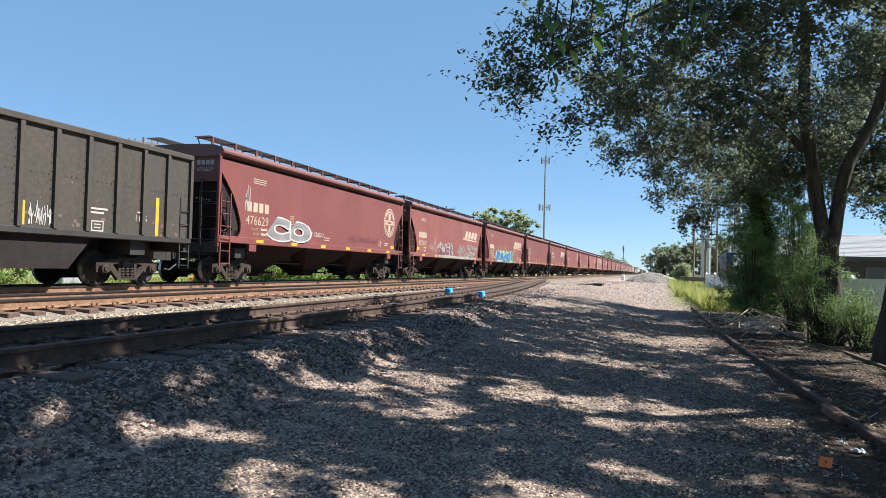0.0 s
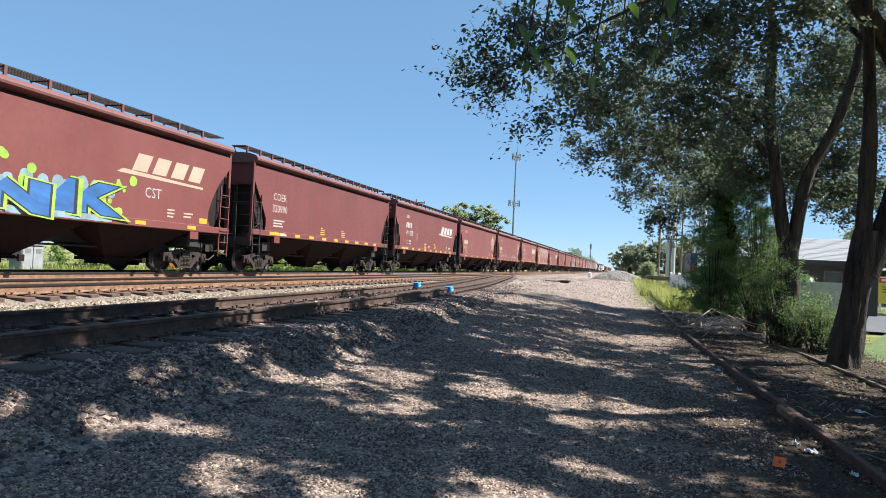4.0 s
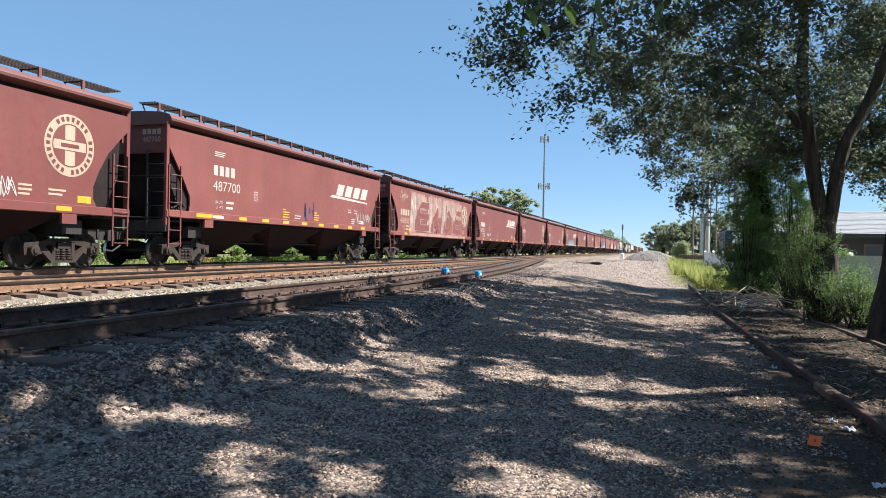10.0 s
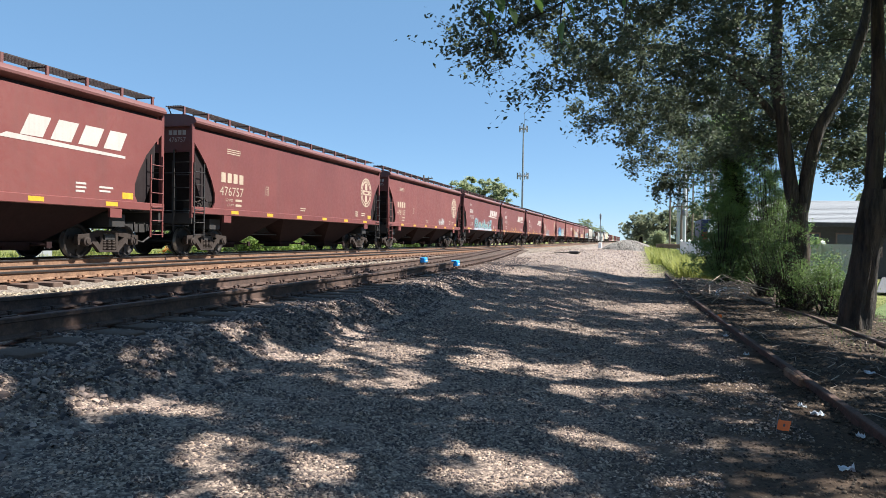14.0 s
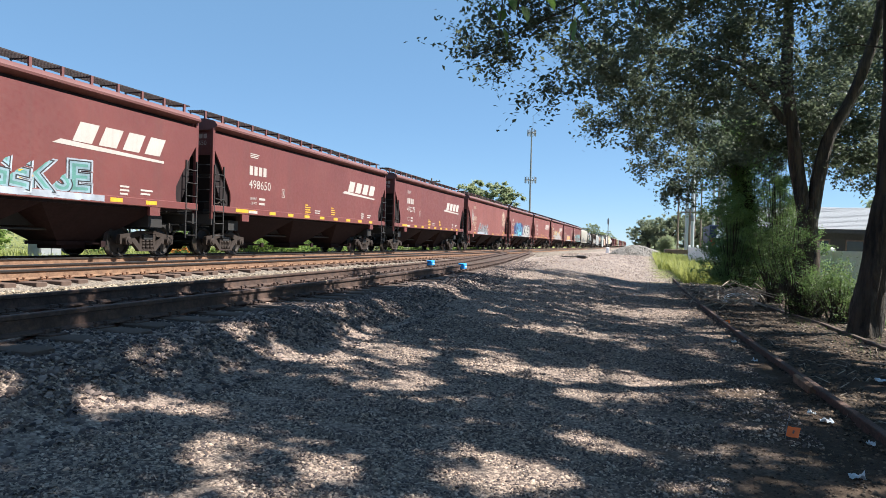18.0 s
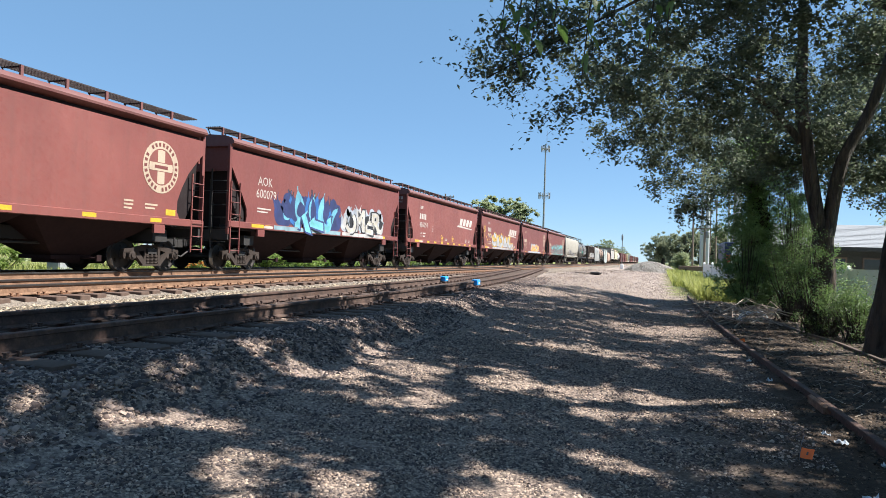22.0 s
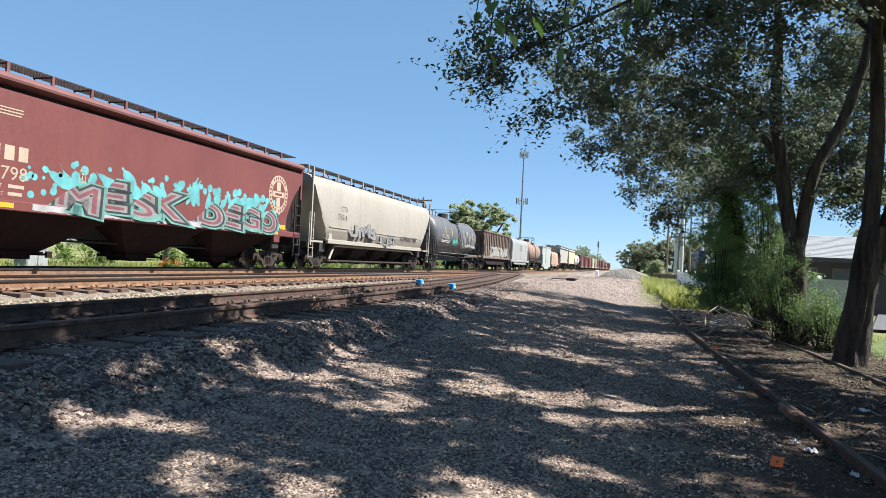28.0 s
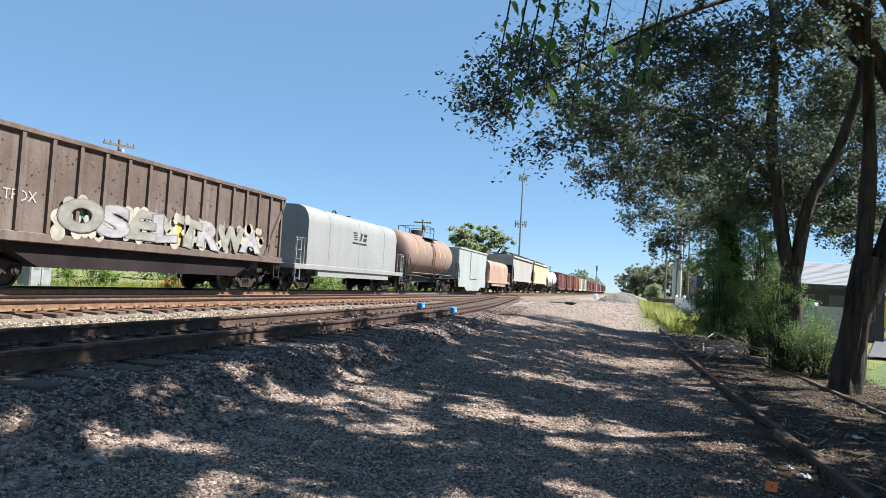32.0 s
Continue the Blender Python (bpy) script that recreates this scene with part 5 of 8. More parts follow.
# ---- the other kinds of car ----
def frame_under(car, half, z=1.12, truck_in=1.7, x=1.45, rungs=M_BLACK):
    """Underframe, trucks, couplers and end steps that most cars share."""
    def make():
        f = Form()
        f.box(-0.3, 0.3, -half + 0.05, half - 0.05, 0.72, z)
        f.box(-x, x, -half, -half + 0.2, z - 0.25, z)
        f.box(-x, x, half - 0.2, half, z - 0.25, z)
        for s in (-1, 1):
            f.box(-x + 0.1, x - 0.1, s * (half - truck_in) - 0.28, s * (half - truck_in) + 0.28, 0.84, z)
        return f.mesh("underframe", M_BLACK)
    part("underframe", stored(("uf", half, z, truck_in, x), make), car)
    for s in (-1, 1):
        add_truck(car, s * (half - truck_in))
    add_couplers(car, half)
    for sx in (-1, 1):
        for e in (-1, 1):
            part("end_ladder", stored(("step", rungs.name, round(z, 2)), lambda: ladder_mesh(rungs, 0.5, z + 1.3, 0.42)), car,
                 at=pose(sx * (x + 0.06), e * (half - 0.06) - (0.42 if e > 0 else 0), 0))


def coal_gondola():
    half = 7.95
    car = thing("coal_gondola_car", "grey-brown steel coal gondola car with riveted panels and posts", "freight car", group="freight cars")
    side = Form()
    side.prism([(-half + 0.05, 3.75), (-half + 0.05, 1.38), (half - 1.0, 1.38), (half - 0.05, 1.38), (half - 0.05, 3.75)], "x", 1.50, 1.54)
    rivets = Form()
    posts = [6.85 - 0.965 * i for i in range(15)] + [half - 0.08, -half + 0.08]
    for y in posts:
        for dy in (-0.11, 0.11):
            for j in range(11):
                z = 1.5 + j * 0.2
                rivets.box(1.54, 1.555, y + dy - 0.014, y + dy + 0.014, z - 0.014, z + 0.014)
        for j in range(5):
            rivets.box(1.54, 1.553, y + 0.3 + j * 0.16, y + 0.33 + j * 0.16, 2.62, 2.65)
    for s in (1, -1):
        t = pose(0, 0, 0, 0, 0, 0 if s > 0 else 180)
        part("side_panel", side.mesh("side_panel", M_COAL), car, at=t)
        part("rivets", rivets.mesh("rivets", M_COAL, smooth=False), car, at=t)
        part("top_rail", Form().soft_box(1.46, 1.62, -half, half, 3.70, 3.86, 0.02), car, at=t, materials=(M_COAL,))
        part("bottom_rail", Form().soft_box(1.48, 1.60, -half, half, 1.22, 1.38, 0.02), car, at=t, materials=(M_BLACK,))
        for y in posts:
            part("side_post", stored("coalpost", lambda: Form().prism([(1.54, 1.38), (1.62, 1.38), (1.62, 3.7), (1.54, 3.7)], "y", -0.06, 0.06).mesh("side_post", M_COAL)), car, at=pose(0, s * y, 0, 0, 0, 0 if s > 0 else 180))
    for e in (-1, 1):
        part("end_wall", Form().box(-1.5, 1.5, e * (half - 0.05) - 0.03, e * (half - 0.05) + 0.03, 2.2, 3.8), car, materials=(M_COAL,))
    part("floor", Form().box(-1.5, 1.5, -half + 0.05, half - 0.05, 1.30, 1.38), car, materials=(M_COAL,))
    tub = Form()
    tub.prism([(-half + 3.6, 1.3), (half - 3.6, 1.3), (half - 4.4, 0.45), (-half + 4.4, 0.45)], "x", -1.45, 1.45)
    part("belly", tub, car, materials=(M_UNDER,))
    frame_under(car, half, 1.25, 2.0, 1.48)
    for y, z0, z1 in ((-6.2, 1.4, 1.9), (-3.0, 1.4, 1.9), (-0.4, 1.4, 1.9), (2.08, 1.42, 1.96), (3.92, 1.36, 1.86), (6.42, 1.32, 2.45)):
        part("yellow_strip", film([[(y, z0), (y + 0.13, z0), (y + 0.13, z1), (y, z1)]], M_YELLOW, 1.545, "yellow_strip"), car)
    tag(car, 2.3, 2.9, 1.45, 1.95, 4, G["white"], 41, 0.02, 1.55)
    lettering(car, "1165", 5.6, 1.74, 0.24, M_WHITEMARK, 1.545)
    bars(car, 4.02, 1.98, (0.62, 0.5), 0.05, 0.05, M_WHITEMARK, 1.545), bars(car, 5.7, 2.0, (0.3,), 0.04, 0.05, M_WHITEMARK, 1.545)
    frame_mark = [(4.12, 1.66, 4.52, 1.63), (4.12, 1.42, 4.52, 1.39), (4.12, 1.66, 4.15, 1.39), (4.49, 1.66, 4.52, 1.39), (4.22, 1.58, 4.42, 1.55), (4.22, 1.50, 4.42, 1.47)]
    tagged(part("frame_mark", film([[(a, b), (c, b), (c, d), (a, d)] for a, b, c, d in frame_mark], M_WHITEMARK, 1.546, "frame_mark"), car), kind="stuff")
    spots = blobs(random.Random(40), -7.6, 7.6, 1.40, 1.75, 60, 0.02, 0.07) + blobs(random.Random(42), -7.6, 7.6, 1.5, 3.4, 40, 0.01, 0.035)
    tagged(part("rust_patch", film(spots, M_BROWN, 1.5415, "rust_patch"), car, "rust-brown patches"), kind="stuff")
    return place(car, 17.75 - 2 * half, half)


def cylinder_hopper(front, half, material, label):
    """A rounded-side covered hopper: barrel body, white skirt, round outlets."""
    car = thing("covered_hopper_car", label, "freight car", group="freight cars")
    sec = [(1.46, 1.42), (1.52, 1.6), (1.56, 1.9), (1.58, 2.2), (1.60, 2.5), (1.605, 2.8), (1.60, 3.1), (1.58, 3.4), (1.54, 3.7), (1.50, 3.9), (1.38, 4.12), (0.9, 4.30), (0, 4.36)]
    full = sec + [(-x, z) for x, z in sec[::-1][1:]] + [(-1.0, 1.36), (1.0, 1.36)]
    f = Form()
    rings = []
    ends = ((0.25, 3.75), (0.6, 3.25), (1.15, 2.45), (1.6, 1.95), (1.85, 1.36))
    for y, low in [(-half + a, b) for a, b in ends] + [(half - a, b) for a, b in ends[::-1]]:
        rings.append([(x, y, max(z, low)) for x, z in full])
    f.loft(rings, caps=True)
    part("barrel_body", f, car, materials=(material,))
    for s in (1, -1):
        t = pose(0, 0, 0, 0, 0, 0 if s > 0 else 180)
        part("skirt", Form().soft_box(1.46, 1.60, -half + 1.9, half - 1.9, 1.22, 1.42, 0.02), car, at=t, materials=(material,))
        part("end_gusset", Form().prism([(-half + 2.0, 1.3), (-half + 2.45, 1.3), (-half + 2.45, 2.1), (-half + 2.25, 2.1)], "x", 1.46, 1.54), car, at=t, materials=(material,))
        lower = [(1.466, 1.44), (1.526, 1.6), (1.564, 1.86)]
        part("lower_panel", Form().loft([[(x, y, z) for x, z in lower + [(x - 0.02, z) for x, z in lower[::-1]]] for y in (-half + 1.9, half - 1.9)], caps=True), car, "cream paint gone grey with road dirt", at=t, materials=(M_CREAM_DIRTY,))
        part("side_band", Form().box(1.575, 1.60, -half + 2.0, half - 2.0, 1.98, 2.04), car, at=t, materials=(material,))
        part("running_board", stored(("board", half, material.name, "C"), lambda: running_board_mesh(half - 0.2, material, 1.6)), car, at=pose(0, 0, -0.12, 0, 0, 0 if s > 0 else 180))
        part("discharge_pipe", Form().tube([(1.35, -half + 2.6, 0.5), (1.35, -half + 3.1, 1.12), (1.35, -half + 3.5, 1.16), (1.35, half - 3.5, 1.16), (1.35, half - 3.0, 1.0)], 0.06, 8), car, at=t, materials=(material,))
        part("low_pipe", Form().tube([(1.2, -half + 2.7, 0.42), (1.2, half - 2.7, 0.42)], 0.05, 8), car, at=t, materials=(M_TRUCK,))
        for e in (-1, 1):
            part("corner_post", Form().box(1.50, 1.58, e * (half - 0.15) - 0.05, e * (half - 0.15) + 0.05, 1.1, 4.5), car, at=t, materials=(material,))
            part("platform", Form().box(0.3, 1.55, e * (half - 0.75) - 0.7, e * (half - 0.75) + 0.7, 1.24, 1.32), car, at=t, materials=(material,))
    part("hatch_trough", stored(("hatch", half), lambda: hatch_mesh(half)), car, at=(0, 0, -0.14))
    for y in (-4.6, -1.55, 1.55, 4.6):
        g = Form()
        g.loft([[(x * 0.35, y + a * 0.45, 0.42) for x, a in ((-1, -1), (1, -1), (1, 1), (-1, 1))], [(x * 1.25, y + a * 1.5, 1.42) for x, a in ((-1, -1), (1, -1), (1, 1), (-1, 1))]], caps=True)
        g.tube([(-0.9, y, 0.42), (0.9, y, 0.42)], 0.13, 10)
        part("hopper_bay", g, car, materials=(M_UNDER,))
    frame_under(car, half, 1.24, 1.8, 1.45, material)
    return place(car, front, half)


def tank_car(front, half, radius, zc, material, label):
    car = thing("tank_car", label, "freight car", group="freight cars")
    f = Form()
    prof = [(0.02, -half + 0.78), (radius * 0.45, -half + 0.82), (radius * 0.76, -half + 0.93), (radius * 0.90, -half + 1.06), (radius * 0.975, -half + 1.22), (radius, -half + 1.42)]
    prof = prof + [(r, -y) for r, y in reversed(prof)]
    f.lathe(prof, (0, 0, zc), "y", 40)
    part("tank_shell", f, car, materials=(material,))
    for y in (-half + 3.2, half - 3.2, 0.1):
        part("weld_band", Form().lathe([(radius, -0.03), (radius + 0.012, -0.03), (radius + 0.012, 0.03), (radius, 0.03)], (0, y, zc), "y", 40), car, materials=(material,))
    top = zc + radius
    dome = Form()
    dome.lathe([(0.42, -0.1), (0.42, 0.32), (0.36, 0.36), (0.05, 0.38)], (0, 0, top), "z", 18)
    part("dome", dome, car, materials=(M_BLACK,))
    for x, y, h, r in ((0.0, 0.9, 0.3, 0.07), (0.2, -0.9, 0.22, 0.06)):
        part("valve", Form().tube([(x, y, top - 0.05), (x, y, top + h)], r, 8), car, materials=(M_BLACK,))
    rail = Form()
    for sx in (-1, 1):
        hoop = [(sx * 0.95, -1.25, top - 0.25), (sx * 0.95, -1.25, top + 0.42), (sx * 0.95, -1.21, top + 0.54), (sx * 0.95, -1.09, top + 0.6), (sx * 0.95, 1.09, top + 0.6), (sx * 0.95, 1.21, top + 0.54), (sx * 0.95, 1.25, top + 0.42), (sx * 0.95, 1.25, top - 0.25)]
        rail.tube(hoop, 0.028, 6)
        rail.tube([(sx * 0.95, -1.25, top + 0.18), (sx * 0.95, 1.25, top + 0.18)], 0.018, 6)
        rail.tube([(sx * 0.95, 0.3, top - 0.25), (sx * 0.95, 0.3, top + 0.6)], 0.02, 6)
        rail.box(sx * 0.95 - 0.3, sx * 0.95 + 0.3, -1.3, 1.3, top - 0.28, top - 0.24)
    for y in (-1.25, 1.25):
        rail.tube([(-0.95, y, top + 0.42), (-0.85, y, top + 0.56), (0.85, y, top + 0.56), (0.95, y, top + 0.42)], 0.02, 6)
    part("dome_railing", rail, car, materials=(M_BLACK,))
    lad = Form()
    arc = lambda a, r: ((r + 0.05) * math.cos(a), zc + (r + 0.05) * math.sin(a))
    for dy in (-0.24, 0.24):
        pts = [(1.52, dy, 0.75), (1.52, dy, 1.6)] + [(arc(a, radius)[0], dy, arc(a, radius)[1]) for a in (-0.35, 0.0, 0.35, 0.7, 1.05)]
        lad.tube(pts, 0.022, 6)
    for i in range(4):
        lad.tube([(1.52, -0.24, 0.8 + i * 0.32), (1.52, 0.24, 0.8 + i * 0.32)], 0.016, 5)
    for i in range(6):
        a = -0.2 + i * 0.24
        lad.tube([(arc(a, radius)[0], -0.24, arc(a, radius)[1]), (arc(a, radius)[0], 0.24, arc(a, radius)[1])], 0.016, 5)
    part("side_ladder", lad, car, materials=(M_BLACK,))
    deck = Form()
    for e in (-1, 1):
        deck.box(-1.45, 1.45, min(e * half, e * (half - 1.5)), max(e * half, e * (half - 1.5)), 1.08, 1.16)
        deck.box(-0.7, 0.7, e * (half - 1.9) - 0.45, e * (half - 1.9) + 0.45, 1.1, zc - radius * 0.75)
        for sx in (-1, 1):
            deck.tube([(sx * 1.42, e * (half - 0.15), 1.1), (sx * 1.42, e * (half - 0.15), 2.2), (sx * 1.42, e * (half - 1.2), 2.2), (sx * 1.42, e * (half - 1.2), 1.1)], 0.022, 6)
            deck.tube([(sx * 1.42, e * (half - 0.1), 1.15), (sx * 1.42, e * 0.6, 1.02)], 0.025, 6)
    part("end_platform", deck, car, materials=(M_BLACK,))
    for sx in (-1, 1):
        line = Form().tube([(sx * 1.50, -half + 1.4, 1.30), (sx * 1.50, half - 1.4, 1.30)], 0.022, 6)
        for i in range(5):
            y = -half + 2.6 + i * (2 * half - 5.2) / 4
            line.tube([(sx * 1.50, y, 1.30), (sx * 1.42, y - 0.28, 1.62)], 0.016, 5)
        part("hand_line", line, car, "pale steel hand line", materials=(M_GALV,))
    for y in (-4.2, -2.3, 1.6, 3.0, 4.9):
        part("yellow_strip", Form().add([(arc(a, radius - 0.045)[0], y + dy, arc(a, radius - 0.045)[1]) for a in (-0.05, 0.1, 0.25, 0.4) for dy in (0, 0.13)], [(0, 1, 3, 2), (2, 3, 5, 4), (4, 5, 7, 6)]), car, materials=(M_YELLOW,))
    frame_under(car, half, 1.1, 1.75, 1.42)
    return place(car, front, half)


def old_gondola():
    half = 7.3
    car = thing("gondola_car", "rusty brown gondola car with dented panels and worn graffiti", "freight car", group="freight cars")
    for s in (1, -1):
        t = pose(0, 0, 0, 0, 0, 0 if s > 0 else 180)
        part("top_rail", Form().soft_box(1.48, 1.64, -half, half, 3.62, 3.76, 0.02), car, at=t, materials=(M_GONDOLA,))
        part("bottom_rail", Form().soft_box(1.46, 1.62, -half, half, 1.12, 1.36, 0.02), car, at=t, materials=(M_GONDOLA,))
        for i in range(16):
            y0 = -half + 0.35 + i * 0.875
            f = Form()
            grid = [[(1.545 - 0.012 * math.sin(math.pi * a) * math.sin(math.pi * b), y0 + 0.875 * a, 1.36 + 2.26 * b) for a in (0, .25, .5, .75, 1)] for b in (0, .2, .4, .6, .8, 1)]
            f.loft(grid, closed=False)
            part("side_panel", f, car, at=t, materials=(M_GONDOLA,))
        for i in range(17):
            y = -half + 0.35 + i * 0.875
            part("side_post", stored("gonpost", lambda: Form().prism([(1.50, 1.36), (1.62, 1.36), (1.62, 3.62), (1.50, 3.62)], "y", -0.055, 0.055).mesh("side_post", M_GONDOLA)), car, at=pose(0, s * y, 0, 0, 0, 0 if s > 0 else 180))
        part("inner_side", Form().box(1.40, 1.44, -half + 0.3, half - 0.3, 1.2, 3.7), car, at=t, materials=(M_GONDOLA,))
    for e in (-1, 1):
        f = Form()
        f.prism([(e * (half - 1.5), 1.4), (e * (half - 1.45), 1.36), (e * (half - 0.02), 3.66), (e * (half - 0.08), 3.72)], "x", -1.5, 1.5)
        part("end_slope", f, car, materials=(M_GONDOLA,))
        for sx in (-1, 1):
            part("end_brace", Form().prism([(e * (half - 1.4), 1.36), (e * (half - 1.2), 1.36), (e * half, 3.5), (e * half, 3.72)], "x", sx * 1.55, sx * 1.62), car, materials=(M_GONDOLA,))
    belly = Form()
    belly.prism([(-half + 1.6, 1.2), (-half + 3.0, 0.55), (half - 3.0, 0.55), (half - 1.6, 1.2)], "x", -1.4, 1.4)
    part("belly", belly, car, materials=(M_UNDER,))
    frame_under(car, half, 1.15, 1.7, 1.46)
    tagged(part("graffiti_cloud", film(blobs(random.Random(43), -4.2, 5.6, 1.42, 2.3, 90, 0.10, 0.24), G["worn"], 1.6225, "graffiti_cloud"), car, "worn bone-white paint"), kind="stuff")
    spray_word(car, "OSELTRWA", -4.0, 5.4, 1.42, 2.35, G["sage"], G["grey"], 44, x=1.6235, second=G["silver"], line=0.03)
    spray_fan(car, -4.2, 5.6, 1.42, 2.55, 22, (G["worn"], G["gold"], G["sage"], G["jade"], G["worn"]), G["grey"], 48, x=1.548)
    tagged(part("perforation", film(blobs(random.Random(46), -6.8, 6.8, 1.7, 3.45, 260, 0.008, 0.028), G["black"], 1.5475, "perforation"), car, "small dark holes and rust spots"), kind="stuff")
    tagged(part("rust_patch", film(blobs(random.Random(47), -6.8, 6.8, 1.5, 3.3, 50, 0.02, 0.07), M_BROWN, 1.5472, "rust_patch"), car, "rust-brown patches"), kind="stuff")
    tag(car, -3.2, -1.6, 1.5, 2.2, 3, G["jade"], 45, 0.03, 1.552)
    lettering(car, "TFOX", -5.6, 2.05, 0.36, M_WHITEMARK, 1.548)
    return place(car, 423.9, half)


def coil_car(front, half, top, material, label, mark=True):
    car = thing("coil_car", label, "freight car", group="freight cars")
    sec = [(1.52, 1.20), (1.52, top - 0.75), (1.46, top - 0.42), (1.28, top - 0.16), (0.95, top - 0.03), (0, top)]
    sec = sec + [(-x, z) for x, z in sec[::-1][1:]]
    f = Form()
    f.loft([[(x * 0.97, y0, z) for x, z in sec] if i in (0, 3) else [(x, y0, z) for x, z in sec] for i, y0 in enumerate((-half + 1.25, -half + 1.35, half - 1.35, half - 1.25))], caps=True)
    part("cover", f, car, materials=(material,))
    for y in (-half + 3.4, 0, half - 3.4):
        part("cover_rib", Form().prism([(x * 1.006, z + 0.006) for x, z in sec] + [(-1.50, 1.2), (1.50, 1.2)], "y", y - 0.03, y + 0.03), car, materials=(material,))
    part("lifting_eye", Form().tube([(0, -0.35, top - 0.02), (0, -0.2, top + 0.22), (0, 0, top + 0.3), (0, 0.2, top + 0.22), (0, 0.35, top - 0.02)], 0.05, 8).box(-0.9, 0.9, -0.06, 0.06, top, top + 0.05), car, materials=(M_BLACK,))
    part("deck", Form().soft_box(-1.58, 1.58, -half, half, 0.98, 1.20, 0.02), car, materials=(material,))
    g = Form()
    for sx in (-1, 1):
        for e in (-1, 1):
            g.tube([(sx * 1.5, e * (half - 0.1), 1.2), (sx * 1.5, e * (half - 0.1), 2.3), (sx * 1.5, e * (half - 0.9), 2.3), (sx * 1.5, e * (half - 0.9), 1.2)], 0.025, 6)
            g.tube([(sx * 1.5, e * (half - 0.5), 1.2), (sx * 1.5, e * (half - 0.5), 2.3)], 0.02, 6)
        g.box(sx * 1.45 - 0.05, sx * 1.45 + 0.05, -half + 2.4, half - 2.4, 0.70, 0.98)
    tagged(part("hand_rail", g, car, materials=(material,)), kind="stuff")
    frame_under(car, half, 1.0, 1.75, 1.5, material)
    if mark:
        out = [[(-0.9 + 0.05 * i, 3.02 - i * 0.11), (-0.35 + 0.02 * i, 3.02 - i * 0.11), (-0.40 + 0.02 * i, 2.96 - i * 0.11), (-0.95 + 0.05 * i, 2.96 - i * 0.11)] for i in range(4)]
        out += [[(-0.1, 2.62), (0.2, 2.62), (0.36, 3.02), (0.06, 3.02)], [(0.45, 2.62), (0.85, 2.62), (0.95, 2.80), (0.5, 2.80)], [(0.5, 2.86), (0.95, 2.86), (1.0, 3.02), (0.55, 3.02)]]
        part("company_mark", film(out, G["black"], 1.525, "company_mark"), car, "plain black bar mark")
        bars(car, -0.95, 2.52, (1.9,), 0.09, 0, G["black"], 1.52)
    return place(car, front, half)


def box_car(front, half, material, label, top=3.75, low=0.55, ribs=0):
    car = thing("box_car", label, "freight car", group="freight cars")
    part("body", Form().soft_box(-1.55, 1.55, -half + 0.25, half - 0.25, 1.1, top, 0.05), car, materials=(material,))
    for s in (1, -1):
        part("side_skirt", Form().prism([(-half + 0.25, 1.15), (-half + 0.25, low + 0.3), (-half + 2.6, low + 0.3), (-half + 3.2, low), (half - 3.2, low), (half - 2.6, low + 0.3), (half - 0.25, low + 0.3), (half - 0.25, 1.15)], "x", s * 1.50, s * 1.56), car, materials=(material,))
        part("eave", Form().soft_box(s * 1.58 - 0.04, s * 1.58 + 0.04, -half + 0.2, half - 0.2, top - 0.12, top + 0.02, 0.01), car, materials=(material,))
        part("door", Form().soft_box(s * 1.58 - 0.03, s * 1.58 + 0.03, -1.4, 1.4, 1.2, top - 0.2, 0.02), car, materials=(material,))
        for i in range(ribs):
            y = -half + 0.6 + i * (2 * half - 1.2) / (ribs - 1)
            part("rib", Form().box(s * 1.58 - 0.03, s * 1.58 + 0.03, y - 0.05, y + 0.05, 1.15, top - 0.1), car, materials=(material,))
    frame_under(car, half, 1.1, 1.9, 1.5)
    return place(car, front, half)


coal_gondola()
c = cylinder_hopper(387.85, 9.2, M_CREAM, "cream rounded covered hopper car with dark tags low down")
lettering(c, "CITX", -6.0, 2.80, 0.36, G["black"], 1.60), lettering(c, "775314", -6.35, 2.40, 0.36, G["black"], 1.60)
spray_word(c, "UYMB", -5.0, -1.5, 1.70, 2.40, G["grey"], G["black"], 46, line=0.02, lean=0.3, x=1.605)
spray_word(c, "JUST", -0.9, 2.0, 1.50, 1.95, G["grey"], G["black"], 47, line=0.02, fat=0.03, lean=0.3, x=1.603)
tag(c, 3.0, 6.2, 1.75, 2.05, 9, G["black"], 48, 0.03)
c = tank_car(407.4, 7.6, 1.48, 2.68, M_TANK, "dark grey tank car with railed dome and white smeared tags")
lettering(c, "GATX 37011", -5.1, 2.38, 0.40, M_WHITEMARK, 1.475), bars(c, -5.3, 2.24, (2.6, 2.2), 0.05, 0.06, M_WHITEMARK, 1.462)
smear = []
for y, shape in ((1.0, [(0, 0), (0.35, 1.25), (0.6, 1.1), (0.7, 0)]), (2.1, [(0, 0.1), (0.1, 1.2), (0.45, 1.3), (0.95, 0.75), (0.85, 0.2), (0.2, 0.1)]),
                 (3.5, [(0.1, 0.1), (0, 1.2), (0.3, 1.0), (0.75, 0.95)]), (4.5, [(0, 0.1), (0.1, 1.0)]), (4.9, [(0.7, 0.95), (0, 0.45), (0.85, 0.1)]), (2.0, [(0, 0.12), (1.6, 0.2), (3.4, 0.1)])):
    for k in range(9):
        dx, dz = 0.09 * math.sin(k * 2.4), 0.07 * math.cos(k * 3.7)
        smear += thick(curl([(y + a + dx, 1.85 + b * 0.95 + dz) for a, b in shape], 3), 0.018 + 0.012 * (k % 3))
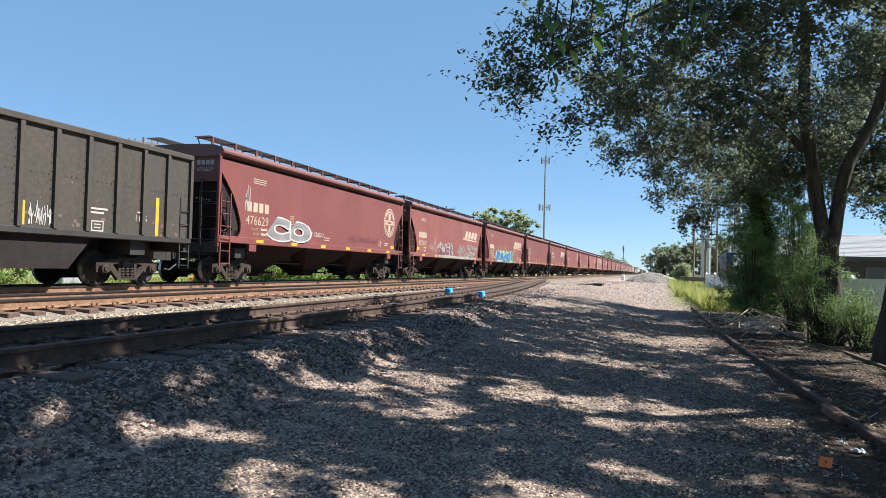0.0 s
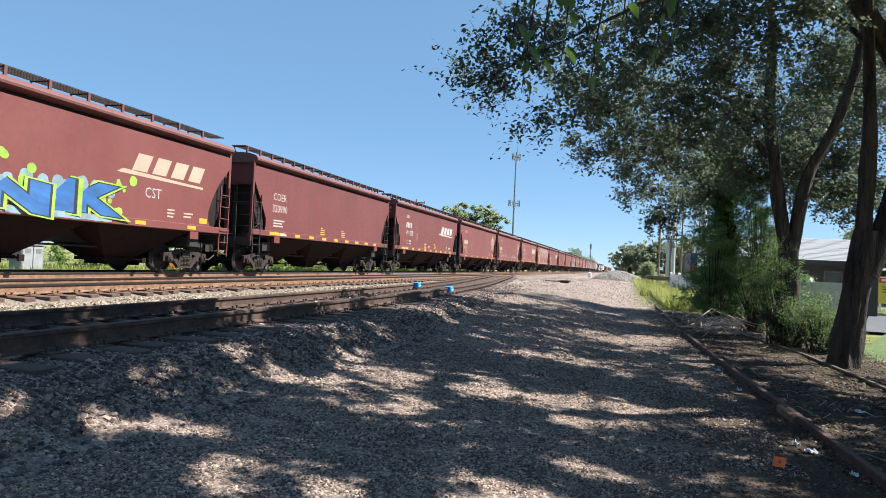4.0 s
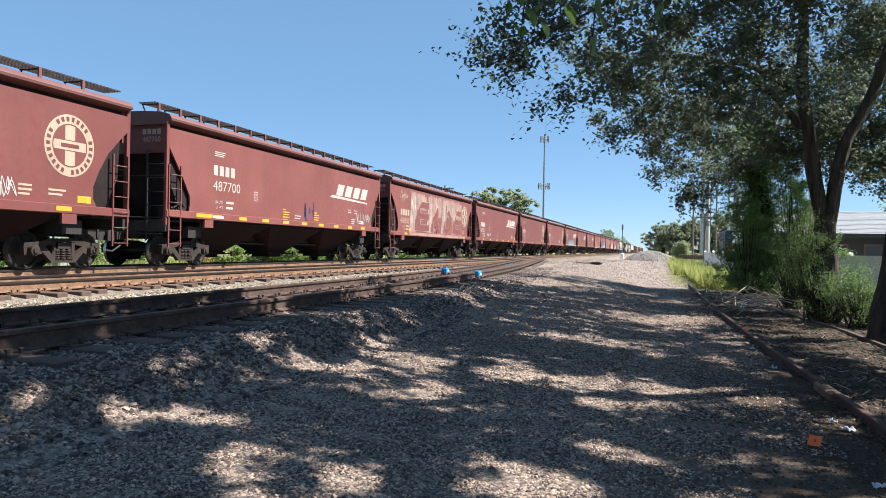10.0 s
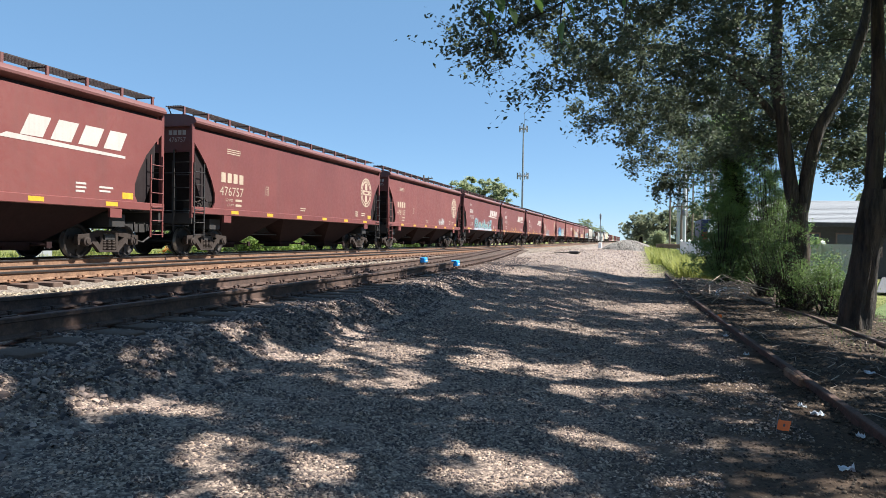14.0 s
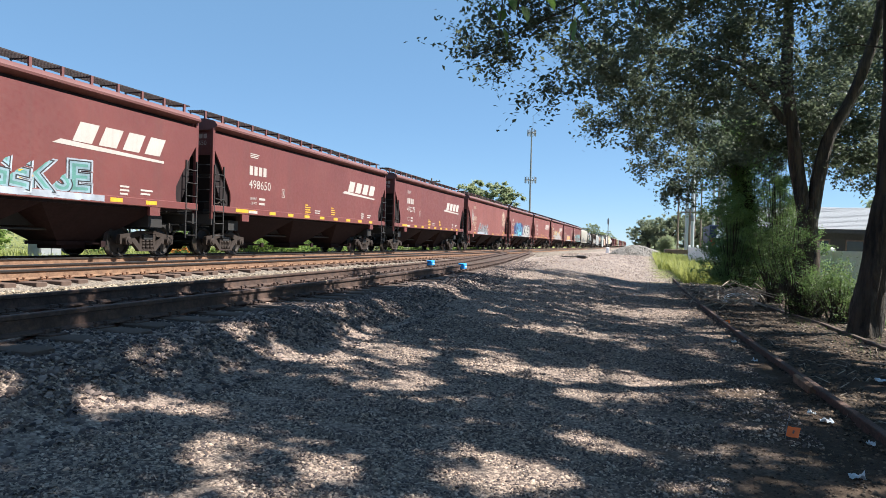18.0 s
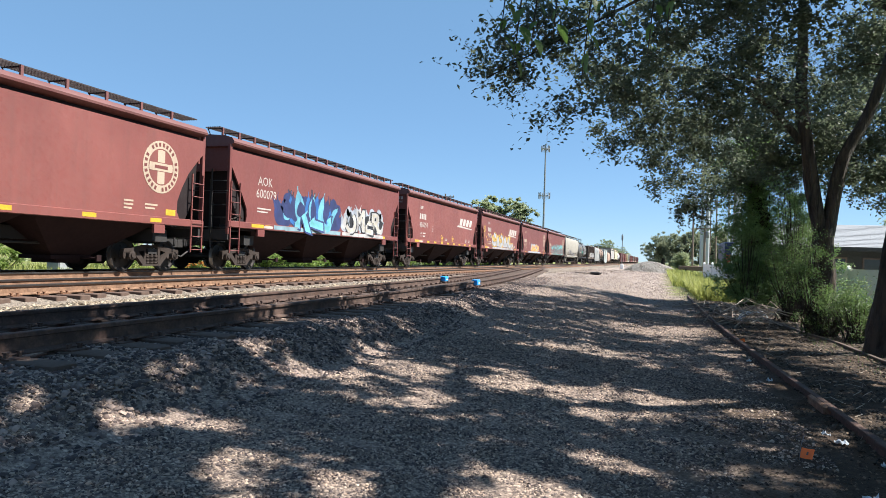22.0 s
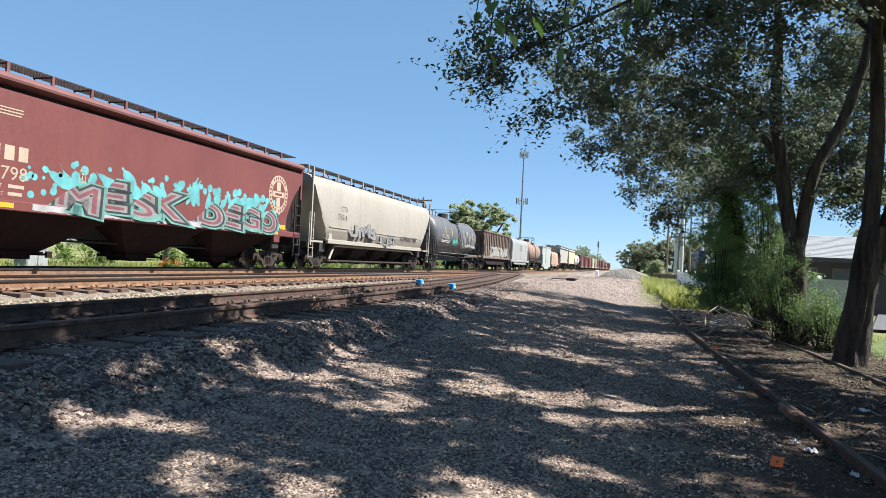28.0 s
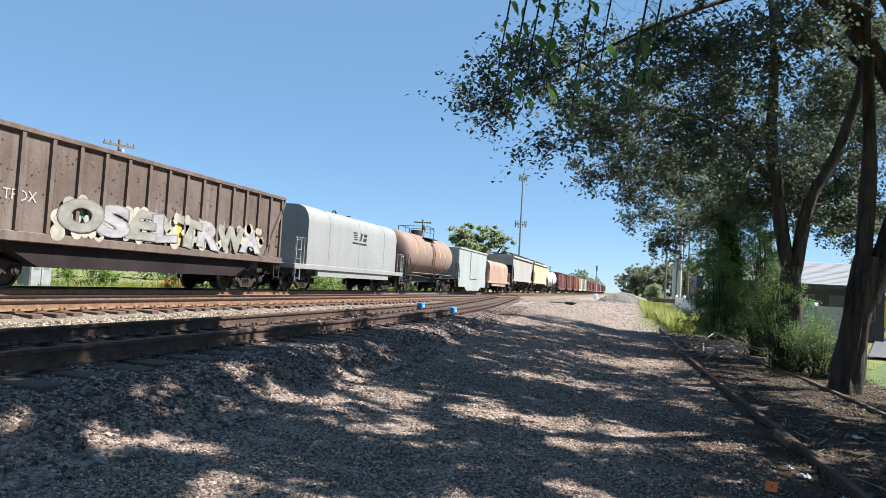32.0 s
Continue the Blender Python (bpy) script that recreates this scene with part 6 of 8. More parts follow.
tagged(part("tag", film(smear, G["chalk"], 1.5, "tag"), c, "faded white smeared tag"), kind="stuff")
tag(c, -2.2, -0.5, 2.0, 2.5, 4, G["jade"], 50, 0.06, 1.49)
old_gondola()
coil_car(439.7, 7.1, 3.84, M_SILVER, "grey-blue covered coil car with a black bar mark")
c = tank_car(454.6, 6.6, 1.42, 2.62, M_ORANGE, "faded orange and grey tank car with railed dome")
lettering(c, "62009", -2.2, 2.6, 0.32, M_WHITEMARK, 1.43)
box_car(468.0, 5.7, M_SEAGREY, "pale grey-green box-shaped covered car", 3.72, 0.2)
coil_car(480.2, 6.3, 3.30, M_TAN, "tan and rust-streaked covered coil car", False)
place(hopper("weathered grey covered hopper car", 8.2, "B", M_GREYHOP, group="freight cars"), 494.5, 8.2)
place(hopper("pale yellow covered hopper car", 8.2, "B", M_YELLOWHOP, group="freight cars"), 512.6, 8.2)
tank_car(530.7, 7.8, 1.5, 2.6, M_WHITETANK, "clean white tank car with railed dome")
front = 548.0
for i, (m, lab) in enumerate([(M_MAROON, "maroon ribbed box car"), (M_MAROON, "maroon ribbed box car"), (M_REDS[2], "faded red ribbed box car"), (M_YELLOWHOP, "pale yellow ribbed box car"),
                              (M_SEAGREY, "grey-green ribbed box car"), (M_MAROON, "maroon ribbed box car"), (M_REDS[2], "faded red ribbed box car"), (M_MAROON, "maroon ribbed box car"),
                              (M_CREAM, "cream painted ribbed box car"), (M_MAROON, "maroon ribbed box car"), (M_TAN, "tan painted ribbed box car"), (M_MAROON, "maroon ribbed box car"), (M_REDS[0], "red ribbed box car"), (M_MAROON, "maroon ribbed box car")]):
    box_car(front, 8.2, m, lab, 4.0, 0.7, 11)
    front += 17.9

# ---- trees, shrubs, weeds ----
LEAF_V = [(0, 0, 0), (0.42, 0.31, 0.07), (1, 0, -0.10), (0.42, -0.31, 0.07)]
LEAF_F = [(0, 3, 2), (0, 2, 1)]


def smooth_path(points, per=6):
    """A rounded path through points of (x, y, z, radius)."""
    pts = [points[0]] + list(points) + [points[-1]]
    out = []
    for i in range(1, len(pts) - 2):
        p0, p1, p2, p3 = (np.array(pts[i + d], float) for d in (-1, 0, 1, 2))
        for k in range(per):
            t = k / per
            out.append(0.5 * (2 * p1 + (p2 - p0) * t + (2 * p0 - 5 * p1 + 4 * p2 - p3) * t * t + (3 * p1 - p0 - 3 * p2 + p3) * t ** 3))
    out.append(np.array(pts[-2], float))
    return out


def bark_tube(path, sides=12, rough=0.10):
    """A trunk or limb: a tapering tube with an uneven girth and a flared foot."""
    f = Form()
    rings, u = [], None
    for i, p in enumerate(path):
        c, r = Vector(p[:3]), p[3]
        d = (Vector(path[min(i + 1, len(path) - 1)][:3]) - Vector(path[max(i - 1, 0)][:3])).normalized()
        u = (u - d * u.dot(d)).normalized() if u is not None else d.orthogonal().normalized()
        w = d.cross(u)
        ring = []
        for j in range(sides):
            a = 2 * math.pi * j / sides
            k = 1 + 0.5 * rough * noise.noise((math.cos(a) * 9 + c.x, math.sin(a) * 9 + c.y, c.z * 0.8)) + rough * noise.noise((math.cos(a) * 1.7 + c.x, math.sin(a) * 1.7 + c.y, c.z * 0.9)) * 1.8 + rough * 0.7 * noise.noise((math.cos(a) * 4.5 + c.x, math.sin(a) * 4.5, c.z * 2.2))
            ring.append(c + (u * math.cos(a) + w * math.sin(a)) * r * k)
        rings.append(ring)
    return f.loft(rings, caps=True)


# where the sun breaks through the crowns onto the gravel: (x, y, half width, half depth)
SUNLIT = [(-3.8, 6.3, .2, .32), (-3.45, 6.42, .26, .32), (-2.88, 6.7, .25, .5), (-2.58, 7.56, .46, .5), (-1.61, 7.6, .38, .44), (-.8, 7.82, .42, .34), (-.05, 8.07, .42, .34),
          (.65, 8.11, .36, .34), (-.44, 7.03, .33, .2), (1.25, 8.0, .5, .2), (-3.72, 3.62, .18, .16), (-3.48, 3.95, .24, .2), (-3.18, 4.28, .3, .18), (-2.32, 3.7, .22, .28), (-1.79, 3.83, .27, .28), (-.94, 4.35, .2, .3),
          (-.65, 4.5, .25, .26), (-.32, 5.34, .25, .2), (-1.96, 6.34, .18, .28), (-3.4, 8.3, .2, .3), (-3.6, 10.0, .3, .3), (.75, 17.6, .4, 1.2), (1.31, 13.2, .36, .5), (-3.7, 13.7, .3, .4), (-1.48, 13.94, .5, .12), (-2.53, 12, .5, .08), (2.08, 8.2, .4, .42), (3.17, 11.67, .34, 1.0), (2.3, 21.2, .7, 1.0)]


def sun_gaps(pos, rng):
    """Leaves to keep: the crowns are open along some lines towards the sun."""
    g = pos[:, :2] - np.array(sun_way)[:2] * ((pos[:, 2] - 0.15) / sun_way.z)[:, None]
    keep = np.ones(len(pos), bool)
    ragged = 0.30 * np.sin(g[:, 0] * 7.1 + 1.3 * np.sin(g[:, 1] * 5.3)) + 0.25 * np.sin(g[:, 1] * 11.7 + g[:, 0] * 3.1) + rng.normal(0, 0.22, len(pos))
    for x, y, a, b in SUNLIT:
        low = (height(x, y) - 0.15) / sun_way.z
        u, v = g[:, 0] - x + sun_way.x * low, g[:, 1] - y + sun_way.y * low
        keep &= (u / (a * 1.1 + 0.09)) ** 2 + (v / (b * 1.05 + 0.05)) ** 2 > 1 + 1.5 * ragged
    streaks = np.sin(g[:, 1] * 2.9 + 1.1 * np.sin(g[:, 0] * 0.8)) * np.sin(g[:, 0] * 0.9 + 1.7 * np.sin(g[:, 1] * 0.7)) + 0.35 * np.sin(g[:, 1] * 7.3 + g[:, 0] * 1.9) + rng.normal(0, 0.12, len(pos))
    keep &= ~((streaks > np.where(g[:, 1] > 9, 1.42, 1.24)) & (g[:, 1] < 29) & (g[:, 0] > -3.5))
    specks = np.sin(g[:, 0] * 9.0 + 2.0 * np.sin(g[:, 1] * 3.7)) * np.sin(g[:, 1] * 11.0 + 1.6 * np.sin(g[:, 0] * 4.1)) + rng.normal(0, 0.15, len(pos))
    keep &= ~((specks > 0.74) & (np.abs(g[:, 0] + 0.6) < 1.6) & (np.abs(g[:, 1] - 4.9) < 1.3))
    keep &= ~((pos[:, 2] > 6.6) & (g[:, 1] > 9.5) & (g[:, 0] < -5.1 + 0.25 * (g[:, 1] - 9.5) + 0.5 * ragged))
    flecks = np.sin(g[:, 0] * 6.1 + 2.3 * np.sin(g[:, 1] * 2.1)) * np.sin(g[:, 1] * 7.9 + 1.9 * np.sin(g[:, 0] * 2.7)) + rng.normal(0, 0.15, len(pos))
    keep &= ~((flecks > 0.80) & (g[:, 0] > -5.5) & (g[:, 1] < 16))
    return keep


def leaf_cloud(rng, centres, spread_r, per, size, material, name):
    """Leaves about twig ends: an uneven cloud for each centre."""
    centres = np.asarray(centres)
    n = len(centres) * per
    idx = np.repeat(np.arange(len(centres)), per)
    off = np.clip(rng.normal(0, 0.75, (n, 3)), -1.4, 1.4) * np.asarray(spread_r)[idx][:, None] * np.array([1, 1, 0.62])
    lines = rng.normal(0, 1, (len(centres), 5, 3)) + np.array([0, 0, -0.35])
    lines /= np.linalg.norm(lines, axis=2, keepdims=True)
    pick = rng.integers(0, 5, n)
    axis = lines[idx, pick]
    along = rng.uniform(0.0, 1.75, n)
    twig = axis * (along * np.asarray(spread_r)[idx])[:, None] * np.array([1, 1, 0.7]) + rng.normal(0, 0.05, (n, 3))
    mix = (rng.random(n) < 0.8)[:, None]
    pos = centres[idx] + np.where(mix, twig, off)
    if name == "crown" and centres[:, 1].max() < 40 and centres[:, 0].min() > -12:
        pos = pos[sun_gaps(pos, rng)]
    n = len(pos)
    return cloud_mesh(name, LEAF_V, LEAF_F, pos, random_turns(rng, n, 0.9), size * rng.uniform(0.6, 1.25, n) * (1 + 0.15 * (pos[:, 2] > 8.3) * (size < 0.2)) * (np.clip(pos[:, 1] / 13.0, 0.74, 1) if size < 0.11 else 1), material)


def tree(name, label, stems, lobes, seed, per=90, size=0.085, material=None, category="tree", open_below=0.0):
    """stems: paths of (x, y, z, radius), the first the trunk; lobes: (x, y, z, radius, clusters) that the crown fills."""
    rng = np.random.default_rng(seed)
    base = stems[0][0]
    ob = thing(name, label, category, (base[0], base[1], 0))
    shift = Matrix.Translation((-base[0], -base[1], 0))
    nodes = []
    for i, s in enumerate(stems):
        path = smooth_path(s, 9)
        part("trunk" if i == 0 else "limb", bark_tube(path, 32 if i == 0 else 20, 0.16), ob, at=shift, materials=(M_BARK,))
        nodes += [p for p in path[len(path) // 3:]]
    nodes = np.array(nodes)
    centres, sizes = [], []
    for x, y, z, r, n in lobes:
        n = n if z > open_below else round(n * 0.66)      # thick above, open below
        v = rng.normal(0, 1, (n, 3))
        v /= np.linalg.norm(v, axis=1, keepdims=True)
        v *= (rng.random(n) ** 0.45)[:, None] * r * np.array([1, 1, 0.8])
        centres += list(v + np.array([x, y, z]))
        sizes += list(rng.uniform(0.20, 0.42, n))
    twigs = Form()
    grown = nodes
    order = np.argsort([np.min(np.linalg.norm(nodes[:, :3] - c, axis=1)) for c in centres])
    for c in [centres[i] for i in order]:
        d = np.linalg.norm(grown[:, :3] - c, axis=1) + np.maximum(0, grown[:, 2] - c[2]) * 1.2
        p = grown[int(np.argmin(d))]
        gap = np.linalg.norm(c - p[:3])
        mid = (p[:3] * 0.5 + c * 0.5) + rng.normal(0, 0.10, 3) * gap + np.array([0, 0, 0.10 * gap])
        r0 = max(0.004, min(p[3] * 0.6, 0.008 + 0.008 * gap))
        twigs.tube([p[:3], mid, c], [r0, r0 * 0.75, r0 * 0.5], 5, caps=False)
        grown = np.vstack([grown, [*mid, r0 * 0.75], [*c, r0 * 0.5]])
        for _ in range(3):
            e = c + rng.normal(0, 0.17, 3)
            twigs.tube([mid * 0.3 + c * 0.7, e], [r0 * 0.4, 0.003], 3, caps=False)
    tagged(part("branchwork", twigs, ob, at=shift, materials=(M_BARK,)), kind="stuff")
    crown = part("crown", leaf_cloud(rng, centres, sizes, per, size, material or M_LEAF, "crown"), ob, at=shift)
    tagged(crown, kind="stuff")
    return ob


tree("elm_tree", "tall elm with a forked dark trunk beside the buried rail",
     [[(3.86, 14.3, -0.15, .32), (3.90, 14.3, 0.3, .255), (4.0, 14.25, 1.2, .215), (4.10, 14.2, 2.0, .225), (4.15, 14.2, 2.5, .20)],
      [(4.12, 14.2, 1.7, .17), (4.10, 14.2, 2.6, .15), (4.14, 14.2, 4.2, .125), (4.10, 14.2, 5.6, .10), (4.0, 14.1, 7.4, .06), (3.9, 14, 10, .03)],
      [(4.14, 14.2, 1.7, .21), (4.5, 14.25, 2.75, .20), (4.8, 14.3, 3.9, .18), (4.78, 14.3, 5.0, .17), (4.5, 14.3, 5.75, .165), (4.03, 14.3, 6.63, .15), (3.64, 14.3, 7.3, .13), (2.81, 14.2, 8.7, .08), (1.9, 14.0, 9.9, .03)],
      [(4.8, 14.3, 4.2, .09), (5.5, 14.4, 5.8, .08), (5.9, 14.5, 8.0, .04)]] + [[(4.1, 14.1, 7, 0.06), (2.54, 12.88, 7.05, 0.048), (0.87, 11.48, 6.2, 0.032), (-0.97, 10.53, 5.06, 0.018), (-2.5, 10.22, 4.23, 0.008)],
      [(4.12, 14.2, 5.9, .05), (3.2, 14.8, 6.9, .045), (1.6, 15.4, 6.8, .035), (0.2, 15.8, 6.3, .015)],
      [(4.0, 14.2, 6.4, .10), (3.0, 14.2, 7.6, .08), (1.2, 13.6, 8.6, .04)]],
     [(-2.34, 10.3, 4.35, 0.58, 15), (-1.72, 10.3, 4.78, 0.66, 21), (-1.2, 10.56, 5.26, 0.88, 31), (0.9, 15.6, 6.2, 1.7, 70), 
      (1.0, 13.0, 8.8, 1.9, 80), (3.8, 13.6, 9.8, 2.4, 110), (6.2, 14.6, 8.2, 2.0, 70), (-0.6, 13.4, 8.0, 1.4, 45), (5.2, 13.6, 11.0, 2.0, 60), (1.5, 12.3, 5.8, .8, 22), (0.0, 12.4, 5.6, .8, 22), (2.8, 12.8, 6.3, .8, 20)] + [(2.2, 15.0, 5.3, 1.2, 40), (-0.8, 11.52, 4.62, 0.72, 18), (2.2, 13.6, 6.2, 1.0, 40), (0.4, 13.4, 6.4, 1.0, 36), (8.0, 15.6, 9.0, 2.0, 70), (2.4, 14.4, 11.2, 2.0, 70), (0.2, 14.0, 9.8, 1.5, 50), (3.0, 16.2, 9.4, 1.6, 60), (5.6, 16.6, 9.6, 1.6, 60), (1.2, 16.0, 8.6, 1.4, 50), (-1.58, 10.3, 3.43, 0.14, 2), (-1.37, 10.3, 3.59, 0.22, 3), (-1.13, 10.3, 3.79, 0.31, 6)], 21, 96, 0.105, open_below=7.2)
tree("elm_tree", "elm with two rough brown stems rising from a shrub",
     [[(4.0, 19.0, -0.1, .36), (3.94, 19.0, 0.6, .27), (3.88, 19.0, 1.7, .235), (3.86, 19.0, 2.5, .22)],
      [(3.84, 19.0, 2.0, .17), (3.64, 19.0, 3.2, .16), (3.49, 19.0, 4.2, .15), (3.3, 19.0, 5.6, .135), (3.27, 18.9, 6.8, .11), (3.2, 18.8, 8.4, .08), (3.0, 18.7, 10.2, .05)],
      [(3.90, 19.0, 2.0, .16), (4.06, 19.02, 3.3, .15), (4.3, 19.05, 4.3, .14), (4.86, 19.1, 5.5, .12), (5.31, 19.2, 7.2, .10), (5.6, 19.4, 9.8, .05)],
      [(3.3, 19.0, 4.6, .09), (2.4, 18.8, 5.6, .07), (1.0, 18.0, 6.2, .05), (-0.6, 17.2, 6.0, .02)],
      [(3.09, 19.0, 5.5, .08), (1.8, 19.4, 6.4, .06), (0.2, 19.8, 5.8, .03)]],
     [(-0.8, 16.7, 5.8, 1.5, 66), (-0.6, 19.7, 5.1, 1.35, 56), (0.6, 18.8, 6.4, 1.6, 46), (2.6, 20.4, 5.4, 1.9, 40), (4.8, 19.4, 4.1, 1.0, 26), 
      (2.0, 18.5, 9.4, 2.4, 110), (5.0, 19.5, 9.8, 2.5, 100), (3.4, 19, 11.4, 2.0, 50), (6.4, 20.0, 6.6, 1.8, 12), (4.0, 22.0, 5.6, 1.7, 26), (5.6, 22.0, 4.6, 1.5, 30), (2.5, 23.0, 5.6, 1.7, 20), (1.4, 17.0, 5.2, 1.2, 40), (0.6, 20.8, 5.0, 1.2, 36)] + [(7.6, 20.0, 8.2, 2.0, 8), (7.0, 23.5, 8.4, 2.0, 40), (4.4, 21.6, 5.6, 1.5, 38), (6.0, 22.2, 6.4, 1.7, 36), (6.0, 21.6, 4.5, 1.0, 20), (3.0, 21.6, 6.6, 1.6, 60), (8.6, 18.0, 8.8, 2.0, 22), (9.0, 22.5, 9.2, 2.0, 24), (1.2, 20.0, 8.2, 1.6, 50), (5.4, 20.6, 3.6, .8, 22), (5.2, 20.5, 4.4, 1.2, 36), (4.2, 20.2, 5.0, 1.2, 38), (6.2, 21.0, 5.4, 1.2, 36), (3.3, 20.4, 4.4, .8, 40), (5.9, 20.6, 3.8, .8, 24)], 22, 106, 0.108, open_below=8.0)
tree("ivy_tree", "old tree wrapped in dark ivy from foot to fork",
     [[(3.95, 29.5, -0.1, .5), (3.8, 29.5, 2.0, .40), (3.6, 29.5, 4.2, .34), (3.47, 29.5, 5.6, .28)],
      [(3.47, 29.5, 5.4, .16), (3.0, 29.5, 6.3, .13), (2.6, 29.4, 7.2, .09), (1.8, 29, 8.6, .04)],
      [(3.47, 29.5, 5.4, .17), (3.42, 29.5, 7.2, .12), (3.6, 29.3, 9.6, .05)],
      [(3.5, 29.5, 5.2, .14), (4.2, 29.5, 6.8, .10), (4.9, 29.4, 8.8, .05)]],
     [(0.8, 25.6, 4.6, 1.35, 46), (1.25, 27.0, 3.5, .75, 22), (0.2, 25.6, 6.0, 1.4, 34), (3.2, 28.3, 7.8, 1.9, 60), (2.0, 27.6, 6.2, 1.4, 36), (3.4, 28.2, 10.4, 2.2, 90), (5.4, 29, 8.4, 2.0, 70), (1.6, 28.4, 9.0, 1.6, 40), (2.0, 32.0, 8.8, 1.8, 60), (4.6, 32.2, 9.2, 1.9, 70), (3.0, 29.6, 5.6, 1.3, 30), (7.0, 27.0, 7.5, 2.0, 50), (7.4, 31.0, 8.6, 2.0, 60)] + [(9.2, 27.5, 9.0, 2.1, 60), (2.6, 27.4, 4.8, 1.1, 40), (5.2, 27.4, 6.0, 1.3, 40), (6.4, 27.8, 5.0, 1.1, 30), (1.2, 24.4, 8.8, 1.4, 50), (3.4, 24.6, 8.8, 1.4, 50), (5.8, 24.8, 8.8, 1.5, 50), (7.8, 25.2, 8.0, 1.4, 40), (0.8, 22.9, 9.2, 1.3, 44), (3.5, 27.0, 10.0, 1.6, 60), (5.6, 30.5, 9.8, 1.7, 60), (3.2, 31.4, 10.2, 1.6, 60), (7.5, 28.6, 10.0, 1.7, 60), (1.2, 30.2, 9.4, 1.5, 50)], 23, 84, 0.125, open_below=8.5)
ivy = thing("ivy", "dense dark ivy hanging round a trunk", "ivy", (3.8, 29.3, 0))
rng_i = np.random.default_rng(5)
ic = [(3.75 - 0.05 * z + rng_i.normal(0, 0.62 + 0.12 * math.sin(z * 2)), 29.3 + rng_i.normal(0, 0.4), z) for z in np.linspace(0.2, 6.4, 190)]
tagged(part("leaves", leaf_cloud(rng_i, np.array(ic), np.full(190, 0.42), 200, 0.105, M_IVY, "ivy_leaves"), ivy, at=Matrix.Translation((-3.8, -29.3, 0))), kind="stuff")
for k in range(5):
    a = k * 1.3
    vine = [(3.95 - 0.055 * z - 3.8 + (0.44 - 0.02 * z) * math.cos(a + z * 0.5), 29.5 - 29.3 + (0.44 - 0.02 * z) * math.sin(a + z * 0.5), z) for z in (0.0, 0.8, 1.6, 2.4, 3.2, 4.0, 4.8, 5.6)]
    part("vine", Form().tube(vine, [0.035, 0.033, 0.03, 0.028, 0.025, 0.02, 0.016, 0.01], 6), ivy, "woody climbing stem", materials=(M_BARK,))
tree("leaning_tree", "tree with a dark limb leaning out over the gravel",
     [[(4.9, 9.6, -0.1, .42), (4.7, 9.7, 1.2, .33), (4.2, 9.9, 2.6, .27), (3.95, 10.0, 3.75, .15), (3.62, 10.0, 4.7, .13), (3.1, 10.0, 5.7, .11), (2.1, 9.8, 7.4, .08), (0.8, 9.6, 8.8, .04)],
      [(4.2, 9.9, 2.6, .16), (4.8, 9.2, 5.0, .13), (5.2, 8.6, 8.5, .06)], [(3.1, 10.0, 5.7, .08), (1.8, 9.2, 6.9, .06), (-0.4, 8.6, 7.6, .03)]],
     [(2.0, 9.2, 8.0, 1.5, 40), (-0.2, 9.4, 8.2, 1.4, 30), (0.6, 8.0, 9.2, 1.6, 34), (4.6, 8.4, 8.4, 2.3, 56), (3.0, 7.2, 9.8, 2.0, 40), (6.4, 9.6, 7.4, 1.8, 34), (7.0, 8.0, 9.4, 2.0, 30), (7.5, 10.6, 7.2, 1.9, 60), (8.0, 13.0, 7.4, 2.0, 60), (1.6, 11.4, 9.0, 1.4, 50), (3.8, 11.5, 8.8, 1.4, 50), (6.2, 11.6, 8.8, 1.5, 50), (9.6, 11.6, 8.0, 2.1, 60), (2.8, 8.2, 9.2, .9, 40)], 24, 96, 0.155)
tree("roadside_tree", "broad tree shading the gravel lot",
     [[(5.6, 3.4, -0.1, .42), (5.4, 3.4, 1.5, .34), (5.0, 3.5, 3.4, .28), (4.2, 3.8, 5.6, .20), (3.2, 4.2, 7.6, .12), (2.4, 4.4, 9.4, .05)],
      [(5.0, 3.5, 3.4, .2), (6.0, 3.0, 6.0, .14), (6.6, 2.6, 9.0, .06)],
      [(4.6, 3.6, 4.6, .07), (2.8, 3.2, 5.0, .035), (1.0, 2.7, 4.3, .016), (0.1, 2.50, 3.3, .011), (-0.3, 2.48, 3.15, .008), (-0.55, 2.48, 3.10, .004)]],
     [(3.0, 4.4, 8.2, 1.8, 46), (1.2, 5.4, 8.8, 1.5, 34), (4.8, 5.0, 9.6, 2.2, 50), (6.8, 4.6, 7.6, 2.0, 40), (6.4, 1.6, 8.4, 2.2, 40), (3.4, 1.4, 9.0, 1.9, 36), (2.4, 6.4, 10.2, 1.5, 20), (5.5, 6.5, 7.5, 1.9, 50), (3.6, 6.0, 7.0, 1.4, 36), (7.6, 7.0, 6.6, 1.9, 40), (2.0, 5.4, 7.4, 1.2, 28), (4.4, 3.0, 7.0, 1.6, 36), (9.4, 5.0, 8.0, 2.1, 60), (9.2, 1.4, 8.2, 2.1, 60), (9.8, 8.2, 8.0, 2.1, 60)], 25, 96, 0.155)


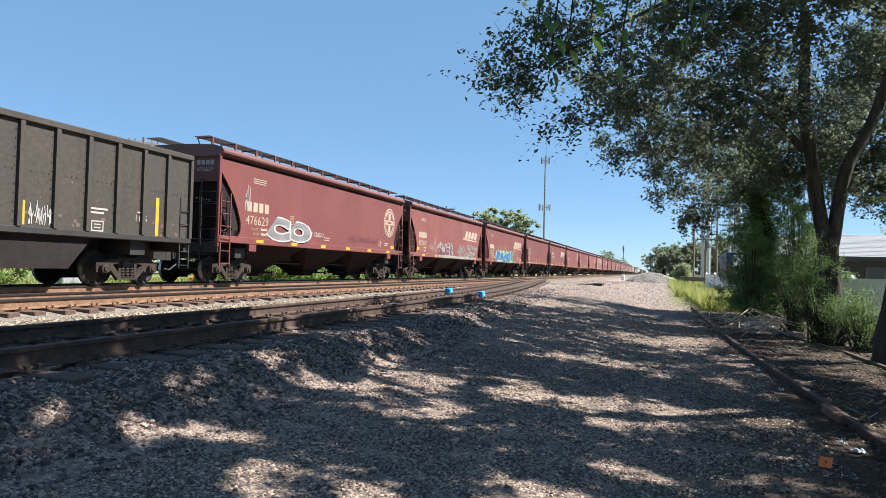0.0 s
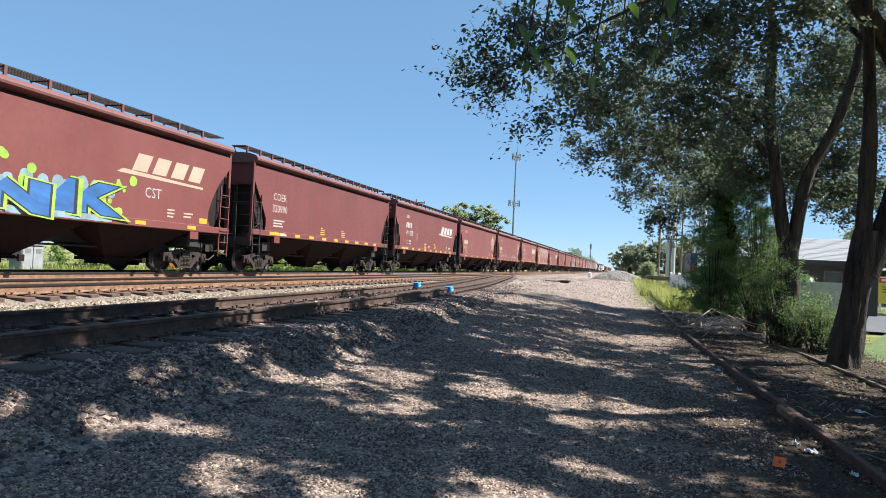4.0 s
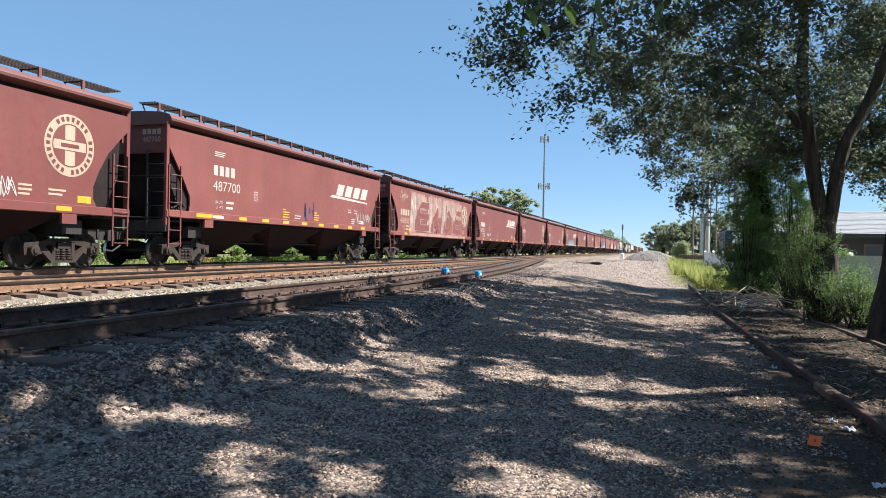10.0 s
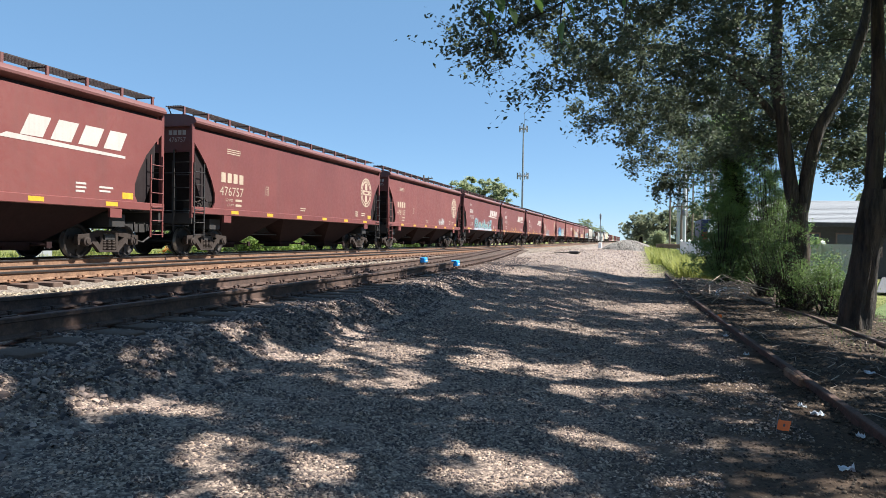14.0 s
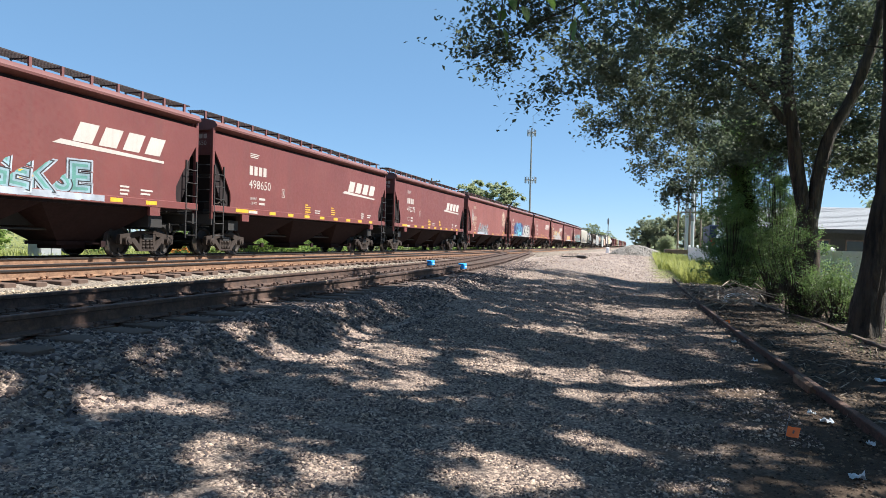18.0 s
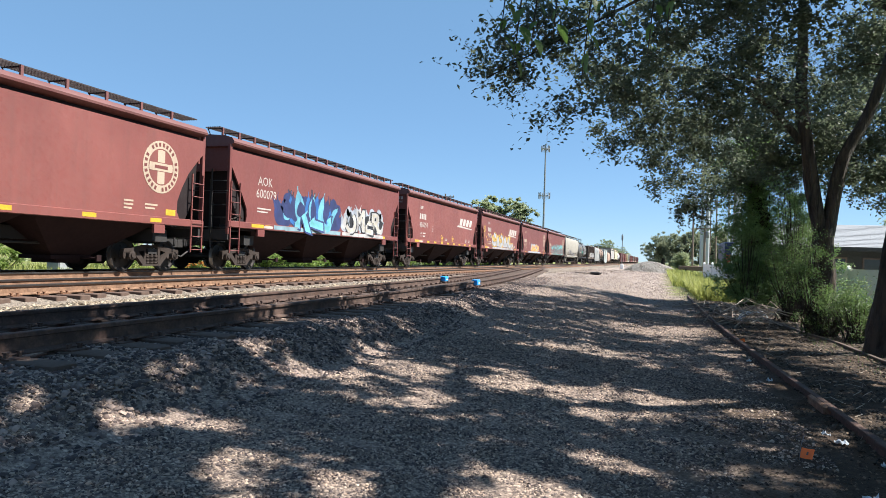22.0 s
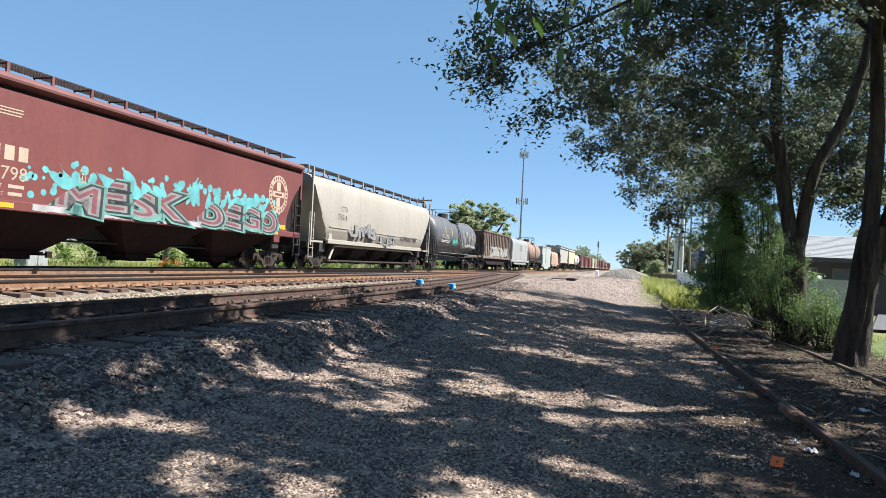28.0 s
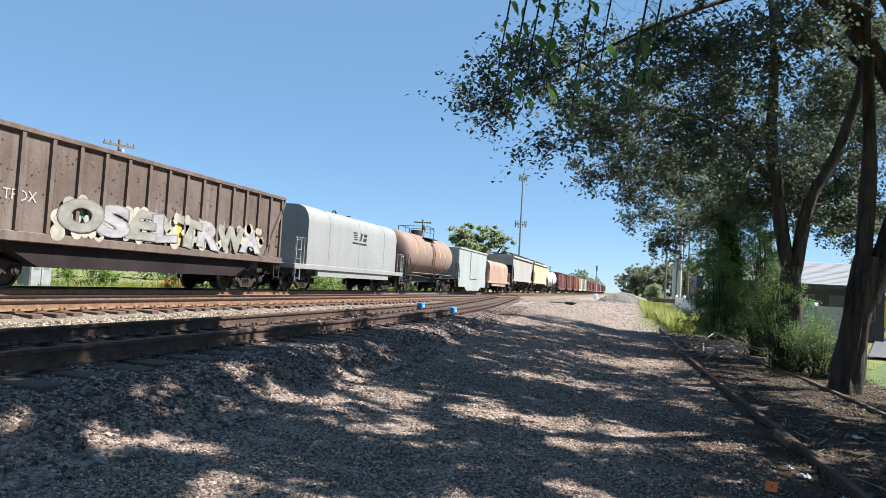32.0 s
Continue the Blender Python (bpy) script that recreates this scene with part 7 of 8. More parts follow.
def hanging_twig(at, seed, n=9):
    """A drooping twig of large toothed leaves close by, hanging from the limb above."""
    rng = np.random.default_rng(seed)
    ob = thing("hanging_twig", "drooping leafy twig with broad bright leaves", "branch", at, group="twigs over the lot")
    path = [(0.02, 0.03, 0.84), (0.04, 0, 0.4), (0, 0.01, 0.12), (-0.02, 0.0, -0.12)]
    part("stem", Form().tube(path, [0.006, 0.005, 0.003, 0.0015], 6), ob, materials=(M_BARK,))
    for i in range(n):
        f = Form()
        l = rng.uniform(0.04, 0.08)
        k = 8
        edge = [(l * (j / k), 0.34 * l * math.sin(math.pi * (j / k) ** 0.8) * (1 + 0.09 * (-1) ** j)) for j in range(k + 1)]
        pts = [(a, 0, -0.25 * a * a / l) for a, b in edge] + [(a, b, 0.18 * b - 0.25 * a * a / l) for a, b in edge] + [(a, -b, 0.18 * b - 0.25 * a * a / l) for a, b in edge]
        faces = [(j, j + 1, k + 2 + j, k + 1 + j) for j in range(k)] + [(j + 1, j, 2 * k + 2 + j, 2 * k + 3 + j) for j in range(k)]
        f.add(pts, faces)
        t = i / n
        z = 0.42 - 0.55 * t
        part("leaf", f, ob, at=pose(0.05 * (1 - t) - 0.01, 0, z, rng.uniform(-30, 30), rng.uniform(30, 75), 180 * (i % 2) + rng.uniform(-50, 50)), materials=(M_BRIGHT,))
    return ob


for k, (x, z) in enumerate([(-0.46, 2.30), (-0.40, 2.38), (-0.52, 2.40), (-0.32, 2.42), (-0.22, 2.26), (-0.12, 2.46), (0.0, 2.34), (0.06, 2.42)]):
    hanging_twig((x, 2.45 + 0.02 * (k % 3), z), k + 1, 9)


def shrub(name, label, at, lobes, seed, material, per=110, size=0.06):
    rng = np.random.default_rng(seed)
    ob = thing(name, label, "shrub", (*at, 0))
    cs, rs, f = [], [], Form()
    for x, y, z, r, n in lobes:
        for _ in range(n):
            v = rng.normal(0, 1, 3)
            v = v / np.linalg.norm(v) * r * rng.random() ** 0.5
            cs.append((x + v[0], y + v[1], max(0.12, z + v[2] * 0.9)))
            rs.append(rng.uniform(0.12, 0.24))
            f.tube([(x * 0.4 + rng.normal(0, .1), y * 0.4 + rng.normal(0, .1), 0), ((x + v[0]) * .7, (y + v[1]) * .7, cs[-1][2] * .6), cs[-1]], [0.016, 0.01, 0.003], 4, caps=False)
    part("stem", f, ob, materials=(M_BARK,))
    tagged(part("leaves", leaf_cloud(rng, np.array(cs), np.array(rs), per, size, material, "leaves"), ob), kind="stuff")
    return ob


shrub("shrub", "dense green shrub at the foot of the elms", (3.55, 17.6), [(0, 0, .7, .7, 30), (-.5, .3, 1.3, .6, 24), (.5, -.2, .8, .7, 28), (-.1, .2, 1.9, .5, 14)], 31, M_SHRUB)
shrub("shrub", "dense green shrub at the foot of the elms", (4.1, 16.6), [(0, 0, .6, .55, 26), (.35, .2, .7, .4, 14), (-.4, 0, .9, .5, 18)], 32, M_SHRUB)
shrub("shrub", "light green young shrub between two trunks", (3.55, 21.5), [(0, 0, 1.0, .6, 24), (-.2, 0, 2.0, .6, 22), (.3, .2, 2.8, .5, 14), (-.4, .3, .5, .5, 12)], 33, M_SHRUB)
shrub("shrub", "dark green shrub by the ivy-covered tree", (3.1, 27.6), [(0, 0, .7, .7, 26), (-.3, .2, 1.5, .7, 24), (.4, .2, 1.8, .6, 18), (0, 0, 2.8, .6, 16)], 34, M_IVY, 140, 0.085)


def blades(name, label, zone, count, lo, hi, material, seed, width=0.012):
    """Tall weeds or grass as single bent blades."""
    rng = np.random.default_rng(seed)
    x0, x1, y0, y1 = zone
    x, y = rng.uniform(x0, x1, count), rng.uniform(y0, y1, count)
    pts = np.array([(a, b, height(a, b) - 0.02) for a, b in zip(x, y)])
    h = rng.uniform(lo, hi, count)
    base = [(-0.5, 0, 0), (0.5, 0, 0), (0.35, 0.12, 0.55), (-0.35, 0.12, 0.55), (0, 0.38, 1.0)]
    me = cloud_mesh(name, base, [(0, 1, 2, 3), (3, 2, 4)], pts, random_turns(rng, count, 0.22), np.stack([np.full(count, width) * (0.6 + h), h, h], 1), material)
    return tagged(new(name, me), label, "grass", kind="stuff")


shrub("shrub", "tall dark shrub grown into the ivy-covered tree", (4.9, 28.2), [(0, 0, .8, .8, 26), (-.2, 0, 1.9, .8, 26), (.3, 0, 3.0, .8, 26), (0, 0, 4.1, .8, 24), (-.3, 0, 5.1, .7, 18), (.9, .2, 1.6, .7, 20)], 35, M_IVY, 170, 0.105)
blades("tall_weeds", "sunlit yellow-green weeds along the buried rail", (1.7, 4.2, 31.5, 48), 9000, 0.35, 1.0, M_WEED, 41, 0.03)
blades("tall_weeds", "sunlit yellow-green weeds along the lot's edge", (1.0, 4.5, 48, 80), 6000, 0.3, 0.8, M_WEED, 42, 0.05)
blades("dry_grass", "thin dry grass under the trees", (3.0, 5.6, 8, 17), 900, 0.05, 0.16, M_SHRUB, 43, 0.008)
blades("field_grass", "sunlit grass beyond the tracks", (-32, -18.8, 6, 60), 22000, 0.15, 0.5, M_WEED, 44, 0.05)

# ---- the buried rail and clutter on the dirt strip ----
old_rail = thing("buried_rail", "rusty rail of a disused track, half sunk in the dirt", "rail")
part("rail", rail_form([(2.0, 2.0), (1.92, 5.2), (1.80, 8.6), (1.70, 11.0), (1.58, 14.4), (1.46, 19.0), (1.38, 27.0), (1.37, 34.0)], 0.085), old_rail, materials=(M_RAIL_SUNK, M_RAIL_SUNK))
part("joint_bar", Form().soft_box(-0.06, 0.06, -0.35, 0.35, 0.0, 0.10, 0.015), old_rail, at=pose(1.78, 8.6, -0.02, 0, 0, 2), materials=(M_RAIL,))
second_rail = thing("buried_rail", "second rusty rail of the disused track, nearly covered by dirt", "rail")
part("rail", rail_form([(3.75, 8.0), (3.66, 12.0), (3.55, 15.8), (3.2, 19.0), (2.95, 24.0)], 0.045), second_rail, materials=(M_TIE, M_TIE))


def marker_flag(x, y, turn, lean, low=0.03):
    ob = thing("marker_flag", "small orange survey flag on a thin wire", "flag", (x, y, height(x, y)), group="survey flags")
    part("wire", Form().tube([(0, 0, 0), (0.01, 0, 0.12), (0.03, 0, 0.2)], 0.0025, 5), ob, materials=(M_GALV,))
    f = Form()
    f.loft([[(0.105 * a, 0.012 * math.sin(a * 5), 0.085 * b) for b in (0, .5, 1)] for a in (0, .25, .5, .75, 1)], closed=False)
    part("cloth", f, ob, at=pose(0, 0, low, lean, 0, turn), materials=(M_FLAG,))
    part("mark", Form().add([(0.048, -0.004, 0.03), (0.062, -0.004, 0.03), (0.062, -0.004, 0.055), (0.048, -0.004, 0.055)], [(0, 1, 2, 3)]), ob, at=pose(0, 0, low, lean, 0, turn), materials=(M_BROWN,))
    return ob


marker_flag(1.15, 6.22, -35, -30), marker_flag(1.60, 14.9, 10, -45), marker_flag(4.15, 12.9, 5, -10, 0.1)


def litter(x, y, seed, size):
    rng = np.random.default_rng(seed)
    ob = thing("litter", "crumpled pale plastic scrap", "litter", (x, y, height(x, y)), group="litter")
    f = Form()
    n = 6
    f.loft([[((i / n - .5) * size, (j / n - .5) * size * .7, 0.01 + abs(rng.normal(0, 0.018))) for j in range(n + 1)] for i in range(n + 1)], closed=False)
    part("scrap", f, ob, materials=(M_LITTER,))


for i, (x, y, s) in enumerate([(1.60, 6.9, .11), (1.52, 7.1, .07), (1.50, 10.3, .08), (2.68, 9.2, .12), (1.42, 5.3, .10), (1.46, 12.2, .08), (1.75, 6.2, .06)]):
    litter(x, y, 60 + i, s)

brush = thing("brush_pile", "tangle of dry sticks beside the rail", "brush pile", (2.25, 21.3, 0))
rb = random.Random(8)
for i in range(96):
    a, l = rb.uniform(0, math.pi), rb.uniform(0.4, 1.5)
    cx, cy, z = rb.gauss(0, 0.45), rb.gauss(0, 1.6), rb.uniform(0.02, 0.38)
    d = Vector((math.cos(a), math.sin(a) * 1.5, 0)) * l / 2
    b = Vector((cx, cy, z))
    part("stick", Form().tube([b - d, b + Vector((rb.gauss(0, .08), rb.gauss(0, .08), rb.uniform(0, .22))), b + d * rb.uniform(.6, 1)], [rb.uniform(.008, .02), .010, .004], 5), brush, materials=(M_DRY,))
for i in range(3):
    part("stick", Form().tube([(0.25 + .35 * math.cos(t) * (1 - .1 * i), -1 + .5 * i + .35 * math.sin(t), .16 + .12 * math.sin(t + i)) for t in [k * .5 for k in range(9 + i)]], 0.014, 5), brush, materials=(M_LITTER,))
twig_litter = Form()
rt = random.Random(9)
for i in range(420):
    x, y = rt.uniform(1.9, 5.2), rt.uniform(5, 24)
    a, l, z = rt.uniform(0, 6.28), rt.uniform(0.08, 0.5), height(x, y) + 0.012
    twig_litter.tube([(x, y, z), (x + l * .5 * math.cos(a), y + l * .5 * math.sin(a), z + rt.uniform(0, .05)), (x + l * math.cos(a + .3), y + l * math.sin(a + .3), z)], [.005, .004, .002], 4)
tagged(new("twig_litter", twig_litter.mesh("twig_litter", M_DRY)), "dry twigs scattered on the dirt under the trees", "twigs", kind="stuff")

for k, x in enumerate((x_siding(21.8) - 0.66, x_siding(19.8) + 0.80)):
    ob = thing("rail_clamp", "bright blue plastic cover clamped on the siding rail", "rail clamp", (x, 21.8 - 2.0 * k, RAIL_Z - 0.16), group="blue rail clamps")
    part("cover", Form().soft_box(-0.10, 0.10, -0.15, 0.15, 0.04, 0.18, 0.02), ob, materials=(M_BLUE,))
    part("lid", Form().soft_box(-0.08, 0.08, -0.19, 0.19, 0.175, 0.205, 0.01), ob, materials=(M_BLUE,))
    part("slot", Form().box(0.098, 0.106, -0.09, 0.09, 0.09, 0.13), ob, "pale slot", materials=(M_LITTER,))

# switch parts where the siding joins
sw = thing("switch_stand", "low dark switch machine beside the main line", "switch stand", (-3.9, 47.0, height(-3.9, 47)))
part("box", Form().soft_box(-0.3, 0.3, -0.2, 0.2, 0.02, 0.22, 0.04), sw, materials=(M_BLACK,))
part("rod", Form().tube([(-1.3, 0, 0.12), (0.4, 0, 0.12)], 0.03, 6), sw, materials=(M_BLACK,))

# ---- fence, house, street ----
fence = thing("vinyl_fence", "white vinyl panel fence with capped posts", "fence", (7.4, 26.9, -0.12))


def fence_run(a, b):
    a, b = Vector(a), Vector(b)
    n = max(1, round((b - a).length / 2.4))
    turn = math.degrees(math.atan2((b - a).y, (b - a).x))
    seg = (b - a).length / n
    for i in range(n + 1):
        p = a + (b - a) * i / n
        post = part("post", stored("fpost", lambda: Form().soft_box(-.065, .065, -.065, .065, 0, 1.72, .01).mesh("post", M_VINYL)), fence, at=pose(p.x, p.y, 0, 0, 0, turn))
        part("cap", stored("fcap", lambda: Form().loft([[(-.08, -.08, 1.72), (.08, -.08, 1.72), (.08, .08, 1.72), (-.08, .08, 1.72)], [(-.01, -.01, 1.79), (.01, -.01, 1.79), (.01, .01, 1.79), (-.01, .01, 1.79)]], caps=True).mesh("cap", M_VINYL)), post)
        if i < n:
            q = stored(("fpanel", round(seg, 2)), lambda: Form().box(0.06, seg - 0.06, -0.02, 0.02, 0.08, 1.62).box(0.06, seg - 0.06, -0.035, 0.035, 0.05, 0.19).box(0.06, seg - 0.06, -0.035, 0.035, 1.50, 1.64).mesh("panel", M_VINYL))
            pan = part("panel", q, fence, at=pose(p.x, p.y, 0, 0, 0, turn))
            g = stored(("fgroove", round(seg, 2)), lambda: groove_mesh(seg))
            part("board_edges", g, pan)


def groove_mesh(seg):
    f = Form()
    for j in range(1, int(seg / 0.17)):
        f.box(j * 0.17 - 0.004, j * 0.17 + 0.004, -0.024, 0.024, 0.19, 1.50)
    return f.mesh("board_edges", M_VINYL)


fence_run((0, 0), (-3.3, 11.0))
fence_run((-3.3, 11.0), (-4.6, 20.0))

house = thing("house", "low dark-walled house with a pale shingle roof", "house", (10.2, 38.0, -0.1))
wall = Form()
wall.box(-4.6, 1.6, 0, 0.2, 0, 2.6).box(-4.6, -4.4, 0.2, 8, 0, 2.6).box(1.4, 1.6, 0.2, 8, 0, 2.6).box(-4.6, 1.6, 8, 8.2, 0, 2.6)
part("wall", wall, house, materials=(M_WALL,))
roof = part("roof", Form().prism([(-0.7, 2.50), (-0.7, 2.64), (4.1, 3.94), (8.9, 2.64), (8.9, 2.50), (4.1, 3.78)], "x", -5.0, 2.0), house, materials=(M_SHINGLE,))
shingle = Form().box(0, 0.46, -0.01, 0.21, 0.0, 0.012).mesh("shingle", M_SHINGLE)
slope = math.degrees(math.atan2(1.30, 4.8))
rs = random.Random(3)
for j in range(18):
    for i in range(15):
        part("shingle", shingle, roof, at=pose(-5.0 + i * 0.465 + (0.2 if j % 2 else 0) - 0.03, -0.70 + j * 0.27, 2.647 + j * 0.27 * 1.30 / 4.8 + rs.uniform(0, .01), slope, 0, rs.uniform(-.6, .6)))
part("fascia", Form().box(-5.0, 2.0, -0.76, -0.70, 2.46, 2.66), house, materials=(M_WALL,))
for x in (-3.4, -1.9, -0.4, 0.8):
    w = part("window", Form().box(x - 0.35, x + 0.35, -0.02, 0.05, 1.1, 2.1), house, materials=(M_GLASS,))
    part("frame", Form().box(x - 0.42, x + 0.42, -0.04, 0.0, 2.1, 2.18).box(x - 0.42, x + 0.42, -0.04, 0.0, 1.02, 1.1).box(x - 0.42, x - 0.35, -0.04, 0.0, 1.1, 2.1).box(x + 0.35, x + 0.42, -0.04, 0.0, 1.1, 2.1), w, materials=(M_BROWN,))

lawn = new("lawn", Form().add([(4.6, 15.6, -0.02), (40, 12, -0.06), (40, 24, -0.06), (8.2, 25.6, -0.05), (5.4, 18.5, -0.03)], [(0, 1, 2, 3, 4)]).mesh("lawn", M_LAWN))
tagged(lawn, "mown grass verge beside the street", "lawn", kind="structure")
path_slab = new("pavement", Form().box(4.75, 40, 12.6, 14.9, -0.3, -0.015).mesh("pavement", M_CONCRETE))
tagged(path_slab, "pale concrete walk beyond the trees", "pavement", kind="structure")
road = new("road", Form().add([(7.6, 25.8, -0.03), (60, 22, -0.03), (60, 37, -0.03), (11.8, 39.2, -0.03)], [(0, 1, 2, 3)]).mesh("road", M_ASPHALT))
tagged(road, "grey asphalt street", "road", kind="structure")
kerb = new("kerb", Form().loft([[(11.5, 39.3, -0.1), (11.5, 39.3, 0.10), (11.5, 39.55, 0.10), (11.5, 39.55, -0.1)], [(60, 37.1, -0.1), (60, 37.1, 0.10), (60, 37.4, 0.10), (60, 37.4, -0.1)]], caps=True).mesh("kerb", M_CONCRETE))
tagged(kerb, "concrete kerb along the street", "kerb", kind="structure")
blades("verge_grass", "lawn grass blades", (4.8, 14, 15.6, 24), 5000, 0.04, 0.10, M_SHRUB, 45, 0.02)
blades("kerb_weeds", "yellowing weeds along the kerb", (11.8, 17, 39.8, 41.5), 1500, 0.15, 0.5, M_WEED, 46, 0.03)

sign = thing("notice_board", "yellow notice board with a red heading on two posts", "sign", (14.2, 43.5, -0.05))
for x in (-0.55, 0.55):
    part("post", Form().box(x - 0.05, x + 0.05, 0.03, 0.12, 0, 1.1), sign, materials=(M_VINYL,))
part("board", Form().soft_box(-0.72, 0.72, -0.03, 0.03, 0.55, 2.0, 0.02), sign, materials=(M_SIGNYEL,))
part("heading", Form().box(-0.66, 0.66, -0.04, -0.03, 1.68, 1.95), sign, materials=(M_SIGNRED,))
part("heading_bars", Form().box(-0.55, -0.05, -0.046, -0.04, 1.76, 1.87).box(0.05, 0.55, -0.046, -0.04, 1.76, 1.87), sign, materials=(M_VINYL,))
part("text_bars", Form().box(-0.5, 0.5, -0.04, -0.03, 1.42, 1.47).box(-0.5, 0.4, -0.04, -0.03, 1.28, 1.33).box(-0.5, 0.45, -0.04, -0.03, 1.14, 1.19), sign, materials=(M_BROWN,))
banner = thing("blue_banner", "blue banner on a white frame", "banner", (16.5, 44.5, -0.05))
part("panel", Form().box(-1.2, 1.2, -0.02, 0.02, 0.55, 2.1), banner, materials=(M_SIGNBLUE,))
part("frame", Form().tube([(-1.2, 0, 0), (-1.2, 0, 2.15), (1.2, 0, 2.15), (1.2, 0, 0)], 0.05, 6), banner, materials=(M_VINYL,))
canopy = thing("tube_canopy", "white tube frame arches behind the notice board", "canopy", (15.5, 48.0, -0.05))
for i in range(4):
    part("arch", Form().tube([(-3 + 0.0, i * 1.4, 0), (-3, i * 1.4, 1.7), (-2.2, i * 1.4, 2.4), (2.2, i * 1.4, 2.6), (3, i * 1.4, 1.8), (3, i * 1.4, 0)], 0.06, 6), canopy, materials=(M_VINYL,))
part("ridge_tube", Form().tube([(-2.2, 0, 2.4), (-2.2, 4.2, 2.4)], 0.05, 6).tube([(2.2, 0, 2.6), (2.2, 4.2, 2.6)], 0.05, 6), canopy, materials=(M_VINYL,))

# ---- beyond: towers, poles, far trees ----
tower = thing("cell_tower", "grey cell tower with antenna clusters at mid height and top", "tower", (-31.1, 196.5, 0))
part("mast", Form().tube([(0, 0, 0), (0, 0, 12), (0, 0, 24), (0, 0, 34)], [0.34, 0.28, 0.23, 0.18], 12), tower, materials=(M_GALV,))
for z, r in ((19.4, 1.5), (32.6, 1.1)):
    part("antenna_ring", Form().tube([(r * math.cos(a), r * math.sin(a), z) for a in [k * math.pi / 6 for k in range(13)]], 0.09, 5), tower, materials=(M_GALV,))
    for k in range(9):
        a = k * 2 * math.pi / 9
        part("antenna", stored("antenna", lambda: Form().soft_box(-0.10, 0.10, -0.08, 0.08, -0.9, 0.9, 0.03).mesh("antenna", M_GALV)), tower, at=pose(r * 1.05 * math.cos(a), r * 1.05 * math.sin(a), z, 0, 0, math.degrees(a)))
part("whip", Form().tube([(0.3, 0, 33.5), (0.3, 0, 37.5)], 0.06, 5), tower, materials=(M_GALV,))


def utility_pole(x, y, top, arm=2.4, turn=0, wood=True):
    ob = thing("utility_pole", "wooden utility pole with a crossarm" if wood else "slim grey pole", "utility pole", (x, y, 0), group="poles")
    part("pole", Form().tube([(0, 0, 0), (0, 0, top)], [0.17, 0.11], 8), ob, materials=(M_POLE,))
    if arm:
        part("crossarm", Form().box(-arm / 2, arm / 2, -0.07, 0.07, top - 0.55, top - 0.38), ob, at=pose(0, 0, 0, 0, 0, turn), materials=(M_POLE,))
        for s in (-0.92, -0.55, 0.55, 0.92):
            part("insulator", stored("insulator", lambda: Form().lathe([(0.03, 0), (0.06, 0.05), (0.05, 0.14), (0.07, 0.18), (0.02, 0.24)], (0, 0, 0), "z", 8).mesh("insulator", M_GALV)), ob, at=pose(0, 0, 0, 0, 0, turn) @ Matrix.Translation((s * arm / 2, 0, top - 0.38)))
        part("transformer", Form().lathe([(0.2, 0), (0.24, 0.05), (0.24, 0.7), (0.18, 0.78)], (0.32, 0, top - 1.6), "z", 10), ob, materials=(M_GALV,))
    return ob


utility_pole(-42.9, 50.0, 12.2, 2.6, 60), utility_pole(-30.6, 100.0, 10.85, 2.6, 20)
for x, y, h in ((5.2, 118, 12.5), (9.5, 130, 13.0), (14.2, 150, 16), (5.6, 95, 6.5), (11.5, 175, 15)):
    utility_pole(x, y, h, 2.2, 10)
for x, y, r, h in ((6.35, 115, .30, 26), (7.15, 115, .36, 26), (9.3, 105, .2, 24)):
    ob = thing("steel_pole", "tall white tubular steel pole", "pole", (x, y, 0), group="white steel poles")
    part("shaft", Form().tube([(0, 0, 0), (0, 0, h)], [r, r * 0.7], 12), ob, materials=(M_WHITESTEEL,))
    part("base_flange", Form().lathe([(r * 1.4, 0), (r * 1.4, 0.2), (r, 0.25)], (0, 0, 0), "z", 12), ob, materials=(M_CONCRETE,))
wt = thing("water_tower", "white water tower on a slender pedestal", "water tower", (15.0, 152, 0))
part("pedestal", Form().lathe([(2.0, 0), (0.9, 3), (0.75, 16), (1.1, 21)], (0, 0, 0), "z", 16), wt, materials=(M_WHITESTEEL,))
part("tank", Form().lathe([(0.9, 20), (2.6, 22), (4.0, 24.5), (4.2, 26.5), (3.5, 29), (2.0, 30.6), (0.2, 31.2)], (0, 0, 0), "z", 24), wt, materials=(M_WHITESTEEL,))

shed = thing("navy_container", "navy and white metal container beyond the fence", "container", (5.6, 58.0, 0.0))
part("body", Form().soft_box(-0.7, 1.6, 0, 6, 1.0, 3.3, 0.05), shed, materials=(M_NAVY,))
part("panel", Form().box(-0.2, 0.5, -0.03, 0.0, 1.3, 3.1), shed, materials=(M_VINYL,))
part("stripe", Form().box(-0.6, -0.3, -0.03, 0.0, 1.7, 2.3), shed, materials=(M_SIGNRED,))
for x in (-0.5, 1.4):
    part("leg", Form().box(x - 0.1, x + 0.1, 0.1, 0.4, 0, 1.0).box(x - 0.1, x + 0.1, 5.6, 5.9, 0, 1.0), shed, materials=(M_BLACK,))
flat = thing("flat_trailer", "low brown flatbed beside the weeds", "trailer", (4.3, 88, 0.3))
part("deck", Form().soft_box(-1.9, 1.9, -1.2, 1.2, 0.45, 0.95, 0.03), flat, materials=(M_BROWN,))
for x in (-1.3, 1.3):
    part("wheel", Form().lathe([(0.05, -0.1), (0.32, -0.1), (0.34, 0.1), (0.05, 0.1)], (x, -1.1, 0.34), "y", 14), flat, materials=(M_BLACK,))

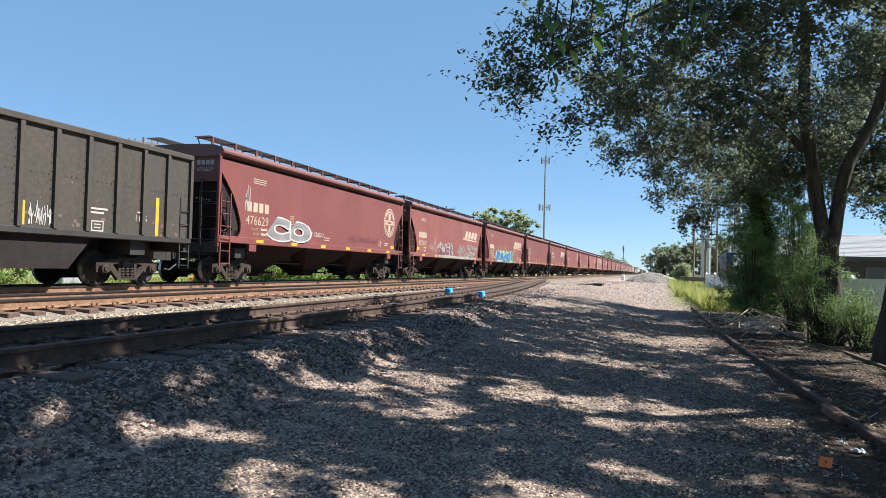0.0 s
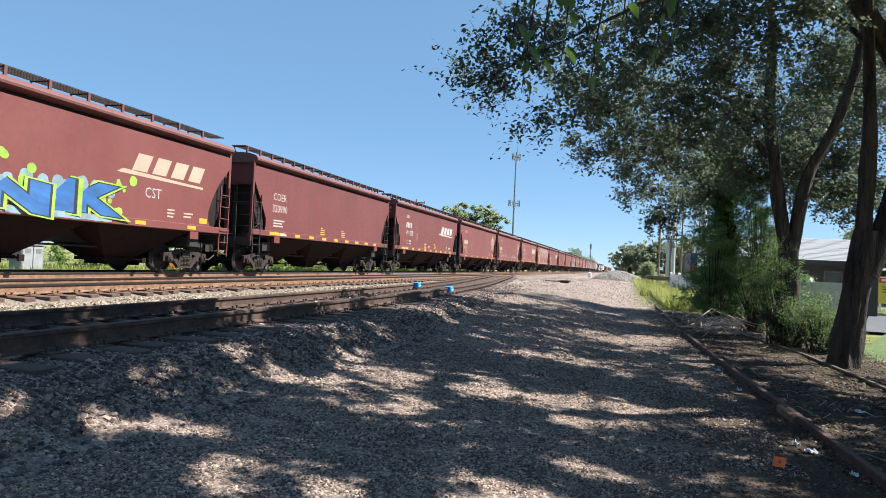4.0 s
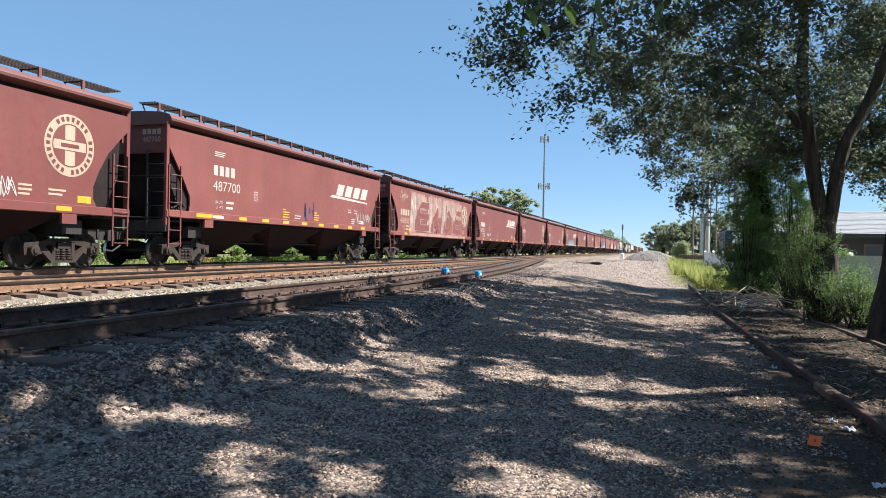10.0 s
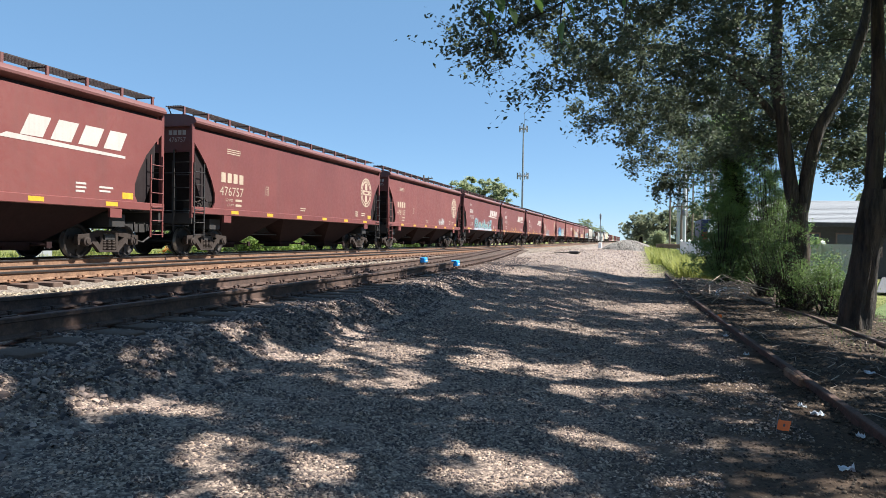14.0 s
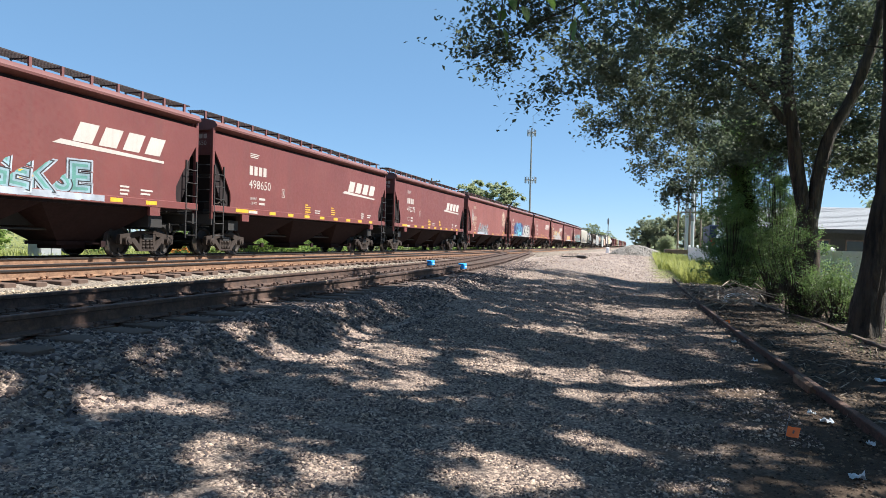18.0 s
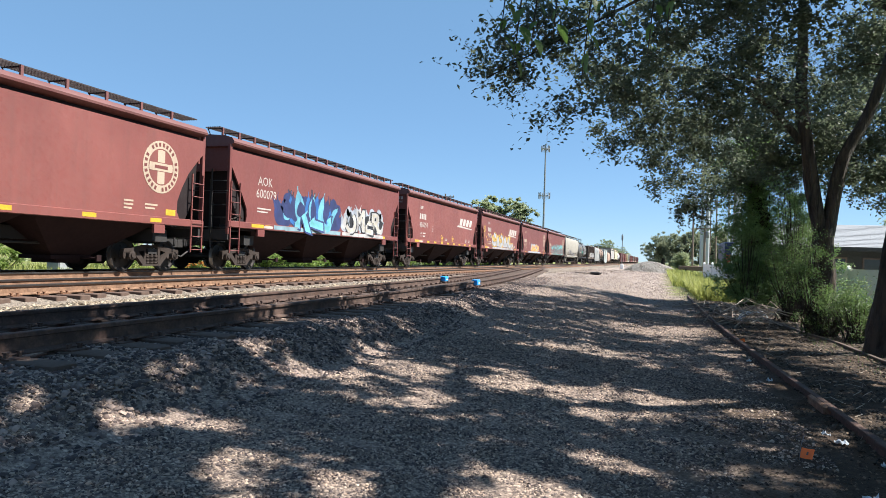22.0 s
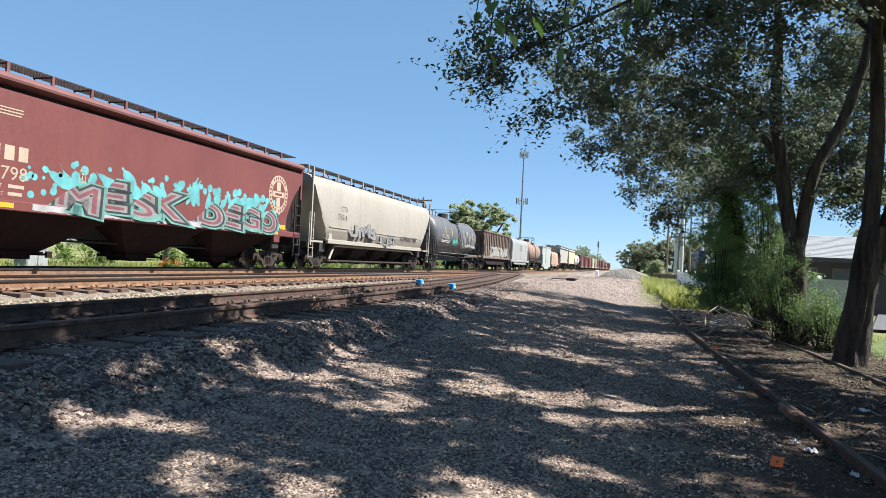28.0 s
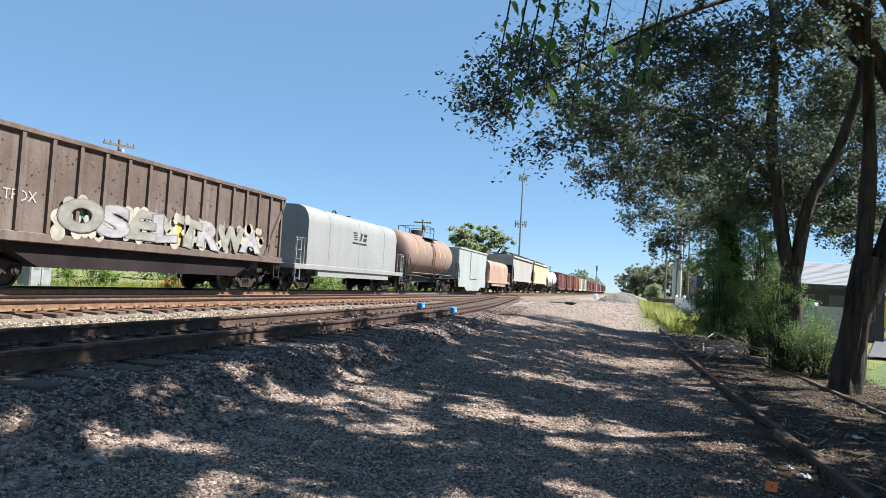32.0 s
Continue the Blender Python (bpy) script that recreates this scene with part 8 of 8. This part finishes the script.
sig = thing("signal_mast", "slim grey trackside signal mast with a white base", "signal", (-4.6, 96.0, height(-4.6, 96.0)))
part("mast", Form().tube([(0, 0, 0), (0, 0, 4.6)], 0.05, 8), sig, materials=(M_GALV,))
part("base", Form().soft_box(-0.22, 0.22, -0.22, 0.22, -0.1, 0.7, 0.05), sig, materials=(M_VINYL,))
part("head", Form().soft_box(-0.12, 0.12, -0.1, 0.1, 3.8, 4.5, 0.04), sig, materials=(M_GALV,))

# a heap of crushed stone
rngp = np.random.default_rng(12)
heap = thing("stone_heap", "heap of grey crushed stone on the lot", "stone heap", (-0.9, 84.0, 0.5))
hs = Form()
rings = []
for k, (r, z) in enumerate(((3.1, -0.1), (2.5, 0.32), (1.8, 0.66), (1.0, 0.95), (0.3, 1.08), (0.02, 1.1))):
    rings.append([(r * math.cos(a) * (1 + 0.12 * math.sin(3 * a + k)), r * 1.5 * math.sin(a), z + 0.06 * math.sin(5 * a + k)) for a in [2 * math.pi * j / 28 for j in range(28)]])
hs.loft(rings, caps=True)
part("core", hs, heap, materials=(M_PILE,))
ang, rr = rngp.uniform(0, 2 * math.pi, 3500), np.sqrt(rngp.random(3500)) * 3.1
hp = np.stack([rr * np.cos(ang), rr * 1.5 * np.sin(ang), np.interp(rr, [0, .3, 1.0, 1.8, 2.5, 3.1], [1.1, 1.08, 0.95, .66, .32, -.1])], 1)
tagged(part("loose_stone", cloud_mesh("stones", STONE_V, STONE_F, hp, random_turns(rngp, 3500, 0.8), rngp.uniform(0.06, 0.18, 3500), M_PILE), heap), kind="stuff")


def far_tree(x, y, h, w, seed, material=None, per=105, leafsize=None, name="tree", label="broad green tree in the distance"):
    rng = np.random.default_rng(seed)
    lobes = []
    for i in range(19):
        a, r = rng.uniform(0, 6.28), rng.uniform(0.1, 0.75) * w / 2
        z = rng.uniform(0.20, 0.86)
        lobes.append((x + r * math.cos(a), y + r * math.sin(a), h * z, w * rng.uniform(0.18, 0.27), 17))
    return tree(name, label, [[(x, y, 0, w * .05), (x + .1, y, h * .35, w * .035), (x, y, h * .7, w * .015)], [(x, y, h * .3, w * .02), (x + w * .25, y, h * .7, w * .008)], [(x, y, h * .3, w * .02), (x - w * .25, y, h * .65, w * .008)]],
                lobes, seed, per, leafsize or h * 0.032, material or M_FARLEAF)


far_tree(-20.6, 98, 10.4, 10.5, 51)
far_tree(-23.5, 104, 8.6, 6.5, 52)
far_tree(-28.5, 250, 9.6, 6.5, 53)
far_tree(-28.5, 400, 13.5, 15, 54)
far_tree(-25.5, 520, 12, 15, 55)
far_tree(1.5, 300, 9, 11, 56, M_FARDARK)
far_tree(-36, 430, 11, 13, 57)
far_tree(1.2, 190, 9.0, 11, 58, M_FARDARK)
far_tree(6.0, 185, 10.5, 12, 59, M_FARDARK)
far_tree(11.5, 180, 10.0, 12, 60, M_FARDARK)
far_tree(16.5, 170, 10, 11, 61, M_FARDARK)
far_tree(22.0, 160, 11, 10, 62, M_FARDARK)
far_tree(3.4, 105, 3.2, 2.6, 63)
far_tree(5, 330, 10, 12, 64, M_FARDARK)
far_tree(-32, 120, 8, 8, 65)
far_tree(26, 62, 9, 9, 66)
far_tree(22, 66, 8, 8, 67)
far_tree(33, 58, 9, 10, 68)
wood = np.random.default_rng(70)
wc, wr = [], []
for _ in range(420):
    x = wood.uniform(-260, 200)
    if -21 < x < 0:
        continue
    wc.append((x, 430 + wood.uniform(0, 60), abs(wood.normal(4, 2.6))))
    wr.append(wood.uniform(1.2, 2.4))
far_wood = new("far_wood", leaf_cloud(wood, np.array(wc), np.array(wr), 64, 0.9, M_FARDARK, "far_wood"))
tagged(far_wood, "line of distant trees on the horizon", "woods", kind="stuff")

# a hedge row beyond the field
hedge_rng = np.random.default_rng(71)
hc = np.stack([-46 + hedge_rng.normal(0, 1.5, 420), hedge_rng.uniform(-10, 190, 420), np.abs(hedge_rng.normal(1.2, 0.9, 420))], 1)
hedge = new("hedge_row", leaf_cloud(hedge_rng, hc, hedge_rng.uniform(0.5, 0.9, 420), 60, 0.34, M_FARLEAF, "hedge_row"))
tagged(hedge, "overgrown green hedge beyond the field", "hedge", kind="stuff")

# bushes beyond the tracks
rb2 = random.Random(77)
for i in range(46):
    x, y = rb2.uniform(-29, -21.5), rb2.uniform(12, 62) if i % 3 else rb2.uniform(60, 120)
    h = rb2.uniform(1.6, 3.0)
    shrub("bush", "sunlit green bush in the field beyond the tracks", (x, y), [(0, 0, h * .5, h * .55, 14), (h * .5, .2, h * .4, h * .45, 9), (-h * .5, 0, h * .45, h * .45, 9)], 200 + i, M_BUSH if i % 4 else M_FARLEAF, 70, 0.15)
shrub("bush", "orange-flowering bush beyond the tracks", (-24.5, 33), [(0, 0, .5, .6, 14), (.5, 0, .4, .5, 10)], 240, leaf("orange_bush", (0.25, 0.10, 0.02), (0.55, 0.24, 0.05)), 60, 0.12)
cabinet = thing("utility_cabinet", "pale grey steel utility cabinet in the field", "utility cabinet", (-26.0, 25.6, height(-26, 25.6)))
part("body", Form().soft_box(-0.35, 0.33, -0.60, 0.60, 0.06, 1.30, 0.015), cabinet, materials=(M_GALV,))
part("plinth", Form().box(-0.42, 0.42, -0.66, 0.66, -0.1, 0.06), cabinet, materials=(M_CONCRETE,))
part("roof", Form().soft_box(-0.40, 0.40, -0.64, 0.64, 1.30, 1.36, 0.01), cabinet, materials=(M_CABINET,))
for y in (-0.29, 0.29):
    d = part("door", Form().soft_box(0.33, 0.36, y - 0.27, y + 0.27, 0.12, 1.24, 0.008), cabinet, materials=(M_CABINET,))
    part("vent", Form().box(0.36, 0.366, y - 0.15, y + 0.15, 0.95, 1.15), d, materials=(M_GALV,))
for i in range(3):
    x, y = (-48, 30 + i * 34)
    far_tree(x, y, 6 + i, 7, 90 + i)


# ---- the train rolls past towards the camera's side, gaining a little speed ----
def rolled(t):
    return 12.45 * t + 0.0147 * t * t


def motions():
    times = [0, 2, 4, 6, 8, 10, 12, 14, 16, 18, 20, 22, 24, 26, 28, 30, 32]
    for car, start in CARS:
        walk(car, [(t, pose(X_TRAIN, start - rolled(t), RAIL_Z)) for t in times])
    spun = {}
    for w, s in WHEELSETS:
        if s not in spun:
            rows = []
            for i in range(961):
                t = i / 30
                rows.append((t, pose(0, s, 0.4565, math.degrees(rolled(t) / 0.457))))
            walk(w, rows)
            spun[s] = w.animation_data
        else:
            w.rotation_mode = "QUATERNION"
            keys = w.animation_data_create()
            keys.action = spun[s].action
            keys.action_slot = spun[s].action_slot

# ---- ties and tie plates of the two nearer tracks ----
TIE_A, TIE_B, PLATE, SHADED_PLATE = tie_mesh("tie", 1.3, M_TIE_MAIN), tie_mesh("tie", 1.3, M_TIE), plate_mesh(M_PLATE), plate_mesh(M_RAIL_DARK)


def lay_ties(tr, tie, xs, y0, y1, spacing, with_plates):
    rng = random.Random(tr.name)
    n = int((y1 - y0) / spacing)
    for i in range(n):
        y = y0 + i * spacing + rng.uniform(-0.04, 0.04)
        slope = (xs(y + 0.5) - xs(y - 0.5))
        turn = -math.degrees(math.atan(slope)) + rng.uniform(-1.5, 1.5)
        part("tie", tie, tr, at=pose(xs(y) + rng.uniform(-0.08, 0.08), y, RAIL_Z - 0.178 + rng.uniform(-0.012, 0.0), 0, 0, turn))
        if with_plates:
            for side in (-0.7535, 0.7535):
                part("tie_plate", with_plates, tr, at=pose(xs(y) + side, y, RAIL_Z - 0.186, 0, 0, turn))


lay_ties(main_track, TIE_A, lambda y: X_MAIN, 2.0, 62.0, 0.5, PLATE)
lay_ties(siding, TIE_B, x_siding, 1.0, 58.0, 0.53, SHADED_PLATE)

motions()
